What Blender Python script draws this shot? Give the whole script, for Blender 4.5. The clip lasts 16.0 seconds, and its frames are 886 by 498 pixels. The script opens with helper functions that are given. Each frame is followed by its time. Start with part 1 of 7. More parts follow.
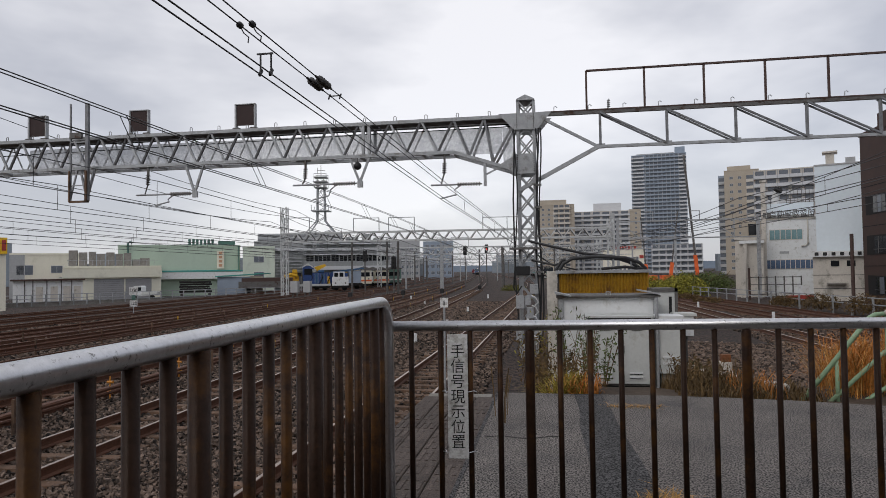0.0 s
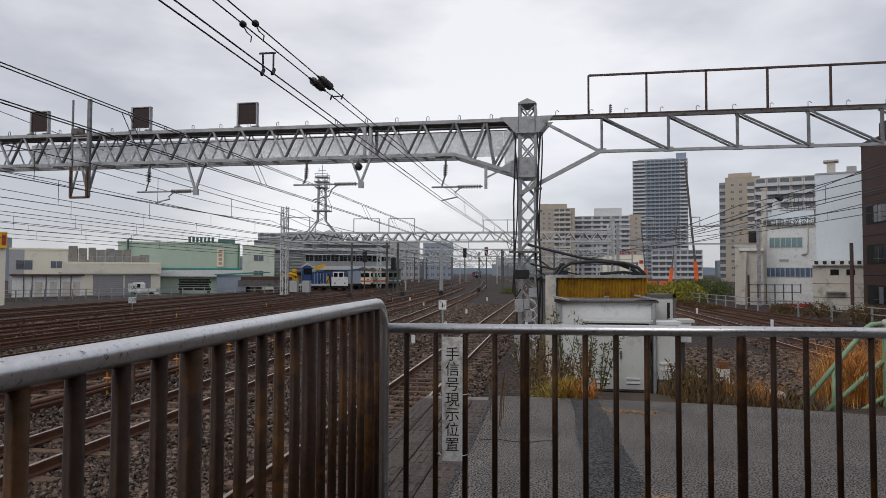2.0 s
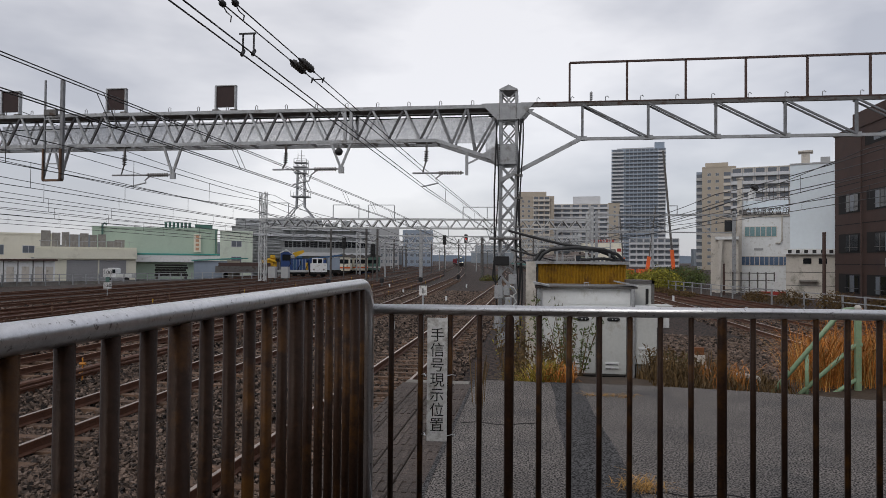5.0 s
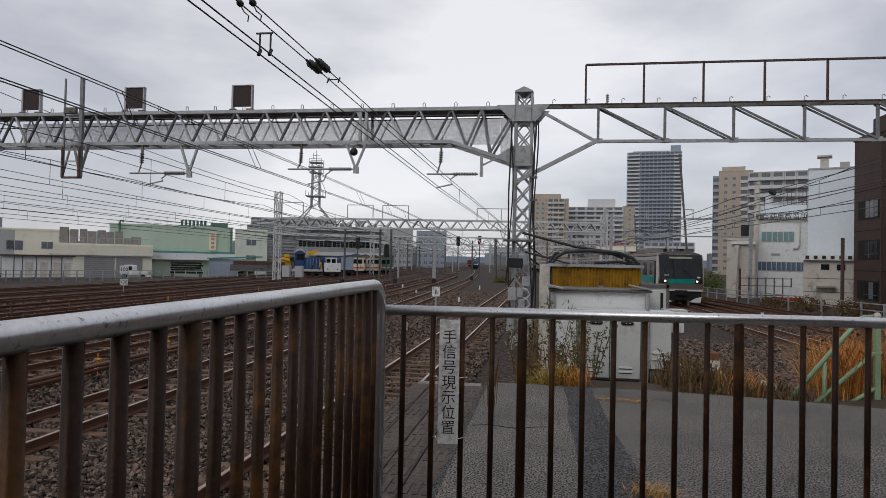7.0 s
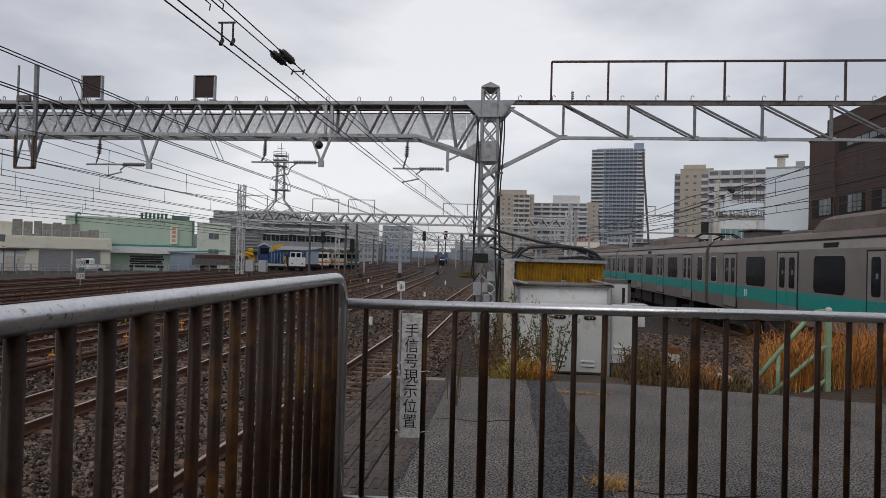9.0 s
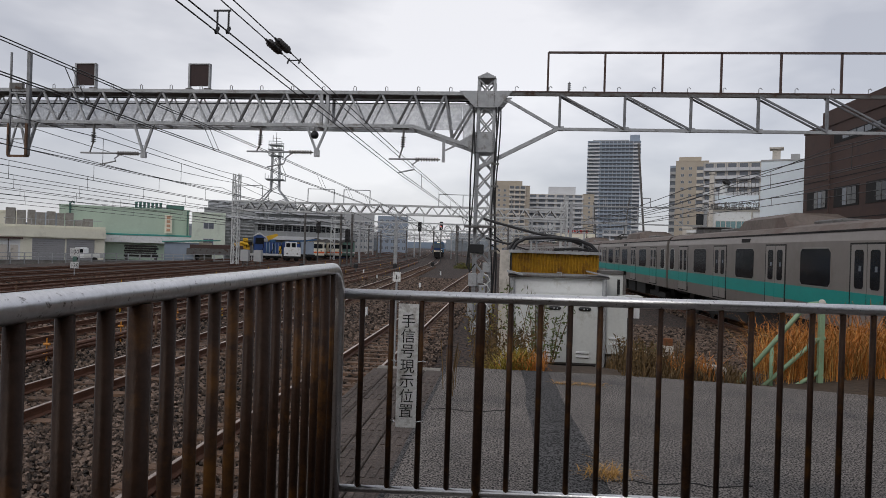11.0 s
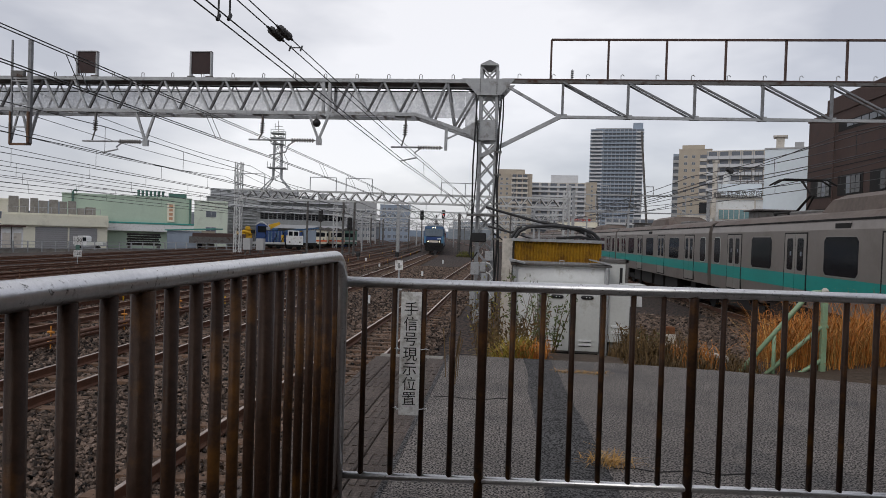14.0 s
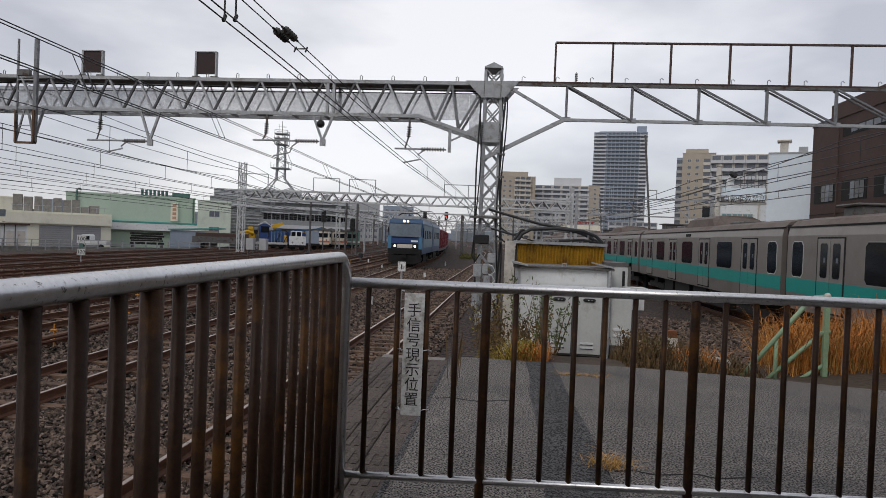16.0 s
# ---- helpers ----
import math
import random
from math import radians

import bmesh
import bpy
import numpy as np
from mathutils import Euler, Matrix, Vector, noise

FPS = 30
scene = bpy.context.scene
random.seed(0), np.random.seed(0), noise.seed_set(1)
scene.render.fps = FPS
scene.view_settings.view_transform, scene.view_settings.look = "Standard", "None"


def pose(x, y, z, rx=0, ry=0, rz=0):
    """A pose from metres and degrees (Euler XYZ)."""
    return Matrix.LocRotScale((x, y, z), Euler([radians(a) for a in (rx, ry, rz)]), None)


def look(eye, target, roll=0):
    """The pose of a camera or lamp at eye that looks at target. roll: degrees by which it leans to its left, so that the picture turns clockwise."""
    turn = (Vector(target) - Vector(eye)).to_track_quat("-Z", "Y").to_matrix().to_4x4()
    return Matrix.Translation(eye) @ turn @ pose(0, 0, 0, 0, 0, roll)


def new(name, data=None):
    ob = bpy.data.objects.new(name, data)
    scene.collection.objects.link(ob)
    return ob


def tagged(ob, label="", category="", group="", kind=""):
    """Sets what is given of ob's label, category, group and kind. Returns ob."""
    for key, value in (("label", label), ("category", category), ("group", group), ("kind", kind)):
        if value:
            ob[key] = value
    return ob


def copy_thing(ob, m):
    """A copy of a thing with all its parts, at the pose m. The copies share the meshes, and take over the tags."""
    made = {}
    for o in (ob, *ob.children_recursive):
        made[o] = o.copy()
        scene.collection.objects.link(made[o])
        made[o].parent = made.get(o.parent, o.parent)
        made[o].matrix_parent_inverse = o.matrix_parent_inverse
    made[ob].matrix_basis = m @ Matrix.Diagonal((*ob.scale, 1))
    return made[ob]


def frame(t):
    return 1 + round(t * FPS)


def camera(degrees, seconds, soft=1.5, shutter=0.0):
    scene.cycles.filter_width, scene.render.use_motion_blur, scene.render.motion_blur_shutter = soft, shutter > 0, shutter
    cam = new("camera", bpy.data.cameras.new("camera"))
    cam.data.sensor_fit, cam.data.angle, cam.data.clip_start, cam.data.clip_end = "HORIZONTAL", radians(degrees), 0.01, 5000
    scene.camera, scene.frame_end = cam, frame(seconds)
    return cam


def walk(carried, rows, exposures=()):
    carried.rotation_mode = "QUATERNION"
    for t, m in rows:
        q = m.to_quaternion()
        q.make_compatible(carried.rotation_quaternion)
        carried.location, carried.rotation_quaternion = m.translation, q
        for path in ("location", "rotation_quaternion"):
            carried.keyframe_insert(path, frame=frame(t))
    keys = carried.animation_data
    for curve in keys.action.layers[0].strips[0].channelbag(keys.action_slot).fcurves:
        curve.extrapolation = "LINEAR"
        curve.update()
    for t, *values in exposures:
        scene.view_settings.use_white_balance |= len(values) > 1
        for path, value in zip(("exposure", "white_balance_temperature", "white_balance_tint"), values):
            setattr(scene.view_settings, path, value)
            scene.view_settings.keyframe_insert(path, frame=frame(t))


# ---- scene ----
cam = camera(68.2, 16.0, soft=0.8)
PATH = [
    (0, (0.038, -0.283, 1.287), (-0.289, 1.689, 1.355), -0.8),
    (0.5, (0.035, -0.277, 1.285), (-0.26, 1.7, 1.337), 0.2),
    (1, (0.046, -0.274, 1.289), (-0.278, 1.698, 1.371), 0.4),
    (1.5, (0.043, -0.278, 1.29), (-0.303, 1.69, 1.369), 0.4),
    (2, (0.052, -0.284, 1.29), (-0.275, 1.688, 1.364), 0.2),
    (2.5, (0.05, -0.284, 1.284), (-0.284, 1.687, 1.341), 0.7),
    (3, (0.036, -0.281, 1.281), (-0.328, 1.685, 1.327), 1.3),
    (3.5, (0.037, -0.295, 1.283), (-0.315, 1.673, 1.345), 1.4),
    (4, (0.047, -0.3, 1.28), (-0.245, 1.677, 1.342), 0.7),
    (4.5, (0.039, -0.296, 1.269), (-0.2, 1.689, 1.304), -0.2),
    (5, (0.025, -0.284, 1.263), (-0.24, 1.698, 1.298), 0.5),
    (5.2, (0.014, -0.257, 1.273), (-0.269, 1.723, 1.308), 1.3),
    (7.5, (0.029, -0.272, 1.263), (-0.279, 1.704, 1.303), 1.2),
    (8, (0.035, -0.279, 1.264), (-0.238, 1.702, 1.31), 1.4),
    (8.5, (0.036, -0.268, 1.263), (-0.185, 1.719, 1.3), 1.6),
    (9, (0.037, -0.257, 1.259), (-0.166, 1.732, 1.284), 1.5),
    (11.5, (0.03, -0.26, 1.258), (-0.157, 1.732, 1.246), 1.8),
    (12, (0.031, -0.259, 1.258), (-0.169, 1.731, 1.235), 1.6),
    (12.5, (0.036, -0.251, 1.256), (-0.166, 1.739, 1.229), 1.5),
    (13, (0.039, -0.257, 1.257), (-0.158, 1.733, 1.231), 1.5),
    (13.5, (0.034, -0.256, 1.255), (-0.161, 1.734, 1.219), 1.6),
    (14, (0.028, -0.254, 1.256), (-0.166, 1.736, 1.218), 1.8),
    (14.5, (0.026, -0.269, 1.256), (-0.177, 1.72, 1.226), 2.0),
    (15, (0.023, -0.273, 1.257), (-0.179, 1.716, 1.233), 2.2),
    (15.5, (0.024, -0.275, 1.256), (-0.178, 1.715, 1.231), 2.3),
    (16, (0.026, -0.273, 1.256), (-0.176, 1.717, 1.223), 2.3),
]
walk(cam, [(t, look(eye, target, roll)) for t, eye, target, roll in PATH],
     [(0, 0.0), (2, -0.02), (4, -0.05), (5, -0.07), (7.5, -0.12), (9, -0.13), (11.5, -0.03), (12.5, 0.0), (16, 0.0)])


# ---- sky and light ----
def make_world():
    w = bpy.data.worlds.new("overcast_sky")
    w.use_nodes = True
    scene.world = w
    nt = w.node_tree
    nd, lk = nt.nodes, nt.links
    bg = nd["Background"]
    sky = nd.new("ShaderNodeTexSky")
    sky.sky_type, sky.sun_disc = "NISHITA", False
    sky.sun_elevation, sky.sun_rotation = radians(39), radians(209)
    tc = nd.new("ShaderNodeTexCoord")
    mp = nd.new("ShaderNodeMapping")
    mp.inputs["Scale"].default_value = (1.0, 1.0, 2.6)
    n1 = nd.new("ShaderNodeTexNoise")
    n1.inputs["Scale"].default_value, n1.inputs["Detail"].default_value, n1.inputs["Roughness"].default_value = 2.3, 5, 0.5
    ramp = nd.new("ShaderNodeValToRGB")
    ramp.color_ramp.elements[0].position, ramp.color_ramp.elements[1].position = 0.36, 0.64
    ramp.color_ramp.elements[0].color = (0.52, 0.525, 0.575, 1)
    ramp.color_ramp.elements[1].color = (0.93, 0.917, 0.94, 1)
    sc = nd.new("ShaderNodeVectorMath")
    sc.operation = "SCALE"
    sc.inputs["Scale"].default_value = 0.02
    add = nd.new("ShaderNodeVectorMath")
    lk.new(tc.outputs["Generated"], mp.inputs["Vector"])
    lk.new(mp.outputs[0], n1.inputs["Vector"])
    # thin bright cloud ahead, thicker cloud away from it
    dt = nd.new("ShaderNodeVectorMath")
    dt.operation = "DOT_PRODUCT"
    dt.inputs[1].default_value = Vector((-0.19, 0.93, 0.27)).normalized()
    lk.new(tc.outputs["Generated"], dt.inputs[0])
    gl = nd.new("ShaderNodeMapRange")
    gl.interpolation_type = "SMOOTHSTEP"
    gl.inputs["From Min"].default_value, gl.inputs["From Max"].default_value = 0.9, 0.995
    gl.inputs["To Min"].default_value, gl.inputs["To Max"].default_value = -0.09, 0.09
    lk.new(dt.outputs["Value"], gl.inputs["Value"])
    sm = nd.new("ShaderNodeMath")
    lk.new(n1.outputs["Fac"], sm.inputs[0])
    lk.new(gl.outputs["Result"], sm.inputs[1])
    lk.new(sm.outputs[0], ramp.inputs["Fac"])
    lk.new(sky.outputs[0], sc.inputs[0])
    lk.new(ramp.outputs["Color"], add.inputs[0])
    lk.new(sc.outputs[0], add.inputs[1])
    lk.new(add.outputs[0], bg.inputs["Color"])
    bg.inputs["Strength"].default_value = SKY
    sun = bpy.data.lights.new("sun", "SUN")
    sun.energy, sun.angle, sun.color = 0.75, radians(30), (1, 0.96, 0.9)
    ob = new("sun", sun)
    ob.matrix_world = look((-30, -55, 50), (0, 0, 0))


SKY = 0.93
make_world()


# ---- materials ----
def mat(name, col, rough=0.7, metal=0.0, var=0.2, scale=4.0, bump=0.0, bscale=60.0, stain=None, amount=0.45, sscale=2.0, alpha=1.0, emit=0.0, island=0.0, spec=0.4, speck=0.0, pscale=150.0):
    m = bpy.data.materials.new(name)
    m.use_nodes = True
    nd, lk = m.node_tree.nodes, m.node_tree.links
    b = nd["Principled BSDF"]
    b.inputs["Roughness"].default_value, b.inputs["Metallic"].default_value = rough, metal
    b.inputs["Specular IOR Level"].default_value = spec
    tc = nd.new("ShaderNodeTexCoord")

    def tex(s, detail=4.0, rg=0.6):
        n = nd.new("ShaderNodeTexNoise")
        n.inputs["Scale"].default_value, n.inputs["Detail"].default_value, n.inputs["Roughness"].default_value = s, detail, rg
        lk.new(tc.outputs["Object"], n.inputs["Vector"])
        return n

    def mix(fac, a, c):
        n = nd.new("ShaderNodeMix")
        n.data_type = "RGBA"
        if isinstance(fac, float):
            n.inputs[0].default_value = fac
        else:
            lk.new(fac, n.inputs[0])
        for k, v in ((6, a), (7, c)):
            if isinstance(v, tuple):
                n.inputs[k].default_value = (*v, 1)
            else:
                lk.new(v, n.inputs[k])
        return n.outputs[2]
    lo, hi = tuple(c * (1 - var) for c in col), tuple(min(1, c * (1 + var)) for c in col)
    big, fine = tex(scale), tex(scale * 9)
    mm = nd.new("ShaderNodeMath")
    mm.operation = "ADD"
    h = nd.new("ShaderNodeMath")
    h.operation = "MULTIPLY"
    h.inputs[1].default_value = 0.5
    lk.new(big.outputs["Fac"], mm.inputs[0])
    lk.new(fine.outputs["Fac"], mm.inputs[1])
    lk.new(mm.outputs[0], h.inputs[0])
    rp = nd.new("ShaderNodeMapRange")
    rp.inputs["From Min"].default_value, rp.inputs["From Max"].default_value = 0.36, 0.64
    lk.new(h.outputs[0], rp.inputs["Value"])
    c = mix(rp.outputs["Result"], lo, hi)
    if stain:
        st = tex(sscale, 6.0, 0.7)
        r2 = nd.new("ShaderNodeMapRange")
        r2.inputs["From Min"].default_value, r2.inputs["From Max"].default_value = 0.62 - amount * 0.3, 0.72 - amount * 0.2
        lk.new(st.outputs["Fac"], r2.inputs["Value"])
        c = mix(r2.outputs["Result"], c, stain)
    if speck:
        sp = tex(pscale, 2.0, 0.5)
        r4 = nd.new("ShaderNodeMapRange")
        r4.inputs["From Min"].default_value, r4.inputs["From Max"].default_value = 0.4, 0.6
        r4.inputs["To Min"].default_value, r4.inputs["To Max"].default_value = 1 - speck, 1 + speck
        lk.new(sp.outputs["Fac"], r4.inputs["Value"])
        sv = nd.new("ShaderNodeVectorMath")
        sv.operation = "SCALE"
        lk.new(c, sv.inputs[0])
        lk.new(r4.outputs["Result"], sv.inputs["Scale"])
        c = sv.outputs[0]
    if island:
        g = nd.new("ShaderNodeNewGeometry")
        oi = nd.new("ShaderNodeObjectInfo")
        sm = nd.new("ShaderNodeMath")
        sm.operation = "ADD"
        lk.new(g.outputs["Random Per Island"], sm.inputs[0])
        lk.new(oi.outputs["Random"], sm.inputs[1])
        fr = nd.new("ShaderNodeMath")
        fr.operation = "FRACT"
        lk.new(sm.outputs[0], fr.inputs[0])
        r3 = nd.new("ShaderNodeMapRange")
        r3.inputs["To Min"].default_value, r3.inputs["To Max"].default_value = 1 - island, 1 + island
        lk.new(fr.outputs[0], r3.inputs["Value"])
        vm = nd.new("ShaderNodeVectorMath")
        vm.operation = "SCALE"
        lk.new(c, vm.inputs[0])
        lk.new(r3.outputs["Result"], vm.inputs["Scale"])
        c = vm.outputs[0]
    lk.new(c, b.inputs["Base Color"])
    if bump:
        bn = tex(bscale, 3.0)
        bp = nd.new("ShaderNodeBump")
        bp.inputs["Strength"].default_value, bp.inputs["Distance"].default_value = bump, 0.02
        lk.new(bn.outputs["Fac"], bp.inputs["Height"])
        lk.new(bp.outputs[0], b.inputs["Normal"])
    b.inputs["Alpha"].default_value = alpha
    if emit:
        b.inputs["Emission Color"].default_value = (*col, 1)
        b.inputs["Emission Strength"].default_value = emit
    return m


RUST = (0.055, 0.024, 0.012)
M = dict(
    steel=mat("brushed_steel", (0.62, 0.62, 0.63), 0.3, 1.0, 0.12, 9, 0.06, 200, (0.1, 0.095, 0.09), 0.1, 70),
    # Base colour darkened for the backlit side of the bars; the stain is rust.
    bar=mat("shade_darkened_rusty_bar", (0.031, 0.0165, 0.0105), 0.42, 0.1, 0.3, 7, 0.1, 90, (0.092, 0.041, 0.011), 0.34, 3.2, spec=0.12),
    galv=mat("galvanised_steel", (0.36, 0.37, 0.38), 0.55, 0.25, 0.18, 5, 0.05, 60, (0.2, 0.19, 0.18), 0.25, 3),
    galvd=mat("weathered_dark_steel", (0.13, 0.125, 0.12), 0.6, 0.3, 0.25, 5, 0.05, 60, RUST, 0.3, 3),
    brown=mat("rusty_brown_paint", (0.075, 0.045, 0.038), 0.65, 0.1, 0.3, 6, 0.1, 60),
    maroon=mat("dark_maroon_panel", (0.027, 0.0095, 0.009), 0.6, 0, 0.3, 5),
    rust=mat("rusted_rail", (0.1, 0.042, 0.023), 0.75, 0.1, 0.3, 6, 0.2, 50),
    railtop=mat("worn_rail_head", (0.42, 0.34, 0.29), 0.42, 0.8, 0.25, 5),
    sleeper=mat("dusty_brown_sleeper", (0.14, 0.084, 0.054), 0.9, 0, 0.25, 4, 0.4, 40, (0.06, 0.04, 0.03), 0.4, 3, island=0.25),
    ballast=mat("ballast_ground", (0.038, 0.024, 0.018), 0.95, 0, 0.35, 1.2, 1.0, 14, (0.032, 0.022, 0.017), 0.45, 0.35, speck=0.95, pscale=9),
    yardtop=mat("rust_brown_rail_head", (0.22, 0.125, 0.08), 0.55, 0.4, 0.3, 5),
    stone=mat("ballast_stone", (0.115, 0.082, 0.063), 0.85, 0, 0.25, 20, 0.4, 80, island=0.95),
    asphalt=mat("worn_asphalt", (0.131, 0.117, 0.107), 0.9, 0, 0.22, 1.6, 0.3, 190, (0.08, 0.075, 0.072), 0.35, 0.9, speck=1.0, pscale=82),
    patch=mat("dark_asphalt_patch", (0.055, 0.053, 0.053), 0.92, 0, 0.3, 3, 0.3, 190, speck=1.0, pscale=82),
    paver=mat("grey_paving_block", (0.084, 0.065, 0.055), 0.85, 0, 0.2, 5, 0.4, 70, (0.05, 0.04, 0.034), 0.4, 3, island=0.2, speck=0.3, pscale=90),
    conc=mat("weathered_concrete", (0.25, 0.235, 0.215), 0.9, 0, 0.18, 2.5, 0.3, 50, (0.18, 0.165, 0.14), 0.4, 1.5),
    conc_l=mat("pale_concrete", (0.57, 0.53, 0.475), 0.9, 0, 0.12, 2, 0.2, 50, (0.3, 0.28, 0.24), 0.3, 1.0),
    white=mat("white_paint", (0.72, 0.73, 0.73), 0.6, 0, 0.06, 3, 0.02, 60, (0.5, 0.49, 0.45), 0.25, 2.5),
    offwhite=mat("grey_white_cabinet_paint", (0.56, 0.57, 0.55), 0.5, 0, 0.07, 3, 0.02, 60, (0.42, 0.41, 0.37), 0.2, 4),
    yellow=mat("ochre_corrugated_sheet", (0.36, 0.20, 0.018), 0.55, 0, 0.25, 3, 0.05, 60, (0.2, 0.1, 0.02), 0.4, 5),
    black=mat("black_rubber", (0.015, 0.015, 0.016), 0.5, 0, 0.2, 6),
    wire=mat("dark_overhead_wire", (0.04, 0.04, 0.042), 0.6, 0.3, 0.1, 5),
    darkins=mat("dark_grey_insulator", (0.05, 0.047, 0.045), 0.5, 0, 0.2, 8),
    insul=mat("brown_grey_insulator", (0.2, 0.19, 0.18), 0.4, 0, 0.2, 8),
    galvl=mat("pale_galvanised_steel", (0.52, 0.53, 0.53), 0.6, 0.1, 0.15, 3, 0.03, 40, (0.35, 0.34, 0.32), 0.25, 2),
    net=mat("pale_fine_net", (0.72, 0.73, 0.76), 0.9, 0, 0.35, 1.2, 0.2, 12, (0.5, 0.51, 0.55), 0.5, 2.2, alpha=0.42),
    plate=mat("white_plate", (0.74, 0.74, 0.73), 0.45, 0, 0.14, 12, 0.1, 40, (0.36, 0.34, 0.31), 0.45, 14),
    ink=mat("black_lettering", (0.02, 0.02, 0.02), 0.6, 0, 0.1, 10),
    pgreen=mat("pale_green_paint", (0.25, 0.37, 0.23), 0.5, 0, 0.15, 6, 0.05, 60, (0.3, 0.2, 0.1), 0.15, 12),
    mint=mat("pale_green_wall", (0.44, 0.54, 0.44), 0.8, 0, 0.06, 0.4, 0.05, 20, (0.4, 0.49, 0.4), 0.3, 0.15),
    teal=mat("teal_stripe", (0.0, 0.25, 0.22), 0.4, 0, 0.06, 1),
    cream=mat("cream_wall", (0.78, 0.74, 0.62), 0.8, 0, 0.06, 0.6, 0.05, 20, (0.66, 0.62, 0.5), 0.3, 0.3),
    creamd=mat("beige_wall", (0.40, 0.35, 0.285), 0.8, 0, 0.08, 0.3, 0.05, 20),
    greyw=mat("grey_wall", (0.38, 0.385, 0.39), 0.8, 0, 0.1, 0.3, 0.05, 20),
    # Grey-blue base colour paints the sky's reflection into the glass.
    locoglass=mat("windscreen_with_painted_sky", (0.09, 0.12, 0.15), 0.15, 0, 0.2, 0.6, spec=0.6),
    paleblue=mat("light_blue_panel", (0.07, 0.2, 0.34), 0.45, 0, 0.1, 1),
    locoside=mat("grey_blue_louvred_panel", (0.24, 0.31, 0.37), 0.5, 0, 0.15, 1.5),
    # Far glass and blue-grey facade colours are lightened to paint in haze.
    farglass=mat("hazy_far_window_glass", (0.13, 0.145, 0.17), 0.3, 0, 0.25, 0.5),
    slate=mat("hazed_blue_grey_facade", (0.26, 0.31, 0.38), 0.6, 0, 0.1, 0.1),
    lightfac=mat("light_grey_facade", (0.54, 0.55, 0.57), 0.8, 0, 0.06, 0.2),
    glass=mat("dark_window_glass", (0.012, 0.014, 0.017), 0.1, 0, 0.2, 0.6, spec=0.3),
    glassb=mat("blue_window_glass", (0.10, 0.15, 0.24), 0.12, 0, 0.25, 0.8, spec=0.6),
    glasst=mat("teal_window_glass", (0.16, 0.28, 0.30), 0.12, 0, 0.25, 0.8, spec=0.6),
    shutter=mat("grey_roller_shutter", (0.27, 0.27, 0.28), 0.6, 0.1, 0.08, 1),
    brick=mat("dark_brown_tile_wall", (0.055, 0.028, 0.021), 0.7, 0, 0.15, 1.2, 0.1, 20, (0.04, 0.022, 0.02), 0.3, 0.5),
    signy=mat("yellow_sign_face", (0.85, 0.52, 0.02), 0.5, 0, 0.04, 1),
    orangey=mat("amber_plastic", (0.5, 0.2, 0.025), 0.5, 0, 0.15, 4),
    orange=mat("orange_paint", (0.7, 0.13, 0.03), 0.5, 0, 0.1, 2),
    red=mat("dull_red_paint", (0.36, 0.045, 0.035), 0.55, 0, 0.15, 2),
    blue=mat("deep_blue_paint", (0.025, 0.06, 0.19), 0.45, 0, 0.15, 1.5),
    lblue=mat("sky_blue_loco_paint", (0.03, 0.085, 0.18), 0.4, 0, 0.12, 1.5, 0, 20, (0.04, 0.1, 0.2), 0.25, 1),
    pblue=mat("pale_blue_grey_panel", (0.70, 0.77, 0.82), 0.7, 0, 0.04, 0.3),
    ygear=mat("machine_yellow_paint", (0.62, 0.36, 0.02), 0.5, 0, 0.15, 1.5),
    tealroof=mat("teal_sheet_roof", (0.05, 0.27, 0.24), 0.55, 0, 0.15, 1),
    dkgreen=mat("green_machine_paint", (0.11, 0.2, 0.165), 0.5, 0, 0.15, 1),
    body=mat("dull_stainless_car_body", (0.24, 0.213, 0.195), 0.42, 0.45, 0.07, 0.5, 0.02, 30, (0.2, 0.175, 0.158), 0.3, 0.6),
    roofm=mat("grimy_car_roof", (0.15, 0.122, 0.106), 0.75, 0.1, 0.2, 0.8, 0.05, 20, (0.12, 0.085, 0.07), 0.4, 0.7),
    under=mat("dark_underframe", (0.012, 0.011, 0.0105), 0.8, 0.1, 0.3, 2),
    door=mat("stainless_train_door", (0.30, 0.275, 0.255), 0.38, 0.5, 0.07, 2),
    maroonc=mat("maroon_container", (0.21, 0.022, 0.035), 0.55, 0, 0.15, 1.5, 0, 20, (0.12, 0.02, 0.02), 0.3, 1),
    blackglass=mat("black_windscreen_glass", (0.008, 0.011, 0.015), 0.1, 0, 0.2, 0.6, spec=0.35),
    lamp=mat("lit_headlamp", (1.0, 0.86, 0.62), 0.3, emit=2.2),
    lampd=mat("lit_destination_display", (0.22, 0.22, 0.16), 0.5, emit=0.12),
    rlamp=mat("lit_red_signal", (1.0, 0.06, 0.04), 0.3, emit=1.2),
    drygrass=mat("dry_orange_grass", (0.44, 0.17, 0.035), 0.9, 0, 0.3, 6, island=0.5),
    straw=mat("pale_straw_grass", (0.44, 0.25, 0.075), 0.9, 0, 0.3, 6, island=0.45),
    ygrass=mat("yellow_green_grass", (0.26, 0.2, 0.03), 0.9, 0, 0.3, 6, island=0.45),
    leaf=mat("green_weed_leaf", (0.085, 0.11, 0.03), 0.8, 0, 0.3, 8, island=0.5),
    leafy=mat("olive_bush_leaf", (0.12, 0.12, 0.03), 0.85, 0, 0.3, 4, island=0.45),
    leafb=mat("brown_weed_leaf", (0.12, 0.075, 0.03), 0.85, 0, 0.3, 8, island=0.5),
    bushy=mat("yellow_green_bush_leaf", (0.27, 0.25, 0.035), 0.85, 0, 0.3, 2, island=0.4),
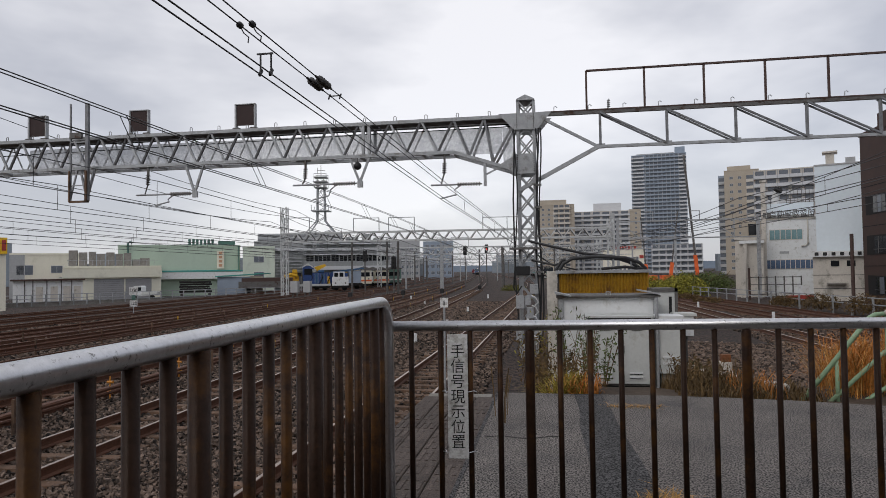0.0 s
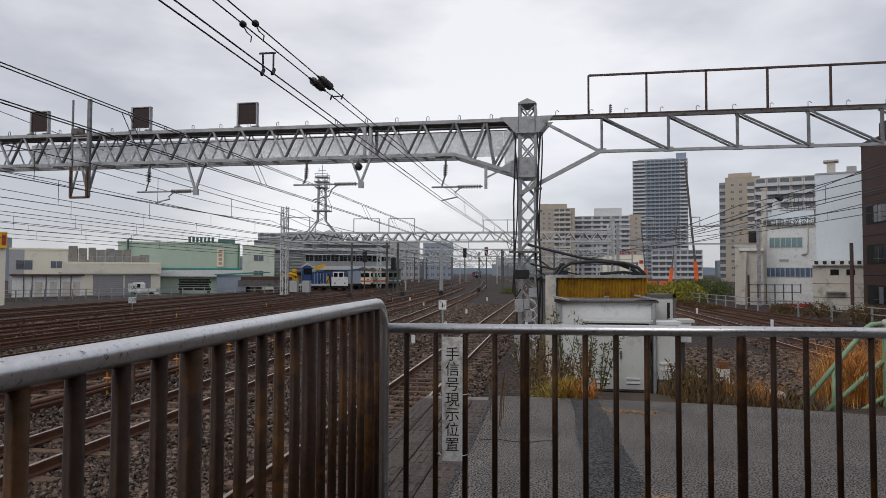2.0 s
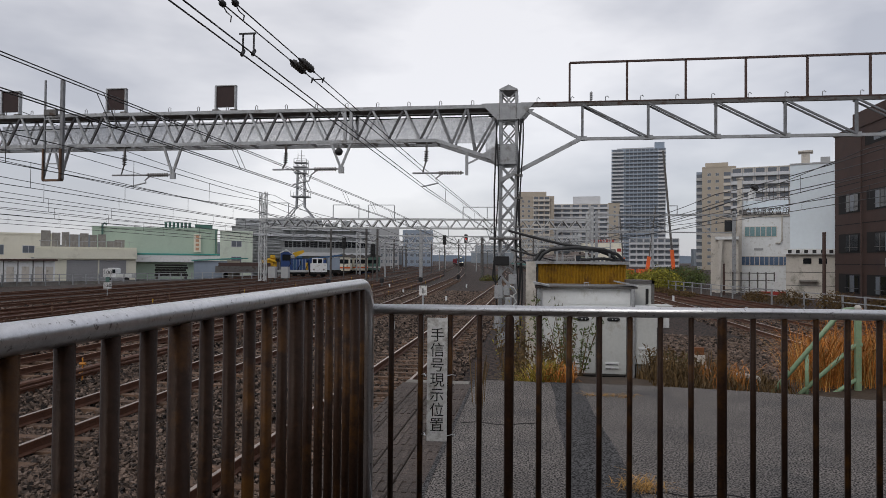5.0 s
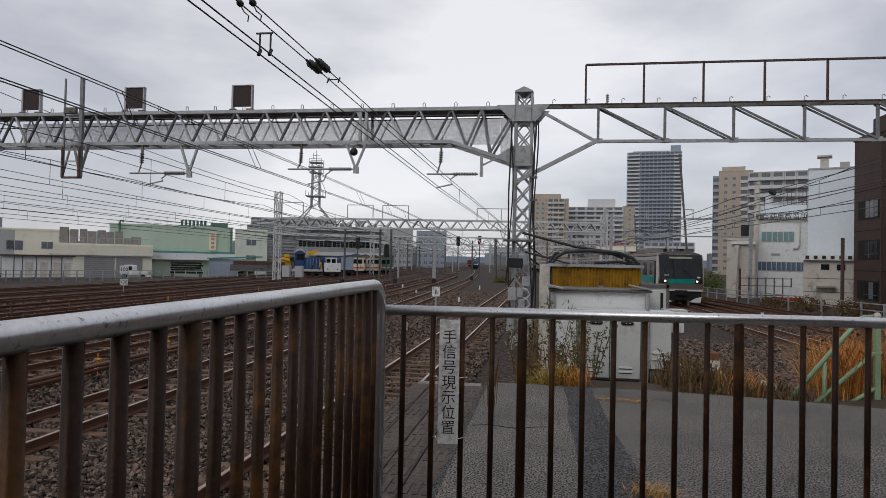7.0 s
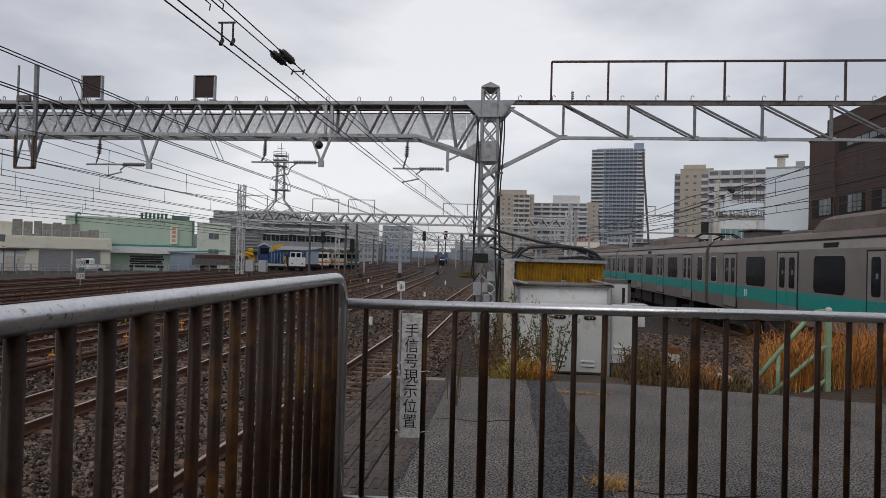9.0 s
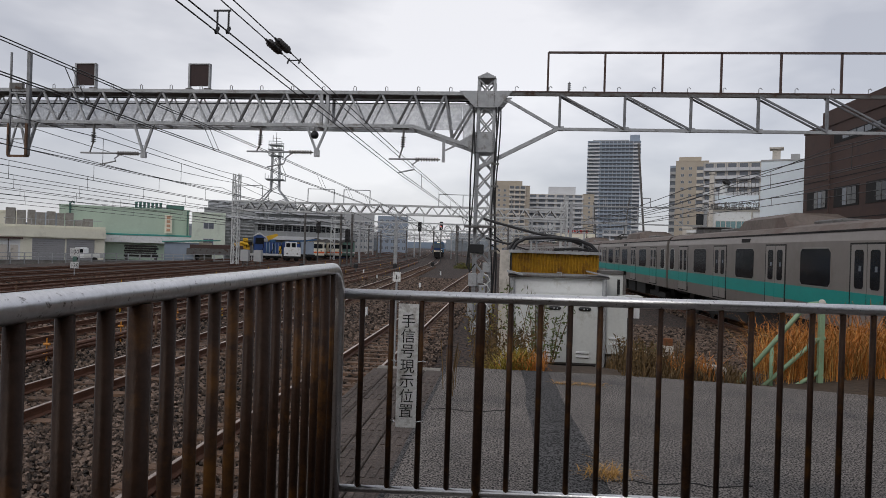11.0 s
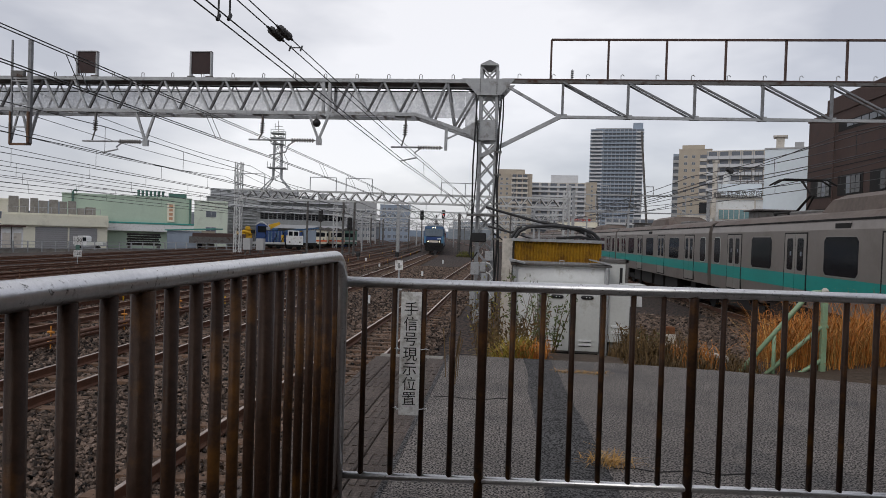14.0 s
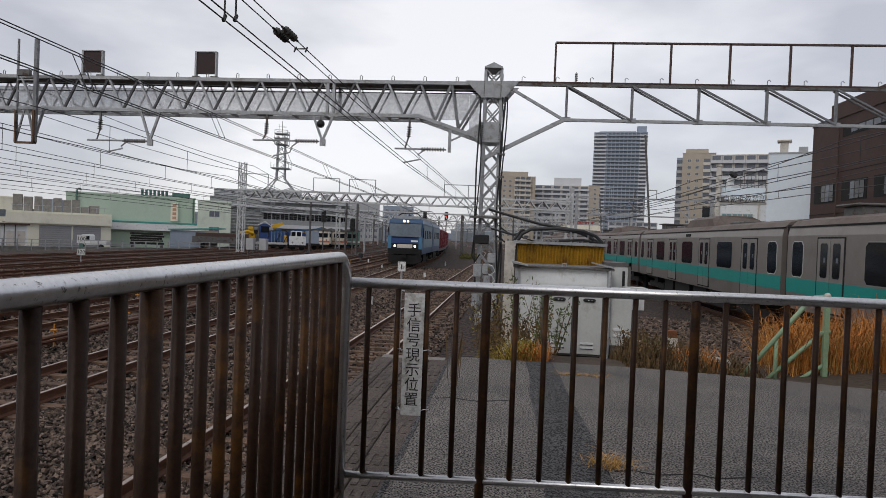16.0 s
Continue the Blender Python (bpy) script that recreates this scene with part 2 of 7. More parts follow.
    officew=mat("dark_grey_office_wall", (0.29, 0.3, 0.3), 0.8, 0, 0.12, 0.3, 0.05, 20),
    # Shaded copy of the truss steel, for every second front diagonal.
    shaded_web=mat("dark_shaded_truss_steel", (0.085, 0.085, 0.09), 0.6, 0.25, 0.25, 4, 0.05, 60, (0.06, 0.05, 0.045), 0.3, 3),
    webs=mat("weathered_grey_truss_steel", (0.19, 0.195, 0.205), 0.55, 0.25, 0.25, 4, 0.05, 60, (0.12, 0.11, 0.1), 0.3, 3),
    salmon=mat("faded_salmon_paint", (0.55, 0.31, 0.19), 0.7, 0, 0.1, 1),
    depotw=mat("cream_white_depot_wall", (0.68, 0.66, 0.55), 0.8, 0, 0.06, 0.6, 0.05, 20, (0.56, 0.54, 0.45), 0.25, 0.4),
    paleg=mat("pale_green_white_render", (0.60, 0.66, 0.56), 0.8, 0, 0.06, 0.6, 0.05, 20, (0.5, 0.55, 0.47), 0.3, 0.4),
    ventg=mat("dull_green_vent_paint", (0.07, 0.15, 0.125), 0.6, 0, 0.2, 1),
    # Hill and town colours have the blue-grey of distance haze painted in.
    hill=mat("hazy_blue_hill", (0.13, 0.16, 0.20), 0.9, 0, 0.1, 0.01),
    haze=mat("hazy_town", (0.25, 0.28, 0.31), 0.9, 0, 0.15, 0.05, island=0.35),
)


# ---- mesh helpers ----
def thing(name, label, category, x=0.0, y=0.0, z=0.0, rz=0.0, group="", kind=""):
    ob = new(name)
    ob.empty_display_size = 0.2
    ob.matrix_basis = pose(x, y, z, 0, 0, rz)
    return tagged(ob, label, category, group, kind)


def part(name, bm, material, parent=None, label="", smooth=False):
    me = bpy.data.meshes.new(name)
    if smooth:
        for f in bm.faces:
            f.smooth = True
    bm.to_mesh(me)
    bm.free()
    me.materials.append(M[material] if isinstance(material, str) else material)
    ob = new(name, me)
    ob.parent = parent
    if label:
        ob["label"] = label
    return ob


def shared(name, me, parent, m, label=""):
    ob = new(name, me)
    ob.parent = parent
    ob.matrix_basis = m
    if label:
        ob["label"] = label
    return ob


def B():
    return bmesh.new()


def box(bm, x0, x1, y0, y1, z0, z1, m=None, bevel=0.0):
    r = bmesh.ops.create_cube(bm, size=1.0)
    t = Matrix.Translation(((x0 + x1) / 2, (y0 + y1) / 2, (z0 + z1) / 2)) @ Matrix.Diagonal((abs(x1 - x0), abs(y1 - y0), abs(z1 - z0), 1))
    bmesh.ops.transform(bm, matrix=(m @ t if m else t), verts=r["verts"])
    if bevel:
        es = list({e for v in r["verts"] for e in v.link_edges})
        bmesh.ops.bevel(bm, geom=es, offset=bevel, segments=1, affect="EDGES")
    return bm


def boxes(*args):
    bm = B()
    for a in args:
        box(bm, *a)
    return bm


def frame_of(d):
    d = Vector(d).normalized()
    up = Vector((0, 0, 1)) if abs(d.z) < 0.95 else Vector((0, 1, 0))
    s = d.cross(up).normalized()
    return s, s.cross(d).normalized()


def tube(bm, pts, r, seg=8, cap=True):
    pts = [Vector([float(c) for c in p]) for p in pts]
    rings = []
    for i, p in enumerate(pts):
        d = (pts[min(i + 1, len(pts) - 1)] - pts[max(i - 1, 0)])
        s, u = frame_of(d)
        rr = float(r[i] if isinstance(r, (list, tuple)) else r)
        rings.append([bm.verts.new(p + rr * (math.cos(2 * math.pi * k / seg) * s + math.sin(2 * math.pi * k / seg) * u)) for k in range(seg)])
    for a, b in zip(rings, rings[1:]):
        for k in range(seg):
            bm.faces.new((a[k], b[k], b[(k + 1) % seg], a[(k + 1) % seg]))
    if cap:
        bm.faces.new(rings[0])
        bm.faces.new(rings[-1][::-1])
    return bm


def beam(bm, a, b, w, h=None):
    """A bar of rectangular section from a to b."""
    h = h or w
    a, b = Vector(a), Vector(b)
    s, u = frame_of(b - a)
    q = [[bm.verts.new(p + s * sx * w / 2 + u * sz * h / 2) for sx, sz in ((-1, -1), (1, -1), (1, 1), (-1, 1))] for p in (a, b)]
    for k in range(4):
        bm.faces.new((q[0][k], q[1][k], q[1][(k + 1) % 4], q[0][(k + 1) % 4]))
    bm.faces.new(q[0])
    bm.faces.new(q[1][::-1])
    return bm


def poly(bm, pts, depth):
    """A flat plate in the x-z plane with thickness along y: pts are (x, z), depth (y0, y1)."""
    a = [bm.verts.new((x, depth[0], z)) for x, z in pts]
    b = [bm.verts.new((x, depth[1], z)) for x, z in pts]
    n = len(pts)
    bm.faces.new(a)
    bm.faces.new(b[::-1])
    for k in range(n):
        bm.faces.new((a[k], b[k], b[(k + 1) % n], a[(k + 1) % n]))
    return bm


def words(name, text, size, m, material, parent=None, depth=0.002, label="", align="CENTER", squeeze=1.0):
    cu = bpy.data.curves.new(name, "FONT")
    cu.body, cu.size, cu.align_x, cu.align_y, cu.extrude = text, size, align, "CENTER", depth
    tmp = new(name, cu)
    dg = bpy.context.evaluated_depsgraph_get()
    me = bpy.data.meshes.new_from_object(tmp.evaluated_get(dg))
    bpy.data.objects.remove(tmp)
    me.materials.clear()
    me.materials.append(M[material])
    ob = new(name, me)
    ob.parent = parent
    ob.matrix_basis = m @ Matrix.Diagonal((squeeze, 1, 1, 1))
    if label:
        ob["label"] = label
    return ob


def lerp(table, y):
    for (a, p), (b, q) in zip(table, table[1:]):
        if y <= b:
            break
    return p + (q - p) * (y - a) / (b - a)


# ---- ground, tracks ----
RAIL = -1.2          # top of the rails
LOCO_LINE = [(-60, -6.9), (0, -7.0), (20, -7.4), (35, -7.7), (51.5, -8.4), (73.5, -9.5), (94.6, -10.6), (146, -14.9), (199, -20.2), (300, -32), (420, -48), (900, -112)]
NEAR_LINE = [(-60, -3.0), (35, -2.97), (60, -2.95), (90, -3.0), (120, -3.7), (146, -5.3), (199, -10.6), (300, -22.5), (420, -38), (900, -102)]
YARD_LINE = [(-60, 1.2), (0, 0.4), (20, 0), (50, -0.8), (75, -2.2), (100, -4.0), (146, -7.8), (199, -12.6), (300, -23), (420, -37), (900, -95)]
RIGHT_Z = -1.33


def right_line(y):
    if y < 15:
        return 9.4
    if y < 100:
        return 9.4 - (y - 15) ** 2 / 2400
    return 9.4 - 85 ** 2 / 2400 - (y - 100) * 0.0708


def ground_height(x, y):
    z = RAIL - 0.24
    if x < -44:
        z -= min(1.0, (-44 - x) / 8) * 0.75
    if x > 4:
        z -= min(1.0, (x - 4) / 3) * 0.13
    if x > 14:
        z -= min(1.0, (x - 14) / 4) * 0.25
    return z


def make_ground():
    xs = [-3000, -800, -300, -150, -100, -75, -60, -54, -50, -47, -44] + list(range(-42, -1, 2)) + [-1, 0, 2, 4, 5, 6, 7, 9, 11, 14, 16, 18, 25, 40, 80, 160, 400, 1000, 3000]
    ys = [-80, -40, -20, -10] + list(range(-8, 60, 2)) + [65, 75, 90, 110, 140, 180, 230, 300, 420, 700, 1400, 4500]
    bm = B()
    g = [[bm.verts.new((x, y, ground_height(x, y) + (0.035 * noise.noise((x * 0.6, y * 0.6, 0)) if -45 < x < 20 and y < 80 else 0))) for x in xs] for y in ys]
    for j in range(len(ys) - 1):
        for i in range(len(xs) - 1):
            bm.faces.new((g[j][i], g[j][i + 1], g[j + 1][i + 1], g[j + 1][i]))
    ob = part("ground", bm, "ballast", smooth=True)
    tagged(ob, "wide railway yard ground of brown-grey ballast and dirt", "ground", kind="structure")


def stones(zones, height, seed):
    """Loose ballast stones, one joined mesh."""
    rng = np.random.default_rng(seed)
    shapes = []
    for sub_ in (1, 0):
        base = bmesh.new()
        if sub_:
            bmesh.ops.create_icosphere(base, subdivisions=1, radius=1.0)
        else:
            bmesh.ops.create_cube(base, size=1.5)
        base.verts.index_update()
        shapes.append((np.array([v.co[:] for v in base.verts]), [[v.index for v in f.verts] for f in base.faces]))
        base.free()
    zones = zones or [(-6.5, -1.45, 1.5, 9, 26000, 1, 1.0), (-6.5, -1.45, -8, 1.5, 12000, 1, 1.1), (3.2, 8.8, 13, 25, 8000, 1, 1.9), (-11, -1.5, 8, 18, 16000, 1, 1.25), (-16, -1.5, 16, 34, 15000, 1, 1.7), (2.6, 8.6, 9.5, 22, 9000, 1, 1.2), (-12, -6.0, 3, 10, 9000, 1, 1.1), (8, 14, 18, 40, 7000, 1, 1.7), (-30, -16, 16, 46, 15000, 1, 2.2), (-16, -2, 34, 56, 12000, 1, 2.3)]
    vs, fs, n = [], [], 0
    for x0, x1, y0, y1, count, kind, grow in zones:
        bv, bf = shapes[kind]
        k = len(bv)
        x, y = rng.uniform(x0, x1, count), rng.uniform(y0, y1, count)
        sz = rng.uniform(0.016, 0.036, (count, 1, 3)) * grow * np.array((1.15, 1.15, 0.8))
        v = bv[None] * sz * rng.uniform(0.55, 1.3, (count, k, 1))
        for axis in ((0, 1), (1, 2)):
            a = rng.uniform(0, 6.28, (count, 1))
            p, q = v[:, :, axis[0]].copy(), v[:, :, axis[1]].copy()
            v[:, :, axis[0]], v[:, :, axis[1]] = p * np.cos(a) - q * np.sin(a), p * np.sin(a) + q * np.cos(a)
        z = np.array([height(i, j) for i, j in zip(x, y)]) + 0.015 + rng.uniform(0, 0.06, count)
        v += np.stack((x, y, z), 1)[:, None, :]
        vs.append(v.reshape(-1, 3))
        f = np.array(bf)
        fs.extend((f[None] + (n + k * np.arange(count))[:, None, None]).reshape(-1, f.shape[1]).tolist())
        n += k * count
    me = bpy.data.meshes.new("ballast_stones")
    me.from_pydata(np.concatenate(vs).tolist(), [], fs)
    me.materials.append(M["stone"])
    ob = new("ballast_stones", me)
    tagged(ob, "loose crushed grey-brown ballast stones between the tracks", "ballast", kind="stuff")


def sweep(bm, prof, path):
    rings = []
    for i, p in enumerate(path):
        p = Vector(p)
        d = Vector(path[min(i + 1, len(path) - 1)]) - Vector(path[max(i - 1, 0)])
        s = Vector((d.y, -d.x, 0)).normalized()
        rings.append([bm.verts.new(p + s * a + Vector((0, 0, b))) for a, b in prof])
    n = len(prof)
    for a, b in zip(rings, rings[1:]):
        for k in range(n):
            bm.faces.new((a[k], b[k], b[(k + 1) % n], a[(k + 1) % n]))
    return bm


RAIL_FOOT = [(-0.063, -0.15), (0.063, -0.15), (0.063, -0.135), (0.012, -0.115), (0.012, -0.045), (0.032, -0.035), (0.032, -0.004), (-0.032, -0.004), (-0.032, -0.035), (-0.012, -0.045), (-0.012, -0.115), (-0.063, -0.135)]
RAIL_HEAD = [(-0.026, -0.003), (0.026, -0.003), (0.024, 0.001), (-0.024, 0.001)]


def sleeper_mesh():
    bm = B()
    box(bm, -1.0, 1.0, -0.11, 0.11, -0.17, 0.0)
    for v in bm.verts:
        if v.co.z > -0.05:
            v.co.y *= 0.82
    me = bpy.data.meshes.new("sleeper")
    bm.to_mesh(me)
    bm.free()
    me.materials.append(M["sleeper"])
    return me


SLEEPER = sleeper_mesh()


def railway(line, z, y0, y1, near=None, far_step=0.62, far_to=90, head="railtop", label="railway track with rusty rails on brown sleepers in ballast"):
    tr = thing("railway_track", label, "track", 0, 0, 0, group="railway tracks")
    ys = sorted(set([y for y in np.arange(y0, min(y1, 80), 4.0)] + [y for y in np.arange(80, y1, 12.0)] + [y1]))
    slope = lambda y: (line(y + 0.5) - line(y - 0.5))
    for side in (-0.566, 0.566):
        path = [(line(y) + side, y - side * slope(y), z) for y in ys]
        r = part("rail", sweep(B(), RAIL_FOOT, path), "rust", tr)
        part("rail_head", sweep(B(), RAIL_HEAD, path), head, r, "rail top worn shiny by wheels")
    y = y0 if near is None else near[0]
    if near:
        while y < near[1]:
            shared("sleeper", SLEEPER, tr, pose(line(y), y, z - 0.145, 0, 0, -math.degrees(math.atan(slope(y))) + random.uniform(-1, 1)))
            y += 0.6
    if y < far_to:
        bm = B()
        while y < far_to:
            box(bm, -1.0, 1.0, -0.1, 0.1, -0.17, 0.0, pose(line(y), y, z - 0.145, 0, 0, -math.degrees(math.atan(slope(y)))))
            y += far_step
        s = part("sleepers", bm, "sleeper", tr)
        s["kind"] = "stuff"
    return tr


YARD = (-11.8, -15.6, -19.4, -23.4, -27.2, -31.0, -35.0)


def make_tracks():
    railway(lambda y: lerp(NEAR_LINE, y), RAIL, -20, 420, (-12.3, 62))
    railway(lambda y: lerp(LOCO_LINE, y), RAIL, -20, 600, (-12, 70))
    for k, x in enumerate(YARD):
        railway(lambda y, x=x: x + lerp(YARD_LINE, y) * (1 + 0.02 * k), RAIL, -6, 420, (-4, 40) if k < 2 else None, far_to=75 if k < 3 else -6, head="yardtop")
    railway(right_line, RIGHT_Z, -110, 260, (-18, 60), far_to=12)
    for x, k in ((13.2, 1.0), (16.2, 1.15)):
        railway(lambda y, x=x, k=k: x - 9.4 + right_line(y) - max(0, y - 20) * 0.04 * k, RIGHT_Z - 0.05, 14, 200, far_to=60, head="rust")
    # low rodding and cable troughs running beside the yard tracks
    for x in (-10.0, -13.8, -21.4):
        tr = thing("cable_trough", "low run of brown lineside cable troughs", "trough", group="lineside troughs")
        ys = list(np.arange(6, 120, 6.0))
        for a, b in zip(ys, ys[1:]):
            part("trough", beam(B(), (x + lerp(YARD_LINE, a), a, RAIL - 0.13), (x + lerp(YARD_LINE, b), b, RAIL - 0.13), 0.3, 0.22), "rust", tr)
        lid = part("marker_posts", boxes(*[(x + lerp(YARD_LINE, y) + 0.2, x + lerp(YARD_LINE, y) + 0.24, y, y + 0.04, RAIL - 0.3, RAIL + 0.1) for y in np.arange(9, 110, 13.0)]), "ygear", tr, "small yellow marker posts")
        lid["kind"] = "stuff"


def make_rod_runs():
    """Stacked pipe and rod runs carried on low stakes between the yard tracks."""
    for x, y0, y1, rods in ((-9.4, 9, 62, ((0, 0.02), (0.12, 0.14))), (-13.6, 8, 60, ((0, 0.06), (0.15, 0.22))), (-17.4, 12, 70, ((0, 0.05), (0.2, 0.2), (0.4, 0.05))), (-21.4, 16, 70, ((0, 0.1), (0.25, 0.3)))):
        r = thing("rod_run", "rusty brown pipe run on low stakes between yard tracks", "pipe run", group="lineside pipe runs")
        at = lambda y: x + lerp(YARD_LINE, y)
        for dx, dz in rods:
            part("pipe", tube(B(), [(at(y) + dx, y, RAIL + dz) for y in np.arange(y0, y1 + 1, 4.0)], 0.035, 6), "rust", r)
        for y in np.arange(y0 + 0.5, y1, 3.4):
            part("stake", boxes((at(y) + 0.18, at(y) + 0.23, y, y + 0.05, RAIL - 0.3, RAIL + 0.42)), "sleeper", r)


make_ground()
make_tracks()
make_rod_runs()
stones(None, ground_height, 4)


# ---- platform ----
def make_platform():
    fl = thing("platform", "station platform end of worn grey asphalt", "platform", kind="structure")
    edge = [(-1.29, 6.0), (-1.1, 6.45), (-0.55, 6.68), (0.25, 6.66), (1.05, 6.66), (1.7, 6.6), (2.35, 6.5), (3.6, 6.2), (5.2, 5.6), (6.6, 4.6)]
    bm = B()
    top = [(-0.55, -7.0)] + [(-0.55, 6.68)] + edge[3:] + [(6.6, -7.0)]
    vs = [bm.verts.new((x, y, 0)) for x, y in top]
    bm.faces.new(vs[::-1])
    r = bmesh.ops.extrude_face_region(bm, geom=list(bm.faces))
    for v in r["geom"]:
        if isinstance(v, bmesh.types.BMVert):
            v.co.z = -1.6
    bmesh.ops.recalc_face_normals(bm, faces=bm.faces)
    part("slab", bm, "asphalt", fl)
    part("slab_edge", boxes((-1.29, -0.553, -7, 6.2, -1.6, -0.045)), "conc", fl, "concrete platform edge wall")
    bm = B()
    for a in ((-1.26, -0.6),):
        box(bm, a[0], a[1], 6.2, 6.62, -1.6, -0.01)
    part("edge_cap", bm, "conc", fl, "pale worn concrete end slab")
    bm = B()
    v = [bm.verts.new(p) for p in ((0.235, 6.65, 0.004), (0.262, 5.9, 0.004), (0.24, 5.1, 0.004), (0.262, 4.3, 0.004), (0.25, 3.6, 0.004), (0.255, 2.0, 0.004), (0.22, -4, 0.004), (0.65, -4, 0.004), (0.64, 2.0, 0.004), (0.622, 3.6, 0.004), (0.605, 4.3, 0.004), (0.56, 5.1, 0.004), (0.55, 5.9, 0.004), (0.515, 6.65, 0.004))]
    bm.faces.new(v)
    bmesh.ops.recalc_face_normals(bm, faces=bm.faces)
    part("patch", bm, "patch", fl, "dark strip of newer asphalt")
    bm = B()
    pts = [(-0.5 + 0.12 * k, 4.8 + 0.05 * math.sin(k * 1.7) + 0.01 * k, 0.003) for k in range(6)]
    tube(bm, pts, 0.0025, 4)
    part("crack", bm, "ink", fl, "dark crack across the asphalt")
    bm = B()
    tube(bm, [(0.66 + 0.11 * k, 3.42 + 0.03 * math.sin(k * 2.1) + 0.006 * k, 0.003) for k in range(8)], 0.003, 4)
    part("crack", bm, "ink", fl, "dark crack across the asphalt")
    part("tarry_joint", boxes((-0.565, -0.535, -7, 6.66, -0.02, 0.004)), "patch", fl)
    # paving blocks of the edge strip
    me = None
    y = -6.8
    row = 0
    while y < 6.1:
        for k in range(4):
            x = -1.285 + k * 0.182
            if me is None:
                bm = B()
                box(bm, 0.004, 0.178, 0.004, 0.296, -0.05, 0.0, None, 0.006)
                me = bpy.data.meshes.new("paving_block")
                bm.to_mesh(me)
                bm.free()
                me.materials.append(M["paver"])
            if y > -6.9:
                shared("paving_block", me, fl, pose(x, y, 0.002 + random.uniform(-0.003, 0.003)))
        y += 0.3
    # grooves on blocks read as raised ribs
    bm = B()
    y = -6.7
    while y < 6.1:
        for k in range(4):
            for j in range(3):
                box(bm, -1.265 + k * 0.182 + j * 0.055, -1.235 + k * 0.182 + j * 0.055, y + 0.03, y + 0.27, 0.0, 0.006)
        y += 0.3
    rb = part("block_ribs", bm, "paver", fl)
    rb["kind"] = "stuff"


make_platform()


# ---- platform railings ----
def make_left_railing():
    t = thing("side_railing", "brushed steel pipe railing along the platform edge, rust-stained bars", "railing", -0.69, 0, 0)
    zt = 1.157
    bm = B()
    pts = [(0, -4.0, zt - 0.031), (0, 0.5, zt - 0.009), (0, 2.44, zt)]
    for k in range(1, 9):
        a = k / 8 * math.pi / 2
        pts.append((0, 2.44 + 0.14 * math.sin(a), zt - 0.14 * (1 - math.cos(a))))
    pts.append((0, 2.58, 0.0))
    tube(bm, pts, 0.0245, 16)
    part("top_rail", bm, "steel", t, "pitted brushed steel handrail bent down at its end", smooth=True)
    y = 0.985 - 0.6756 * 5
    i = 0
    while y < 2.5:
        post = i % 6 == 0
        if y > -3.9 and y < 2.5:
            bm = tube(B(), [(0, y, 0.0 if post else 0.1), (0, y, zt - 0.022 - 0.0045 * (2.44 - y))], 0.0235 if post else 0.0155, 12)
            part("post" if post else "bar", bm, "bar", t, smooth=True)
        y += 0.1126
        i += 1
    part("bottom_rail", tube(B(), [(0, -4, 0.11), (0, 2.58, 0.11)], 0.017, 12), "bar", t, smooth=True)


def make_front_railing():
    t = thing("front_railing", "brushed steel pipe railing across the platform end, rust-stained bars", "railing", -0.644, 2.6, 0, 4.0)
    L = 4.2
    zf = lambda s: 0.001 * s
    part("top_rail", tube(B(), [(-0.03, 0, 1.042), (L, 0, 1.042 + zf(L))], 0.0235, 16), "steel", t, "brushed steel handrail", smooth=True)
    part("bottom_rail", tube(B(), [(-0.03, 0, 0.178), (L, 0, 0.178 + zf(L))], 0.0165, 12), "steel", t, smooth=True)
    for k in range(-4, 28):
        s = 0.58 + 0.1316 * k
        post = k % 7 == 0
        if s > L:
            break
        bm = B()
        if post:
            tube(bm, [(s, 0, -0.02), (s, 0, 1.01 + zf(s)), (s, 0, 1.027 + zf(s))], [0.021, 0.021, 0.012], 12)
        else:
            tube(bm, [(s, 0, 0.178 + zf(s)), (s, 0, 1.032 + zf(s))], 0.0125, 10)
        part("post" if post else "bar", bm, "bar", t, smooth=True)
    # notice plate tied to two bars
    n = thing("notice_plate", "narrow worn white plate with black characters, wired to the railing bars", "sign", -0.644 + 0.261 * math.cos(radians(4.0)) + 0.002, 2.6 + 0.261 * math.sin(radians(4.0)) - 0.02, 0.733, 4.0)
    bm = B()
    box(bm, -0.045, 0.045, -0.004, 0.0, -0.27, 0.275, None, 0.001)
    part("plate", bm, "plate", n)
    ch = "手信号現示位置"
    for k, c in enumerate(ch):
        words("character", c, 0.066, pose(0.0, -0.0045, 0.195 - 0.066 * k, 90, 0, 0), "ink", n, 0.0005)
    bm = B()
    for z in (0.02, -0.245):
        for sx in (-1, 1):
            tube(bm, [(sx * 0.04, -0.006, z), (sx * 0.066, 0.004, z + 0.004), (sx * 0.08, 0.03, z - 0.004), (sx * 0.06, 0.036, z + 0.002), (sx * 0.052, 0.01, z - 0.006)], 0.0018, 5)
    part("wire_ties", bm, "steel", n)


make_left_railing()
make_front_railing()


# ---- signal and catenary gantries ----
def lattice_mast(parent, x, y, z0, z1, w, d, step, name="mast", material="galv", taper=0.0, split=False):
    """Four angle legs with crossed lacing on every face."""
    legs, lace = B(), B()
    n = max(2, int((z1 - z0) / step))
    half = lambda z: (w / 2 + taper * (z1 - z), d / 2 + taper * (z1 - z))
    for sx in (-1, 1):
        for sy in (-1, 1):
            a, b = half(z0), half(z1)
            beam(legs, (x + sx * a[0], y + sy * a[1], z0), (x + sx * b[0], y + sy * b[1], z1), 0.09 * (w / 0.5), 0.09 * (w / 0.5))
    m = part(name, legs, material, parent)
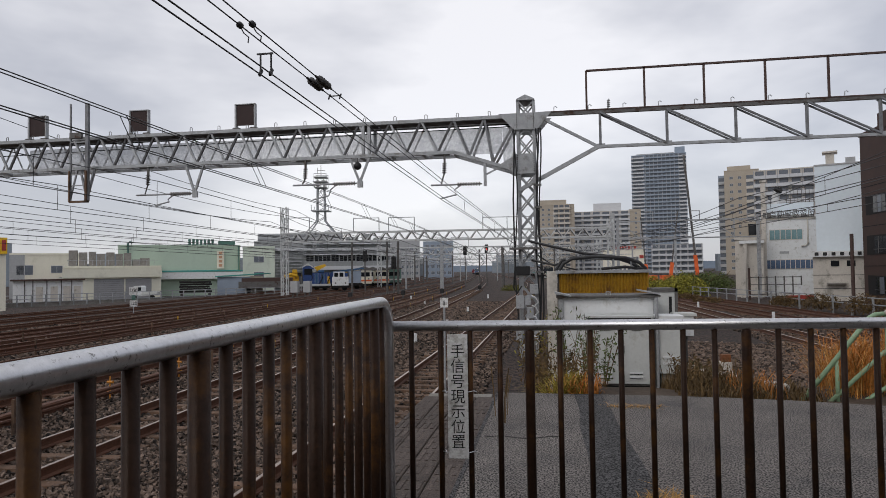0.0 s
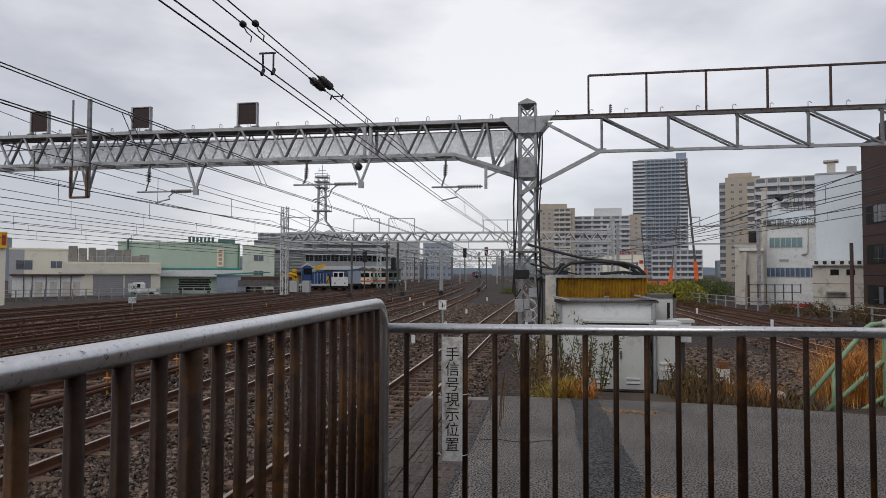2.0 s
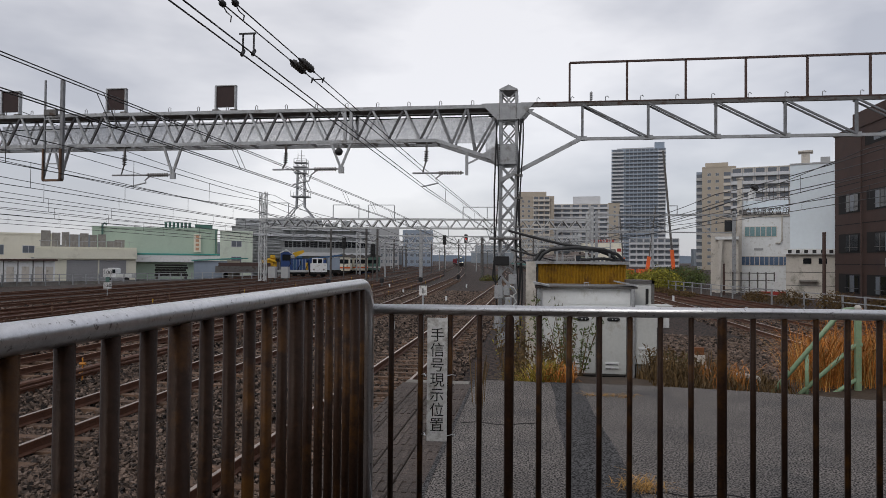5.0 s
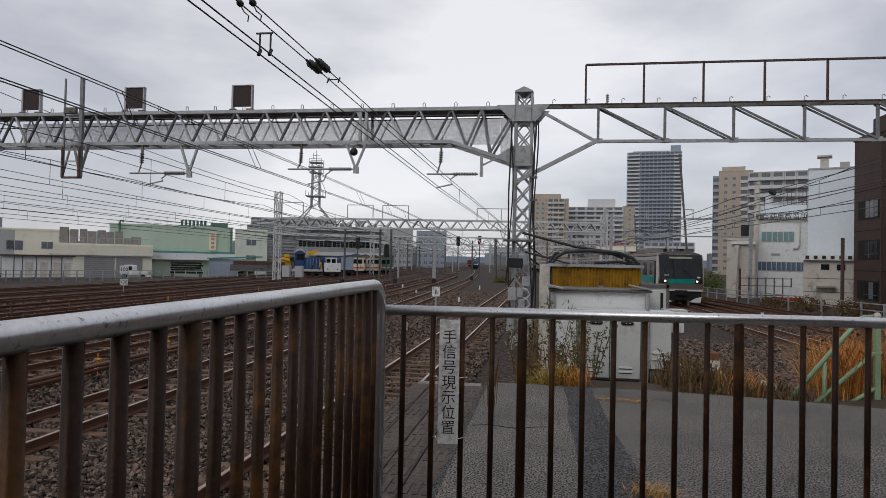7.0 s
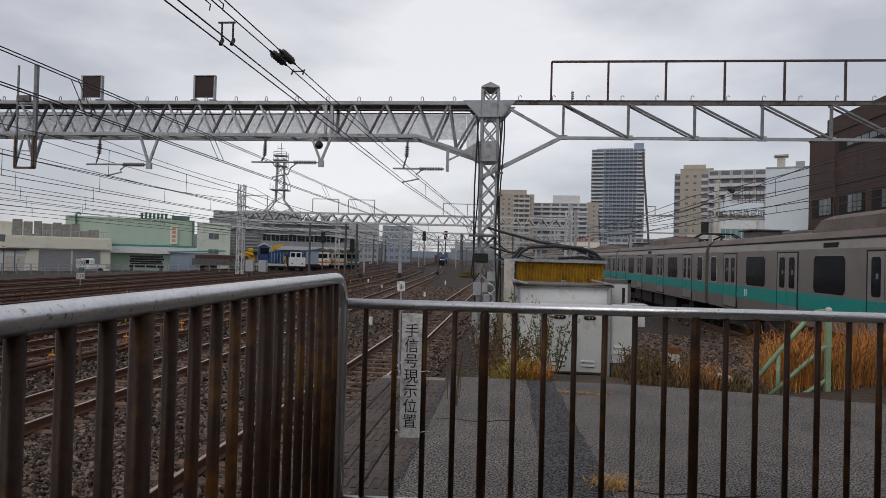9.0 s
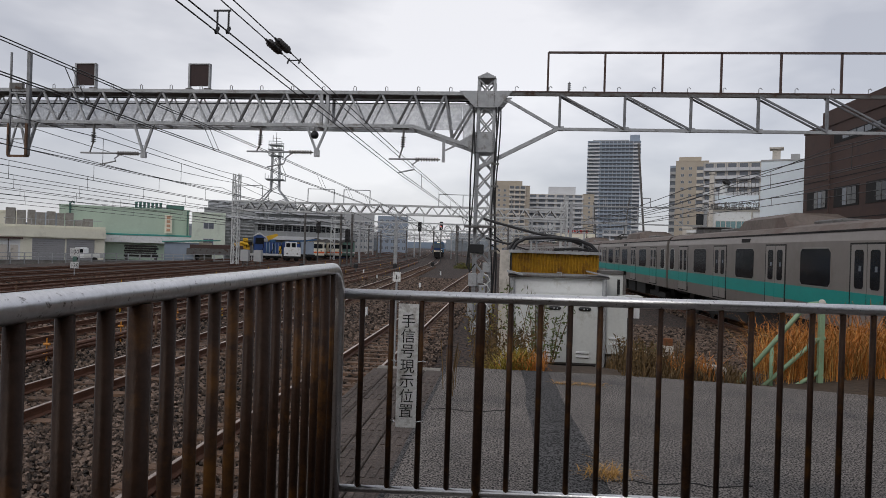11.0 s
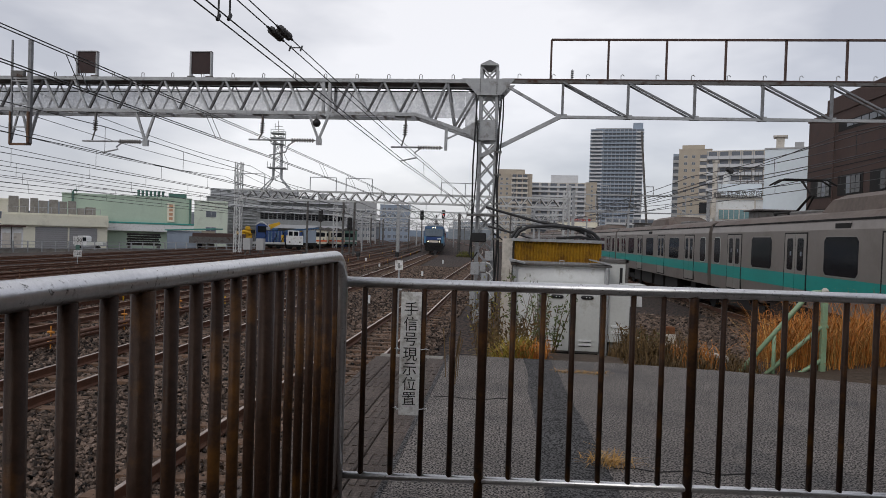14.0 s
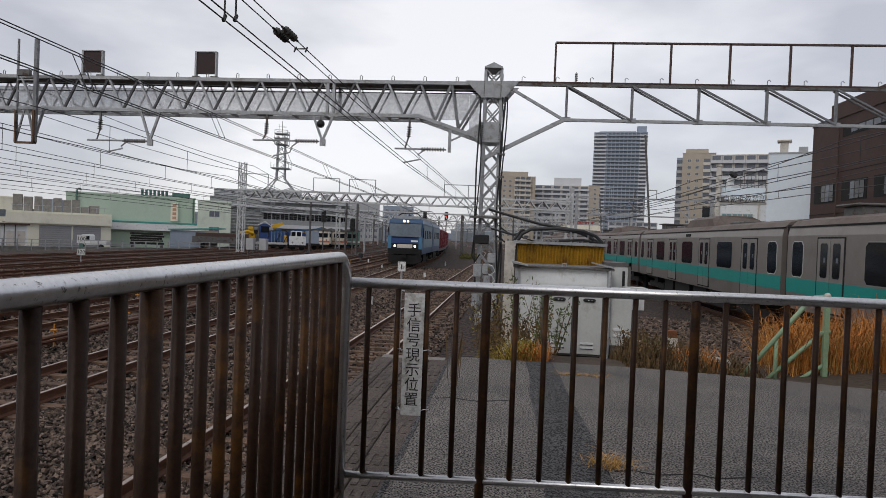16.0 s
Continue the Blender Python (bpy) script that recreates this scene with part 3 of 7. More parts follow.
    t = 0.045 * (w / 0.5)
    for k in range(n):
        za, zb = z0 + (z1 - z0) * k / n, z0 + (z1 - z0) * (k + 1) / n
        a, b = half(za), half(zb)
        f = -1 if k % 2 else 1
        for sy in (-1, 1):
            if split:
                part("lacing_bar", beam(B(), (x - f * a[0], y + sy * a[1], za), (x + f * b[0], y + sy * b[1], zb), t, t), material, m)
                part("lacing_bar", beam(B(), (x + f * a[0], y + sy * (a[1] - 0.04), za), (x - f * b[0], y + sy * (b[1] - 0.04), zb), t, t), material, m)
            else:
                beam(lace, (x - f * a[0], y + sy * a[1], za), (x + f * b[0], y + sy * b[1], zb), t, t)
        for sx in (-1, 1):
            if split:
                part("lacing_bar", beam(B(), (x + sx * a[0], y - f * a[1], za), (x + sx * b[0], y + f * b[1], zb), t, t), material, m)
            else:
                beam(lace, (x + sx * a[0], y - f * a[1], za), (x + sx * b[0], y + f * b[1], zb), t, t)
    if not split:
        part("lacing", lace, material, m)["kind"] = "stuff"
    return m


def box_truss(parent, x0, x1, y0, y1, zb, zt, period, chord, web, material="galv", name="beam", split=False):
    ch, fr, bk = B(), B(), B()
    for y in (y0, y1):
        for z in (zb, zt):
            if split and not (y == y0 and z == zt):
                continue
            beam(ch, (x0, y, z), (x1, y, z), chord, chord)
    m = part(name, ch, material, parent)
    if split:
        for y, z in ((y0, zb), (y1, zb), (y1, zt)):
            part("chord", beam(B(), (x0, y, z), (x1, y, z), chord, chord), material, m)
    n = int(round((x1 - x0) / period))
    for y, bm in ((y0, fr), (y1, bk)):
        for k in range(n):
            a = x0 + (x1 - x0) * k / n
            c = x0 + (x1 - x0) * (k + 1) / n
            h = (a + c) / 2
            if split:
                # Shade is coloured into alternate front braces; rear ones paled as behind netting.
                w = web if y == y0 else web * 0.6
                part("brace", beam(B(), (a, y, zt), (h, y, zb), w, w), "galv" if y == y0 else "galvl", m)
                part("brace", beam(B(), (h, y, zb), (c, y, zt), w, w), "shaded_web" if y == y0 else "galvl", m)
            else:
                beam(bm, (a, y, zt), (h, y, zb), web, web)
                beam(bm, (h, y, zb), (c, y, zt), web, web)
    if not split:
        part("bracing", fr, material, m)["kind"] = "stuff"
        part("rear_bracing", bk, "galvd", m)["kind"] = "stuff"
    top = B()
    for k in range(n + 1):
        a = x0 + (x1 - x0) * k / n
        beam(top, (a, y0, zb), (a, y1, zb), web, web)
        beam(top, (a, y0, zt), (a, y1, zt), web, web)
    part("cross_ties", top, material, m)["kind"] = "stuff"
    return m


def insulator(bm, a, b, r=0.07, discs=7):
    a, b = Vector(a), Vector(b)
    pts, rr = [a], [r * 0.35]
    for k in range(discs):
        for f, q in ((0.1, 0.35), (0.35, 1.0), (0.55, 1.0), (0.9, 0.35)):
            pts.append(a.lerp(b, 0.05 + 0.9 * (k + f) / discs))
            rr.append(r * q)
    pts.append(b)
    rr.append(r * 0.35)
    return tube(bm, pts, rr, 8)


def make_gantry():
    g = thing("signal_gantry", "grey galvanised lattice gantry spanning the tracks on a lattice mast", "gantry", 0, 20.4, 0)
    yb = 0.75
    mast = lattice_mast(g, -0.69, yb / 2, -1.5, 6.66, 0.5, 0.66, 0.55, split=True)
    part("mast_cap", boxes((-0.98, -0.41, -0.06, 0.82, 6.655, 6.69)), "galv", mast)
    bm = B()
    poly(bm, [(-0.98, 6.69), (-0.41, 6.69), (-0.695, 6.83)], (-0.06, 0.82))
    part("cap_peak", bm, "galv", mast)
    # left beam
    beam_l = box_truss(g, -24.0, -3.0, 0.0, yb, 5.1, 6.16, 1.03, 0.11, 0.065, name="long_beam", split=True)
    bm = B()
    for y in (0.0, yb):
        beam(bm, (-3.0, y, 6.16), (-0.95, y, 6.16), 0.11)
        beam(bm, (-3.0, y, 5.1), (-0.95, y, 4.42), 0.11)
        for a, c in (((-3.0, 6.16), (-2.5, 4.95)), ((-2.5, 4.95), (-2.0, 6.16)), ((-2.0, 6.16), (-1.75, 4.7)), ((-1.75, 4.7), (-1.05, 5.95))):
            part("brace", beam(B(), (a[0], y, a[1]), (c[0], y, c[1]), 0.07), "webs", beam_l)
    part("tapered_end", bm, "galv", beam_l)
    for y in (yb + 0.065, -0.075):
        part("gusset_plate", poly(B(), [(-1.55, 6.24), (0.12, 6.24), (-0.32, 5.72), (-1.05, 5.72)], (y, y + 0.012)), "galv", mast, "riveted grey gusset plate")
        gp = part("gusset_plate", poly(B(), [(-1.55, 4.62), (-1.0, 4.95), (-0.42, 4.95), (-0.42, 4.32), (-0.98, 4.32)], (y, y + 0.012)), "galv", mast, "riveted grey gusset plate")
    bm = B()
    for y in (-0.082,):
        for k in range(9):
            box(bm, -0.98, -0.955, y - 0.01, y + 0.01, 4.4 + k * 0.06, 4.425 + k * 0.06)
            box(bm, -0.46, -0.435, y - 0.01, y + 0.01, 4.4 + k * 0.06, 4.425 + k * 0.06)
            box(bm, -0.98, -0.955, y - 0.01, y + 0.01, 5.76 + k * 0.055, 5.785 + k * 0.055)
            box(bm, -0.46, -0.435, y - 0.01, y + 0.01, 5.76 + k * 0.055, 5.785 + k * 0.055)
    part("rivets", bm, "galvd", gp)
    # walkway handrail hooks along the top chord
    for k in range(22):
        x = -23.5 + k * 1.03
        part("top_hook", tube(B(), [(x, 0, 6.2), (x, 0, 6.34), (x + 0.04, 0, 6.37), (x + 0.08, 0, 6.34), (x + 0.08, 0, 6.22)], 0.012, 5), "galvd", beam_l)
    part("walkway", boxes((-24, -1.2, 0.1, yb - 0.1, 6.12, 6.16)), "galvd", beam_l, "dark walkway grating on the beam")
    bm = B()
    tube(bm, [(-24, 0.3, 6.02), (-1.0, 0.3, 5.98)], 0.02, 6)
    tube(bm, [(-24, 0.45, 5.72), (-6.0, 0.4, 5.9), (-1.0, 0.35, 5.92)], 0.016, 6)
    part("signal_cable", bm, "black", beam_l)
    bm = B()
    for k in range(12):
        a, c = -19.0 + k * 1.46, -19.0 + (k + 1) * 1.46
        box(bm, a, c - 0.001, yb - 0.09, yb - 0.085, 5.12, 5.98)
    poly(bm, [(-1.48, 5.98), (-1.48, 5.98 - 0.001), (-1.45, 4.85), (-1.1, 4.75), (-1.05, 5.9)], (yb - 0.09, yb - 0.085))
    part("bird_net", bm, "net", beam_l, "translucent pale netting stretched inside the truss")
    # twin portal verticals
    bm = B()
    for x in (-6.0, -5.8):
        for y in (0.0, yb):
            beam(bm, (x, y, 5.05), (x, y, 6.2), 0.09)
    part("splice_posts", bm, "galv", beam_l)
    # right beam, a plane truss
    bm, br = B(), B()
    beam(bm, (1.55, 0, 5.08), (16.0, 0, 5.08), 0.09)
    beam(bm, (1.55, -0.06, 5.08), (-0.92, -0.06, 3.8), 0.12)
    truss = []
    x = 1.6
    beam(br, (-0.3, 0, 6.12), (1.5, 0, 5.1), 0.085)
    while x < 15.5:
        truss.append(beam(B(), (x, 0, 5.08), (x, 0, 6.16), 0.075))
        truss.append(beam(B(), (x, -0.05, 6.14), (x + 1.98, -0.05, 5.1), 0.055))
        truss.append(beam(B(), (x, 0.2, 6.14), (x + 1.9, 0.1, 5.1), 0.05))
        box(br, x - 0.14, x + 0.14, -0.02, 0.02, 5.02, 5.17)
        x += 1.985
    beam_r = part("short_beam", bm, "galv", g)
    part("top_chord", beam(B(), (-0.5, 0, 6.16), (16.0, 0, 6.16), 0.1), "galvd", beam_r, "dark top chord of the short beam")
    part("joint_plates", br, "galv", beam_r)["kind"] = "stuff"
    for q in truss:
        part("brace", q, "webs", beam_r)
    part("top_walkway", boxes((-0.3, 16, -0.06, 0.3, 6.212, 6.25)), "brown", beam_r)
    rl = B()
    x = 1.21
    while x < 16:
        part("guard_post", beam(B(), (x, 0.1, 6.16), (x, 0.1, 7.5), 0.06), "brown", beam_r)
        x += 1.752
    beam(rl, (1.21, 0.1, 7.5), (16, 0.1, 7.5), 0.06)
    part("guard_rail", rl, "brown", beam_r, "dark brown guard rail above the beam")
    for k in range(13):
        xx = 0.2 + k * 1.05
        part("top_hook", tube(B(), [(xx, 0, 6.2), (xx, 0, 6.38), (xx + 0.05, 0, 6.41), (xx + 0.1, 0, 6.36)], 0.013, 5), "galv", beam_r)
    bm = B()
    tube(bm, [(1.85, 0.1, 6.2), (1.85, 0.1, 6.55)], 0.02, 6)
    insulator(bm, (1.88, 0.1, 6.3), (1.88, 0.1, 6.58), 0.05, 4)
    part("post_insulator", bm, "galv", beam_r)
    # signal backboards
    for x in (-18.15, -14.13, -10.16):
        sb = thing("signal_backboard", "dark maroon signal backboard in a grey steel frame on the gantry", "signal board", x, 20.4, 6.2, group="gantry backboards")
        bm = B()
        box(bm, -0.37, -0.31, 0.0, 0.14, 0, 0.88)
        box(bm, 0.33, 0.37, 0.0, 0.14, 0, 0.88)
        box(bm, -0.31, 0.33, 0.0, 0.1, 0.85, 0.88)
        part("board_frame", bm, "galv", sb)
        part("panel", boxes((-0.31, 0.33, 0.03, 0.06, 0.14, 0.85)), "maroon", sb)
        part("foot", boxes((-0.42, -0.2, -0.05, 0.3, -0.01, 0.06)), "galvd", sb)
        part("foot", boxes((0.2, 0.42, -0.05, 0.3, -0.01, 0.06)), "galvd", sb)
    # ladder cage
    la = thing("access_ladder_cage", "grey steel ladder cage hung on the gantry front", "ladder", -16.14, 20.4, 0)
    bm = B()
    for sx, w in ((-0.35, 0.05), (0.3, 0.11)):
        beam(bm, (sx, -0.35, 3.9), (sx, -0.35, 7.32), w)
        beam(bm, (sx, -0.35, 4.0), (sx, 0.0, 5.1), 0.05)
    part("stile_frame", bm, "webs", la, "weathered grey cage uprights")
    for k in range(5):
        part("rung", beam(B(), (-0.35, -0.35, 4.45 + k * 0.38), (0.3, -0.35, 4.45 + k * 0.38), 0.035), "galv", la)
    bm = B()
    beam(bm, (-0.38, -0.37, 3.88), (0.36, -0.37, 3.88), 0.07)
    beam(bm, (-0.36, -0.41, 3.88), (-0.36, -0.41, 4.95), 0.045)
    beam(bm, (0.31, -0.43, 3.88), (0.31, -0.43, 4.95), 0.07)
    part("lower_frame", bm, "sleeper", la, "rusty lower cage frame")
    bm = B()
    beam(bm, (-0.25, 0, 5.1), (0, 0, 4.1), 0.06)
    beam(bm, (0.35, 0, 5.1), (0.05, 0, 4.1), 0.06)
    part("hanger_frame", bm, "galv", la)
    part("lamp_box", boxes((-0.35, 0.1, -0.42, -0.3, 6.1, 6.3)), "galvd", la)
    # drop brackets and registration arms
    for x, z, xa, xr, zr in ((-12.0, 4.1, -14.2, -13.5, 3.7), (-6.13, 4.24, -8.45, -7.75, 3.72), (-2.0, 4.08, -3.75, -3.45, 3.62)):
        a = thing("registration_arm", "grey bracket arm with insulators hung below the gantry", "catenary arm", 0, 20.4, 0, group="registration arms")
        bm = B()
        if x > -3:
            beam(bm, (x, 0, 4.72), (x, 0, z - 0.1), 0.09)
            beam(bm, (x, 0, z + 0.25), (x + 0.55, 0, 4.6), 0.05)
        else:
            beam(bm, (x - 0.34, 0, 5.08), (x, 0, z), 0.07)
            beam(bm, (x + 0.34, 0, 5.08), (x, 0, z), 0.07)
            box(bm, x - 0.07, x + 0.1, -0.05, 0.05, z - 0.16, z + 0.05)
        part("drop_bracket", bm, "galv", a)
        bm = B()
        tube(bm, [(xa, 0, z - 0.02), (x - 0.95, 0, z - 0.02)], 0.03, 8)
        tube(bm, [(x - 0.8, 0, z - 0.05), (x - 1.0, 0, z - 0.2), (xr + 0.55, 0, zr + 0.12), (xr, 0, zr)], 0.025, 8)
        part("arm_tube", bm, "galv", a)
        part("arm_insulator", insulator(B(), (x - 0.95, 0, z - 0.02), (x - 0.1, 0, z - 0.02), 0.07, 9), "insul", a)
        bm = B()
        xh = xa + 0.45
        beam(bm, (xh, 0, 5.06), (xh, 0, 4.75), 0.06)
        insulator(bm, (xh, 0, 4.8), (xh - 0.02, 0, 4.4), 0.08, 5)
        tube(bm, [(xh - 0.02, 0, 4.42), (xh - 0.12, 0, z)], 0.025, 6)
        part("hanger", bm, "galvd", a)
        box_b = part("clamp_box", boxes((xh - 0.35, xh + 0.15, 0.0, 0.12, 5.02, 5.1)), "galvd", a)
    d = thing("hanging_weight", "round black weight hung below the gantry beam", "weight", -6.19, 20.36, 4.78)
    bm = B()
    bmesh.ops.create_uvsphere(bm, u_segments=14, v_segments=8, radius=0.13)
    part("ball", bm, "black", d, smooth=True)
    part("stem", tube(B(), [(0, 0, 0.1), (0, 0, 0.34)], 0.015, 6), "galvd", d)
    # cables and boxes down the mast
    c = thing("mast_cables", "black cables and grey fittings strapped down the mast", "cable", -0.69, 20.3, 0)
    for k, (dx, r) in enumerate(((0.36, 0.03), (0.42, 0.022), (0.31, 0.02), (-0.34, 0.02))):
        part("cable", tube(B(), [(dx + 0.05 * math.sin(z * 1.3 + k), -0.12, z) for z in np.arange(-1.3, 6.0, 0.35)], r, 6), "black", c)
    bm = B()
    tube(bm, [(-0.35, -0.1, 5.6), (-0.42, -0.1, 3.5), (-0.4, -0.1, 1.4), (-0.45, -0.1, 0.75), (-0.36, -0.1, 0.55), (-0.2, -0.1, 0.8)], 0.025, 6)
    part("cable", bm, "black", c)
    part("platform_bracket", boxes((-0.55, 0.42, -0.3, 0.1, 1.93, 1.99)), "galvd", c)
    bm = B()
    box(bm, -0.36, 0.07, -0.45, -0.2, 1.13, 1.41, None, 0.02)
    part("speaker_box", bm, "black", c, "black rectangular lamp box")
    part("box_rim", boxes((-0.34, 0.05, -0.2, -0.1, 1.11, 1.13)), "offwhite", c)
    for q in ((-0.38, -0.12, -0.3, -0.1, 0.1, 0.5), (-0.05, 0.15, -0.3, -0.1, -0.2, 0.15), (-0.4, -0.2, -0.28, -0.1, -0.9, -0.3), (0.05, 0.3, -0.3, -0.1, 0.55, 0.85), (-0.1, 0.08, -0.32, -0.1, 0.2, 0.5), (0.15, 0.38, -0.28, -0.1, -0.7, -0.35), (-0.3, -0.05, -0.3, -0.1, -1.3, -1.0)):
        bm = B()
        box(bm, *q, None, 0.015)
        part("junction_box", bm, "galv", c)
    for k, z in enumerate((1.2, 2.3, 3.2, 3.9)):
        part("cable_clamp", boxes((0.24, 0.46, -0.17, -0.06, z, z + 0.06)), "galvd", c)
    for k, (x, z) in enumerate(((0.45, 1.45), (0.5, 1.1))):
        part("side_cable", tube(B(), [(0.3, -0.1, z + 0.3), (0.7, 0.0, z + 0.02), (1.2, 0.2, z - 0.1), (1.9, 0.3, z - 0.28)], 0.022, 6), "black", c)
    part("support_strut", beam(B(), (0.25, 0.0, 1.75), (1.3, 0.1, 2.3), 0.05), "galv", c)
    bm = B()
    for k in range(5):
        z = 0.5 - k * 0.3
        tube(bm, [(0.1, -0.25, z), (0.22, -0.32, z - 0.05), (0.3, -0.28, z - 0.2), (0.2, -0.25, z - 0.3)], 0.02, 6)
    part("conduits", bm, "white", c)


def far_gantry(y, xl, xr, zb, zt, period, mast_l, mast_r, arms, label, rz=4.0):
    g = thing("catenary_gantry", label, "gantry", xl, y, 0, rz, group="distant gantries")
    L = (xr - xl) / math.cos(radians(rz))
    # Paler steel than the near gantry: distance haze put into the colour.
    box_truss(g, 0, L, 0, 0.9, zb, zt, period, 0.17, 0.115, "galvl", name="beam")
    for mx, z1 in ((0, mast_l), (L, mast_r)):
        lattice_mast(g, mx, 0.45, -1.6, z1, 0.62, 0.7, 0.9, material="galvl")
    for k in range(arms):
        x = L * (k + 0.5) / arms
        bm = B()
        beam(bm, (x - 0.35, 0, zb), (x, 0, zb - 1.0), 0.08)
        beam(bm, (x + 0.35, 0, zb), (x, 0, zb - 1.0), 0.08)
        beam(bm, (x, 0, zb - 0.95), (x - 2.4, 0, zb - 0.95), 0.07)
        beam(bm, (x - 1.2, 0, zb - 0.95), (x - 2.2, 0, zb - 1.3), 0.05)
        part("drop_arm", bm, "galv", g)
    for a, c, h in ((L * 0.22, L * 0.3, 1.6), (L * 0.33, L * 0.41, 1.6), (L * 0.62, L * 0.84, 1.4), (L * 0.0, L * 0.08, 1.8)):
        bm = B()
        for q in (a, c) if c - a < 5 else (a, a + (c - a) / 3, a + (c - a) * 2 / 3, c):
            beam(bm, (q, 0.4, zt), (q, 0.4, zt + h), 0.09)
        beam(bm, (a, 0.4, zt + h), (c, 0.4, zt + h), 0.08)
        part("top_frame", bm, "galv", g)
    return g


def catenary(line, z, y0, y1, dy, label, low=3.9, mess=4.8, step=22.0, phase=20.4, stagger=0.25, r=0.011, kind="overhead_wire", moff=0.0, fall=0.0, droop=0.55):
    t = thing(kind, label, "overhead wire", group="overhead wires")
    con, mes, drop = B(), B(), B()
    ys = np.arange(y0, y1 + 0.1, dy)
    side = lambda y: stagger * math.cos((y - phase) / (2 * step) * 2 * math.pi)
    def sag(y):
        u = ((y - phase) / step) % 1.0
        return droop * 4 * u * (1 - u) + dip(y)
    dip = lambda y: fall * max(0, min(16, 20.4 - y))
    pc = [(line(y) + side(y), y, low - dip(y)) for y in ys]
    pm = [(line(y) + side(y) + moff, y, mess - sag(y)) for y in ys]
    rr = [r * (1 + max(0, y - 20) / 60) for y in ys]
    tube(con, pc, rr, 4)
    tube(mes, pm, rr, 4)
    for y in np.arange(y0 + 2, min(y1, 90), 5.5):
        beam(drop, (line(y) + side(y), y, low - dip(y)), (line(y) + side(y) + moff, y, mess - sag(y)), 0.012)
    part("contact_wire", con, "wire", t)
    part("messenger_wire", mes, "wire", t)
    part("droppers", drop, "wire", t)["kind"] = "stuff"
    return t


def feeder(name, pts, r, label, sag=0.4, n=14):
    t = thing(name, label, "cable", group="feeder cables")
    bm = B()
    for a, b in zip(pts, pts[1:]):
        a, b = Vector(a), Vector(b)
        q = []
        for k in range(n + 1):
            u = k / n
            p = a.lerp(b, u)
            q.append((p.x, p.y, p.z - sag * 4 * u * (1 - u)))
        tube(bm, q, [r * (1 + max(0, p[1] - 20) / 60) for p in q], 4)
    part("cable", bm, "wire", t)


def make_wires():
    # twin contact and twin messenger wires over the platform track
    t = thing("overhead_wire", "twin contact and twin messenger wires over the platform track", "overhead wire", group="overhead wires")
    for name, dx, z0, z1, bend in (("contact_wire", -3.17, 3.6, 3.6, -0.0125), ("contact_wire", -3.04, 3.6, 3.6, -0.0125), ("messenger_wire", -3.51, 4.2, 4.25, 0.0), ("messenger_wire", -3.355, 4.2, 4.25, 0.0)):
        pts = [(dx + bend * y, y, z0) for y in (-8, 4, 12, 21)]
        off = dx + bend * 21 - lerp(NEAR_LINE, 21)
        pts += [(lerp(NEAR_LINE, y) + off * max(0.4, 1 - (y - 21) / 60), y, z0 + (z1 - z0) * min(1, (y - 21) / 40)) for y in np.arange(29, 330, 8.0)]
        part(name, tube(B(), pts, [0.0085 * (1 + max(0, p[1] - 12) / 50) for p in pts], 6), "wire", t)
    for y in (26, 33, 40, 48, 57):
        x = lerp(NEAR_LINE, y)
        part("dropper", beam(B(), (x - 0.42, y, 3.6), (x - 0.45, y, 4.22), 0.014), "wire", t)
    catenary(lambda y: lerp(LOCO_LINE, y) - 0.25, RAIL, -8, 330, 2.0, "contact and messenger wires over the goods track", 3.6, 4.25, 44, 20.4, 0.05, 0.0105, moff=-0.3, droop=0.04)
    catenary(lambda y: lerp(LOCO_LINE, y) - 0.12, RAIL, -8, 330, 2.0, "second pair of wires over the goods track", 3.6, 4.25, 44, 20.4, 0.05, 0.0105, moff=-0.3, droop=0.04)
    for k, x in enumerate(YARD):
        catenary(lambda y, x=x: x - 1.5 + lerp(YARD_LINE, y), RAIL, -4, 260, 4.0, "contact and messenger wires over a yard track", 3.62, 4.5, 44, 20.4, 0.15, 0.012, droop=0.25)
    catenary(right_line, RIGHT_Z, -60, 220, 4.0, "contact and messenger wires over the commuter track", 3.8, 4.6, 44, 20.4, 0.2, 0.013)
    catenary(lambda y: right_line(y) + 3.8 - max(0, y - 20) * 0.04, RIGHT_Z, -30, 160, 4.0, "contact and messenger wires over a side track", 3.8, 4.6, 44, 20.4, 0.2, 0.013)


make_gantry()
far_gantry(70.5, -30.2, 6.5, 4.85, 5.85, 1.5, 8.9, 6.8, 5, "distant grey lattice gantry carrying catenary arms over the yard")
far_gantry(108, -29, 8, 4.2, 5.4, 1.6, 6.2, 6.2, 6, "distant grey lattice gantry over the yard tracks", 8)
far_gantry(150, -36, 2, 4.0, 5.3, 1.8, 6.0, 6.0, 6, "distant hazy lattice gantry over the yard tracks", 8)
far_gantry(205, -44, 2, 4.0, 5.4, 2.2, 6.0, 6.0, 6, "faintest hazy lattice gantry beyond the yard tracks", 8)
make_wires()


# ---- trains ----
def shell(bm, prof, y0, y1):
    a = [bm.verts.new((x, y0, z)) for x, z in prof]
    b = [bm.verts.new((x, y1, z)) for x, z in prof]
    n = len(prof)
    bm.faces.new(a)
    bm.faces.new(b[::-1])
    for k in range(n):
        bm.faces.new((a[k], b[k], b[(k + 1) % n], a[(k + 1) % n]))
    bmesh.ops.recalc_face_normals(bm, faces=bm.faces)
    return bm


def side_panel(bm, y0, y1, z0, z1, out, inn, r=0.0, sides=(-1, 1)):
    """A plate on both car sides, standing out from the wall, with cut corners."""
    for s in sides:
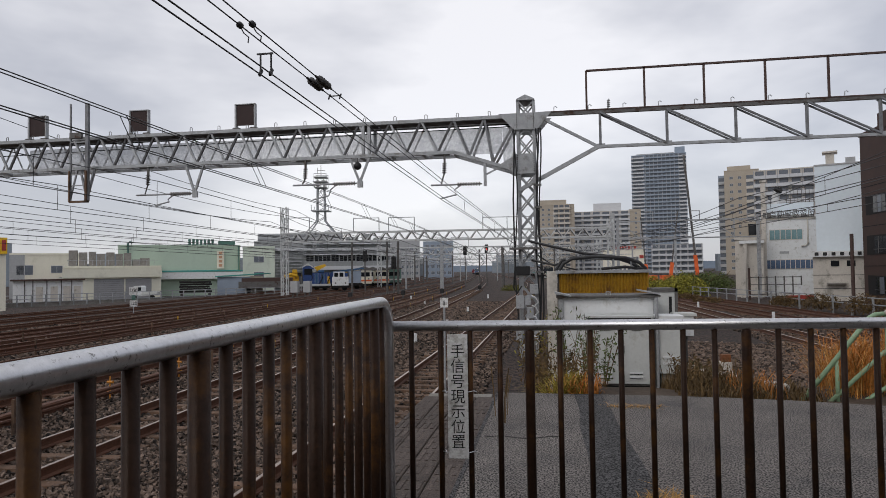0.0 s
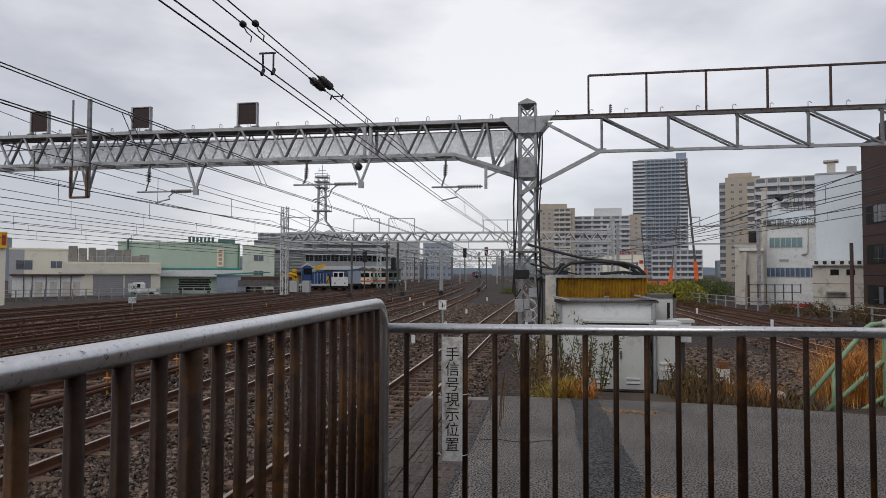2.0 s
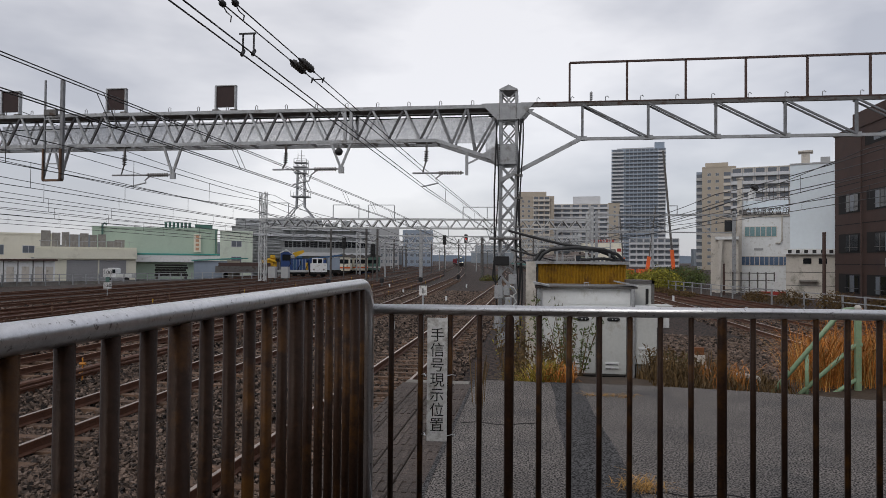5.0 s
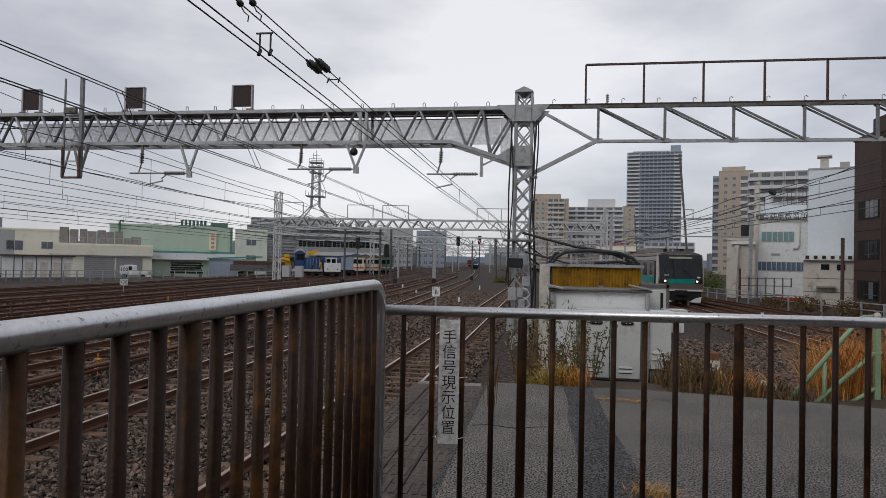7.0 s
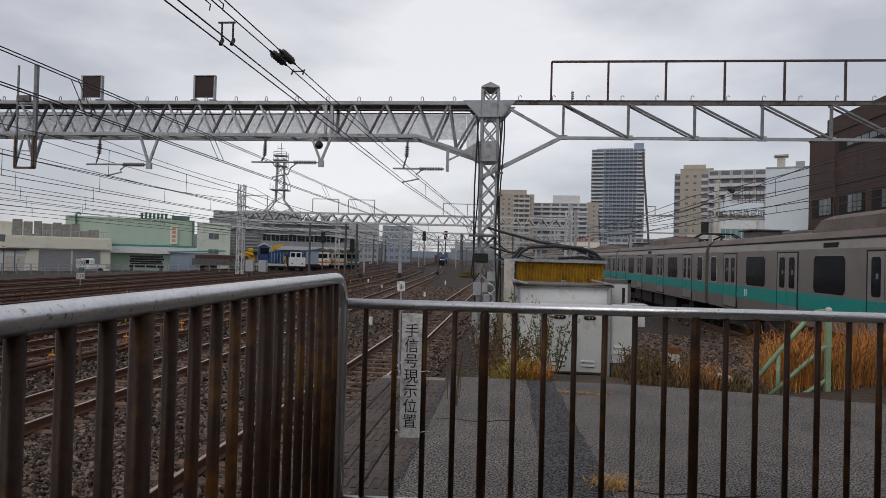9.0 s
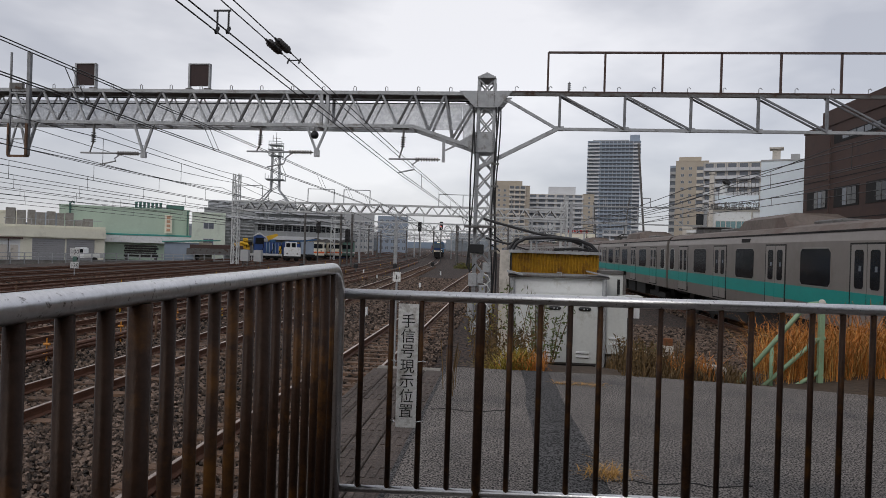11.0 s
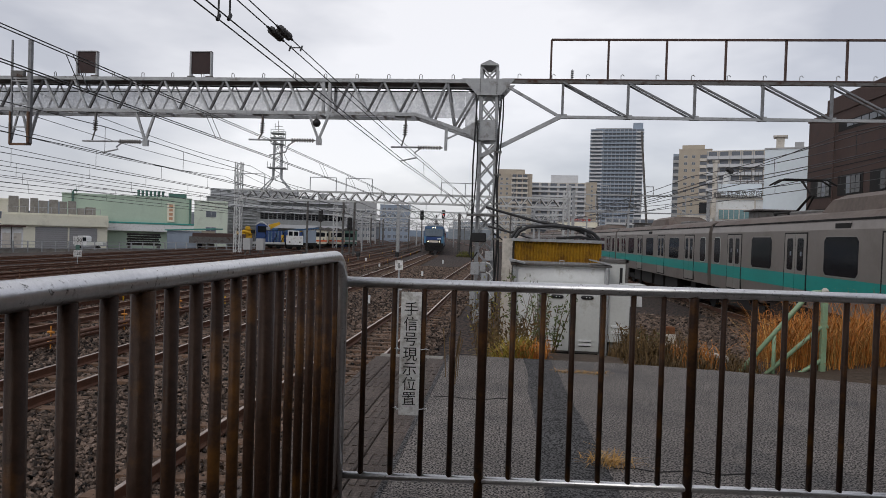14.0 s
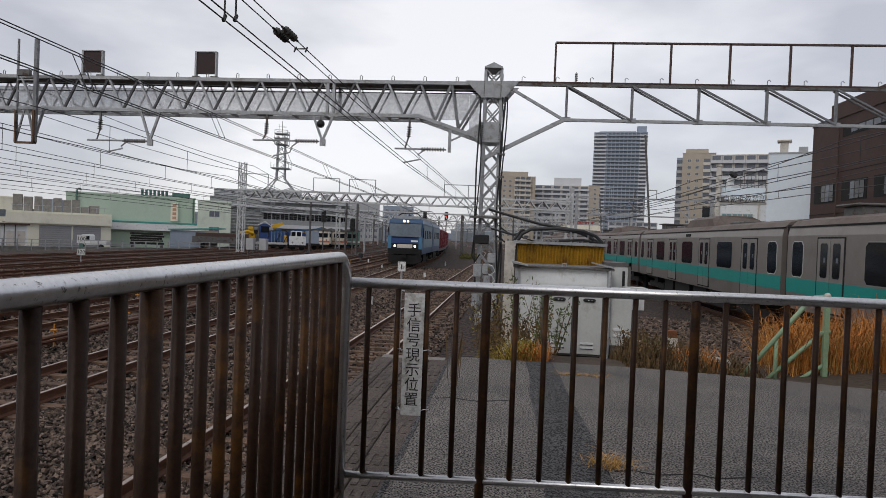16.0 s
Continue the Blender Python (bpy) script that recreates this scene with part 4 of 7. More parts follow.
        q = [(y0 + r, z0), (y1 - r, z0), (y1, z0 + r), (y1, z1 - r), (y1 - r, z1), (y0 + r, z1), (y0, z1 - r), (y0, z0 + r)] if r else [(y0, z0), (y1, z0), (y1, z1), (y0, z1)]
        a = [bm.verts.new((s * out, y, z)) for y, z in q]
        b = [bm.verts.new((s * inn, y, z)) for y, z in q]
        bm.faces.new(a if s > 0 else a[::-1])
        for k in range(len(q)):
            j = (k + 1) % len(q)
            bm.faces.new((a[k], b[k], b[j], a[j]) if s > 0 else (a[j], b[j], b[k], a[k]))
    return bm


def bogie(parent, y, axle=2.1, r=0.43):
    bm = B()
    for s in (-1, 1):
        box(bm, s * 0.9, s * 1.12, y - axle / 2 - 0.55, y + axle / 2 + 0.55, 0.42, 0.68)
        box(bm, s * 0.85, s * 1.15, y - 0.35, y + 0.35, 0.62, 1.0)
    box(bm, -0.95, 0.95, y - 0.18, y + 0.18, 0.5, 0.66)
    b = part("bogie", bm, "under", parent)
    for dy in (-axle / 2, axle / 2):
        w = B()
        tube(w, [(-0.62, y + dy, r), (-0.5, y + dy, r)], r, 20)
        tube(w, [(0.5, y + dy, r), (0.62, y + dy, r)], r, 20)
        tube(w, [(-0.62, y + dy, r), (0.62, y + dy, r)], 0.09, 8)
        part("wheelset", w, "under", b)


W = 1.475


def car_shell(front=False):
    t = thing("commuter_train_car", "dull stainless commuter train car with a teal stripe and dark windows", "train car", group="commuter train cars")
    prof = [(-W + 0.03, 1.02), (W - 0.03, 1.02), (W, 1.5), (W, 3.05), (W - 0.05, 3.3), (-W + 0.05, 3.3), (-W, 3.05), (-W, 1.5)]
    y0 = 0.75 if front else 0.22
    body = part("body", shell(B(), prof, y0, 19.78), "body", t)
    arc = [(W - 0.03, 3.29), (W - 0.22, 3.47), (0.75, 3.58), (0, 3.62), (-0.75, 3.58), (-W + 0.22, 3.47), (-W + 0.03, 3.29)]
    roof = part("roof", shell(B(), arc, y0 + 0.0, 19.76), "roofm", t, "grimy brown-grey curved roof")
    part("gutter", side_panel(B(), y0, 19.78, 3.27, 3.315, W - 0.02, W - 0.1), "under", roof)
    part("stripe", side_panel(B(), y0, 19.78, 1.475, 1.87, W + 0.003, W - 0.01), "teal", body, "teal stripe below the windows")
    doors = [2.75, 7.57, 12.43, 17.25]
    for c in doors:
        for s in (-1, 1):
            # No real recess: a dark plate paints its shade around the leaves.
            fr = part("door_surround", side_panel(B(), c - 0.72, c + 0.72, 1.08, 3.0, W + 0.006, W - 0.02, 0, (s,)), "under", t, "flat dark plate coloured as the shaded door recess")
            for a, b, g0, g1, st in ((c - 0.655, c - 0.012, c - 0.5, c - 0.14, c - 0.42), (c + 0.012, c + 0.655, c + 0.14, c + 0.5, c + 0.22)):
                lf = part("door_leaf", side_panel(B(), a, b, 1.12, 2.96, W + 0.012, W - 0.02, 0, (s,)), "door", t)
                part("door_stripe", side_panel(B(), a, b, 1.475, 1.87, W + 0.016, W, 0, (s,)), "teal", lf)
                part("door_window", side_panel(B(), g0, g1, 1.97, 2.84, W + 0.018, W, 0.05, (s,)), "glass", lf)
                part("door_sticker", side_panel(B(), st, st + 0.1, 2.36, 2.48, W + 0.021, W + 0.01, 0, (s,)), "farglass", lf, "small pale sticker on the glass")
    wins = [(5.16, 0.8), (10.0, 0.8), (14.84, 0.8), (19.1, 0.33)] + ([] if front else [(0.9, 0.33)])
    for c, h in wins:
        for s in (-1, 1):
            wf = part("window_frame", side_panel(B(), c - h - 0.03, c + h + 0.03, 1.9, 2.9, W + 0.006, W - 0.02, 0.12, (s,)), "offwhite" if h < 0.5 else "door", t)
            part("window_glass", side_panel(B(), c - h, c + h, 1.93, 2.87, W + 0.012, W - 0.02, 0.1, (s,)), "glass", wf)
    part("side_display", side_panel(B(), 9.6, 10.3, 3.08, 3.2, W + 0.004, W - 0.03), "under", t)
    u = B()
    for a, b, s in ((5.2, 7.4, 1), (7.8, 9.6, 1), (10.2, 12.6, 1), (13.0, 14.6, 1)):
        box(u, -1.25, 1.25, a, b, 0.4, 1.02)
    box(u, -0.4, 0.4, 0.3, 19.7, 0.7, 1.03)
    part("underfloor_equipment", u, "under", t)
    bogie(t, 3.1)
    bogie(t, 16.9)
    ac = B()
    pr = [(1.0, 3.5), (0.95, 3.85), (0.6, 3.99), (-0.6, 3.99), (-0.95, 3.85), (-1.0, 3.5)]
    shell(ac, pr, 7.9, 12.1)
    for v in ac.verts:
        if v.co.z > 3.6 and (v.co.y < 8 or v.co.y > 12):
            v.co.y += 0.5 if v.co.y < 8 else -0.5
    part("air_conditioner", ac, "roofm", t, "rounded rooftop air conditioner housing")
    v = B()
    for a in (13.2, 5.4):
        box(v, -0.75, 0.75, a, a + 1.5, 3.5, 3.68, None, 0.04)
    box(v, -0.55, 0.55, 17.7, 18.7, 3.55, 3.86, None, 0.05)
    box(v, -0.7, 0.7, 17.6, 18.8, 3.84, 3.9, None, 0.02)
    part("roof_box", v, "galvd", t)
    # Nearly car-wide black block stands in for the shade between the cars.
    part("gangway", boxes((-1.32, 1.32, 19.79, 20.21, 1.05, 3.38)), "under", t, "black gangway bellows widened to paint the shaded gap between cars")
    return t


def cab_front(t):
    prof_y = [(1.02, 0.42), (1.5, 0.3), (1.78, 0.28), (2.4, 0.36), (3.1, 0.52), (3.45, 0.75)]
    def wall(bm, x0, x1, z0, z1, out=0.0, thick=0.03):
        zs = sorted({z0, z1, *[z for z, _ in prof_y if z0 < z < z1]})
        dep_ = lambda x, z: lerp(prof_y, z) + 0.10 * (x / W) ** 2
        xs = [x0 + (x1 - x0) * k / 6 for k in range(7)]
        g = [[bm.verts.new((x, dep_(x, z) - out, z)) for x in xs] for z in zs]
        h = [[bm.verts.new((x, dep_(x, z) + thick, z)) for x in xs] for z in zs]
        for q, rev in ((g, False), (h, True)):
            for j in range(len(zs) - 1):
                for i in range(6):
                    f = (q[j][i], q[j][i + 1], q[j + 1][i + 1], q[j + 1][i])
                    bm.faces.new(f[::-1] if rev else f)
        rim = [(0, i, 0, i + 1) for i in range(6)] + [(j, 6, j + 1, 6) for j in range(len(zs) - 1)] + [(len(zs) - 1, i + 1, len(zs) - 1, i) for i in range(5, -1, -1)] + [(j + 1, 0, j, 0) for j in range(len(zs) - 1)]
        for a, b, c, d in rim:
            bm.faces.new((g[a][b], h[a][b], h[c][d], g[c][d]))
        return bm
    face = part("cab_face", wall(B(), -W + 0.02, W - 0.02, 1.02, 3.42, 0.0, 0.3), "door", t, "grey moulded cab front")
    part("windscreen", wall(B(), -1.39, 1.39, 1.78, 3.4, 0.02), "blackglass", face, "black glossy windscreen mask")
    part("display", wall(B(), -0.75, 0.75, 3.12, 3.24, 0.03), "lampd", face, "dim amber destination display")
    part("front_stripe", wall(B(), -0.85, 0.85, 1.47, 1.76, 0.02), "teal", face, "teal band under the windscreen")
    part("lower_panel", wall(B(), -1.4, 1.4, 1.12, 1.46, 0.02), "body", face)
    for s in (-1, 1):
        part("headlamp_housing", wall(B(), s * 1.39 if s < 0 else 0.88, s * 0.88 if s < 0 else 1.39, 1.47, 1.77, 0.025), "black", face)
        part("headlamp", tube(B(), [(s * 1.02, 0.26, 1.62), (s * 1.02, 0.3, 1.62)], 0.062, 14), "lamp", face, "lit white headlamp")
    part("front_apron", poly(B(), [(-1.32, 0.96), (1.32, 0.96), (1.3, 0.5), (0.8, 0.35), (-0.8, 0.35), (-1.3, 0.5)], (0.42, 0.5)), "under", face)
    part("bumper_strip", boxes((-1.38, 1.38, 0.32, 0.46, 0.97, 1.06)), "offwhite", face)
    for s in (-1, 1):
        part("skirt_corner", poly(B(), [(s * 1.32, 0.6), (s * 0.95, 0.5), (s * 0.55, 0.24), (s * 1.28, 0.22)], (0.34, 0.44)), "offwhite", face, "white lower skirt corner")
    part("coupler", boxes((-0.2, 0.2, 0.05, 0.6, 0.72, 1.0)), "under", face)
    part("wiper", tube(B(), [(0.75, 0.27, 1.84), (0.42, 0.28, 2.1), (0.1, 0.3, 2.45)], 0.014, 5), "under", face)
    part("wiper", tube(B(), [(-0.75, 0.27, 1.84), (-0.95, 0.28, 2.1), (-1.1, 0.33, 2.5)], 0.014, 5), "under", face)
    part("window_pillar", wall(B(), -0.52, -0.44, 1.86, 3.1, 0.026), "under", face)
    part("operator_mark", wall(B(), 1.02, 1.24, 1.84, 1.94, 0.026), "offwhite", face, "small white operator mark")
    for s in (-1, 1):
        q = [(0.55, 1.05), (0.42, 1.5), (0.40, 1.8), (0.48, 2.4), (0.64, 3.1), (0.82, 3.3), (1.0, 3.3), (1.0, 1.05)]
        bm = B()
        o = [bm.verts.new((s * (W + 0.004), y, z)) for y, z in q]
        i = [bm.verts.new((s * (W - 0.3), y, z)) for y, z in q]
        bm.faces.new(o)
        bm.faces.new(i[::-1])
        for k in range(len(q)):
            j = (k + 1) % len(q)
            bm.faces.new((o[k], i[k], i[j], o[j]))
        bmesh.ops.recalc_face_normals(bm, faces=bm.faces)
        part("cab_side", bm, "conc_l", t, "pale cab side edge")
    part("cab_door", side_panel(B(), 1.1, 1.65, 1.08, 2.95, W + 0.01, W - 0.02, 0.03), "under", t)
    part("cab_door_window", side_panel(B(), 1.18, 1.57, 1.9, 2.8, W + 0.016, W), "glass", t)
    part("number_bars", boxes((-1.1, -0.8, 0.29, 0.3, 1.98, 2.06)), "greyw", face, "pale unreadable number bars")
    rb = B()
    for x in (-0.55, 0.55):
        box(rb, x - 0.12, x + 0.12, 2.6, 2.9, 3.5, 3.82)
    tube(rb, [(0.0, 1.6, 3.6), (0.0, 1.6, 3.95)], 0.03, 6)
    part("roof_antenna", rb, "under", t)


def pantograph(t, y, high):
    bm = B()
    for s in (-0.6, 0.6):
        tube(bm, [(s, y - 0.6, 3.68), (s, y + 0.6, 3.68)], 0.04, 6)
    zt = 4.75 if high else 3.95
    tube(bm, [(0, y + 0.5, 3.7), (0, y - 0.6, 3.7 + (zt - 3.7) * 0.5), (0, y + 0.1, zt)], 0.045, 6)
    tube(bm, [(0.3, y + 0.5, 3.7), (0.1, y - 0.6, 3.7 + (zt - 3.7) * 0.5)], 0.03, 6)
    for dy in (-0.18, 0.18):
        tube(bm, [(-0.95, y + dy, zt - 0.18), (-0.65, y + dy, zt), (0.65, y + dy, zt), (0.95, y + dy, zt - 0.18)], 0.03, 6)
    for s in (-0.6, 0.6):
        for dy in (-0.5, 0.5):
            insulator(bm, (s, y + dy, 3.5), (s, y + dy, 3.68), 0.06, 2)
    part("pantograph", bm, "under", t, "dark single-arm pantograph")


CARS = []


def make_commuter_train():
    lead = car_shell(True)
    cab_front(lead)
    mid = car_shell(False)
    CARS.append(lead)
    CARS.append(mid)
    for k in range(8):
        CARS.append(copy_thing(mid, pose(0, 0, 0)))
    pantograph(CARS[4], 15.6, True)
    pantograph(CARS[3], 15.4, False)
    pantograph(CARS[1], 3.4, False)
    # white mark on the stripe near the rear of the lead car
    part("white_mark", side_panel(side_panel(B(), 15.55, 15.62, 1.58, 1.79, W + 0.006, W), 15.68, 15.78, 1.55, 1.79, W + 0.006, W), "white", lead, "small white operator mark")


make_commuter_train()

GOODS = []


def make_loco():
    t = thing("electric_locomotive", "two-unit blue electric freight locomotive with lit headlamps", "locomotive")
    w = 1.4
    for u, (a, b) in enumerate(((0.0, 12.2), (12.6, 24.8))):
        pr = [(-w, 1.05), (w, 1.05), (w, 3.2), (w - 0.18, 3.5), (-w + 0.18, 3.5), (-w, 3.2)]
        bm = shell(B(), pr, a + (0.35 if u == 0 else 0), b)
        for v in bm.verts:
            if u == 0 and v.co.y < 1 and v.co.z > 2:
                v.co.y += 0.45
        part("unit_body", bm, "lblue", t)
        part("side_band", side_panel(B(), a + 1.9, b - 0.2, 1.5, 3.1, w + 0.01, w - 0.02), "locoside", t, "pale louvred side band")
        part("unit_roof", boxes((-1.1, 1.1, a + 1.4, b - 0.4, 3.49, 3.72)), "galv", t)
        for k in range(4):
            for sd in (-1, 1):
                part("side_louvre", side_panel(B(), a + 2.6 + k * 2.2, a + 3.9 + k * 2.2, 2.15, 2.75, w + 0.016, w, 0, (sd,)), "under", t)
        part("tanks", boxes((-1.2, 1.2, a + 4.5, a + 8, 0.35, 1.05)), "under", t)
        bogie(t, a + 2.6, 2.4, 0.5)
        bogie(t, a + 9.6, 2.4, 0.5)
    # raked front
    def sheet(x0, x1, z0, z1, out, mname, nm, label=""):
        f = lambda z: 0.33 if z < 2.2 else 0.33 + (z - 2.2) * 0.36
        bm = B()
        p = [(x0, f(z0) - out, z0), (x1, f(z0) - out, z0), (x1, f(z1) - out, z1), (x0, f(z1) - out, z1)]
        a = [bm.verts.new(q) for q in p]
        b = [bm.verts.new((q[0], q[1] + 0.06, q[2])) for q in p]
        bm.faces.new(a)
        bm.faces.new(b[::-1])
        for k in range(4):
            bm.faces.new((a[k], b[k], b[(k + 1) % 4], a[(k + 1) % 4]))
        return part(nm, bm, mname, t, label)
    sheet(-1.28, 1.28, 2.25, 3.15, 0.05, "locoglass", "windscreen", "wide windscreen with the sky reflection put into its grey-blue colour")
    sheet(-0.62, 0.62, 1.47, 1.73, 0.03, "conc_l", "lamp_panel", "pale panel between the headlamps")
    sheet(-1.38, 1.38, 1.05, 1.4, 0.03, "under", "front_apron")
    for a, b in ((-1.4, -1.12), (1.12, 1.4)):
        sheet(a, b, 1.42, 2.3, 0.06, "paleblue", "corner_panel", "light blue front corner panel")
    sheet(-1.1, 1.1, 1.42, 1.78, 0.02, "under", "lamp_recess", "dark recess around the headlamps")
    sheet(-1.36, 1.36, 3.2, 3.46, 0.03, "lblue", "brow", "blue brow above the windscreen")
    sheet(-1.36, 1.36, 1.8, 2.15, 0.03, "blue", "front_band", "darker blue front band")
    sheet(0.5, 1.05, 1.9, 2.02, 0.05, "pblue", "number_bars", "pale unreadable number bars")
    for s in (-1, 1):
        bm = tube(B(), [(s * 0.82, 0.22, 1.6), (s * 0.82, 0.32, 1.6)], 0.085, 14)
        part("headlamp", bm, "lamp", t, "lit white headlamp")
        part("side_mirror", boxes((s * 1.42, s * 1.5, 0.7, 0.75, 2.2, 2.9)), "under", t)
        part("buffer_step", boxes((s * 0.9, s * 1.3, 0.2, 0.5, 0.35, 1.02)), "under", t)
        part("top_lamp", tube(B(), [(s * 0.15, 0.6, 3.34), (s * 0.15, 0.74, 3.34)], 0.085, 12), "lamp", t, "lit top headlamp")
    part("plough", poly(B(), [(-1.25, 0.95), (1.25, 0.95), (1.1, 0.25), (-1.1, 0.25)], (0.25, 0.4)), "under", t)
    part("coupler", boxes((-0.18, 0.18, -0.15, 0.4, 0.75, 1.0)), "under", t)
    bm = B()
    for x in (-0.5, 0.5):
        tube(bm, [(x, 1.1, 2.3), (x * 0.4, 0.62, 2.9)], 0.02, 5)
    part("wipers", bm, "under", t)
    pantograph(t, 3.2, False)
    pantograph(t, 21.0, True)
    # tall body: everything above the frame stands a sixth higher
    for ob in t.children:
        for v in ob.data.vertices:
            if v.co.z > 1.05:
                v.co.z = 1.05 + (v.co.z - 1.05) * 1.17
    GOODS.append((t, 0.0, 24.8))


def make_wagon():
    t = thing("container_wagon", "flat wagon loaded with maroon freight containers", "freight wagon", group="container wagons")
    part("deck", boxes((-1.25, 1.25, 0.3, 19.9, 0.85, 1.08)), "galvd", t)
    bogie(t, 3.0, 1.9, 0.42)
    bogie(t, 17.0, 1.9, 0.42)
    for k in range(5):
        y = 0.55 + k * 3.85
        c = B()
        box(c, -1.2, 1.2, y, y + 3.65, 1.08, 3.55, None, 0.03)
        cc = part("container", c, "maroonc", t)
        r = B()
        for s in (-1, 1):
            for j in range(8):
                box(r, s * 1.19, s * 1.235, y + 0.2 + j * 0.43, y + 0.36 + j * 0.43, 1.2, 3.42)
        part("container_ribs", r, "maroonc", cc)
    GOODS.append((t, 25.4, 20.2))
    for k in range(1, 7):
        GOODS.append((copy_thing(t, pose(0, 0, 0)), 25.4 + 20.4 * k, 20.2))


make_loco()
make_wagon()


# ---- equipment beyond the platform end ----
def bank_height(x, y):
    if y < 6.2:
        return -0.2
    u = min(1.0, max(0.0, (y - 7.2) / 5.5))
    base = -0.08 + (-1.46 + 0.08) * (u * u * (3 - 2 * u))
    if x < 0.2:
        k = min(1.0, (0.2 - x) / 1.3)
        base = base + (-1.46 - base) * k
    if x > 3 and y < 10:
        base += 0.12 * min(1, x - 3)
    return base


def make_bank():
    bm = B()
    xs = [-1.3 + 0.35 * k for k in range(28)]
    ys = [6.0 + 0.35 * k for k in range(22)]
    g = [[bm.verts.new((x, y, bank_height(x, y) + 0.05 * noise.noise((x * 2, y * 2, 3)))) for x in xs] for y in ys]
    for j in range(len(ys) - 1):
        for i in range(len(xs) - 1):
            bm.faces.new((g[j][i], g[j][i + 1], g[j + 1][i + 1], g[j + 1][i]))
    ob = part("earth_bank", bm, mat("brown_soil", (0.07, 0.05, 0.035), 0.95, 0, 0.35, 2, 0.8, 25), smooth=True)
    tagged(ob, "weedy brown earth bank falling from the platform end", "ground", kind="structure")


def make_cabinets():
    c = thing("equipment_box", "large grey-white steel equipment box with a dark top rim", "equipment box", 0.79, 9.05, -0.55)
    part("box_body", boxes((-0.62, 0.62, 0.02, 0.8, 0.0, 1.44)), "white", c)
    for x in (-0.64, 0.64):
        part("corner_post", boxes((x - 0.03, x + 0.03, -0.02, 0.06, 0.0, 1.46)), "galv", c)
    bm = B()
    box(bm, -0.7, 0.7, -0.06, 0.86, 1.44, 1.475, None, 0.008)
    part("top_rim", bm, "galvd", c)
    part("lifting_lug", poly(B(), [(-0.72, 1.5), (-0.5, 1.46), (-0.5, 1.48), (-0.72, 1.53)], (-0.1, 0.2)), "galv", c)
    part("lifting_lug", poly(B(), [(0.42, 1.53), (0.68, 1.48), (0.68, 1.5), (0.42, 1.55)], (-0.1, 0.3)), "galv", c)
    part("lifting_eye", tube(B(), [(-0.02, -0.04, 1.47), (-0.02, -0.04, 1.52), (0.04, -0.04, 1.52), (0.04, -0.04, 1.47)], 0.01, 6), "galv", c)
    d = thing("control_cabinet", "pale grey two-door trackside control cabinet with slotted vents", "cabinet", 0.92, 8.62, -0.24)
    # Body coloured dark so the door gaps look shaded.
    part("cabinet_body", boxes((-0.425, 0.385, 0.0, 0.4, -0.005, 0.885)), "galvd", d, "cabinet body coloured dark as the shade between the doors")
    part("cabinet_top", boxes((-0.45, 0.41, -0.04, 0.42, 0.885, 0.91)), "offwhite", d)
    for k, x in enumerate((-0.41, -0.015)):
        bm = B()
        box(bm, x, x + 0.38, -0.025, -0.002, 0.02, 0.86, None, 0.006)
        dr = part("cabinet_door", bm, "offwhite", d)
        bm = B()
        tube(bm, [(x + 0.13, -0.026, 0.745), (x + 0.15, -0.03, 0.745), (x + 0.27, -0.03, 0.745), (x + 0.29, -0.026, 0.745)], [0.012, 0.026, 0.026, 0.012], 10)
        part("viewing_slot", bm, "black", dr, "small black viewing slot")
        part("slot_dots", boxes((x + 0.19, x + 0.205, -0.058, -0.05, 0.74, 0.752), (x + 0.235, x + 0.245, -0.058, -0.05, 0.74, 0.75)), "white", dr)
        bm = B()
        for z in (0.1, 0.155):
            box(bm, x + 0.11, x + 0.28, -0.045, -0.02, z, z + 0.022)
        part("vent_louvre", bm, "white", dr)
        # Black strips painted as the shade under each louvre.
        part("vent_shadow_gap", boxes((x + 0.115, x + 0.275, -0.027, -0.024, 0.088, 0.1), (x + 0.115, x + 0.275, -0.027, -0.024, 0.143, 0.155)), "black", dr)
        part("door_handle", boxes((x + 0.03, x + 0.05, -0.045, -0.02, 0.42, 0.52)), "galvd", dr)
    # Black slab for the shade between cabinet and plinth.
    part("base_gap", boxes((-0.4, 0.36, 0.02, 0.38, -0.03, 0.0)), "black", d)
    bm = B()
    box(bm, -0.44, 0.42, -0.03, 0.42, -0.4, -0.03, None, 0.01)
    part("plinth", bm, "conc", d, "pale concrete plinth")
    e = thing("small_cabinet", "small pale grey trackside cabinet on a stand", "cabinet", 1.56, 8.75, -0.1)
    part("cabinet_body", boxes((-0.14, 0.14, 0, 0.35, 0.0, 0.72)), "offwhite", e)
    part("cabinet_cap", boxes((-0.18, 0.17, -0.04, 0.4, 0.72, 0.76)), "white", e)
    part("louvres", boxes((-0.1, 0.04, -0.02, 0, 0.12, 0.15), (-0.1, 0.04, -0.02, 0, 0.2, 0.23)), "white", e)
    part("stand", boxes((-0.12, 0.12, 0.05, 0.3, -0.35, 0.0)), "conc", e)
    part("conduit_pipe", tube(B(), [(-0.17, -0.04, -0.35), (-0.17, -0.04, 1.0)], 0.022, 8), "galv", e)
    f = thing("relay_box", "white relay box with a dark slit behind the cabinets", "equipment box", 1.66, 9.5, -0.4)
    part("box_body", boxes((-0.2, 0.1, 0, 0.4, 0, 1.35)), "offwhite", f)
    part("side_slit", boxes((0.02, 0.06, -0.006, 0.0, 1.0, 1.28)), "black", f)
    part("box_frame", boxes((0.1, 0.14, -0.02, 0.42, 0, 1.4), (-0.22, 0.14, -0.02, 0.42, 1.35, 1.4)), "galvd", f)
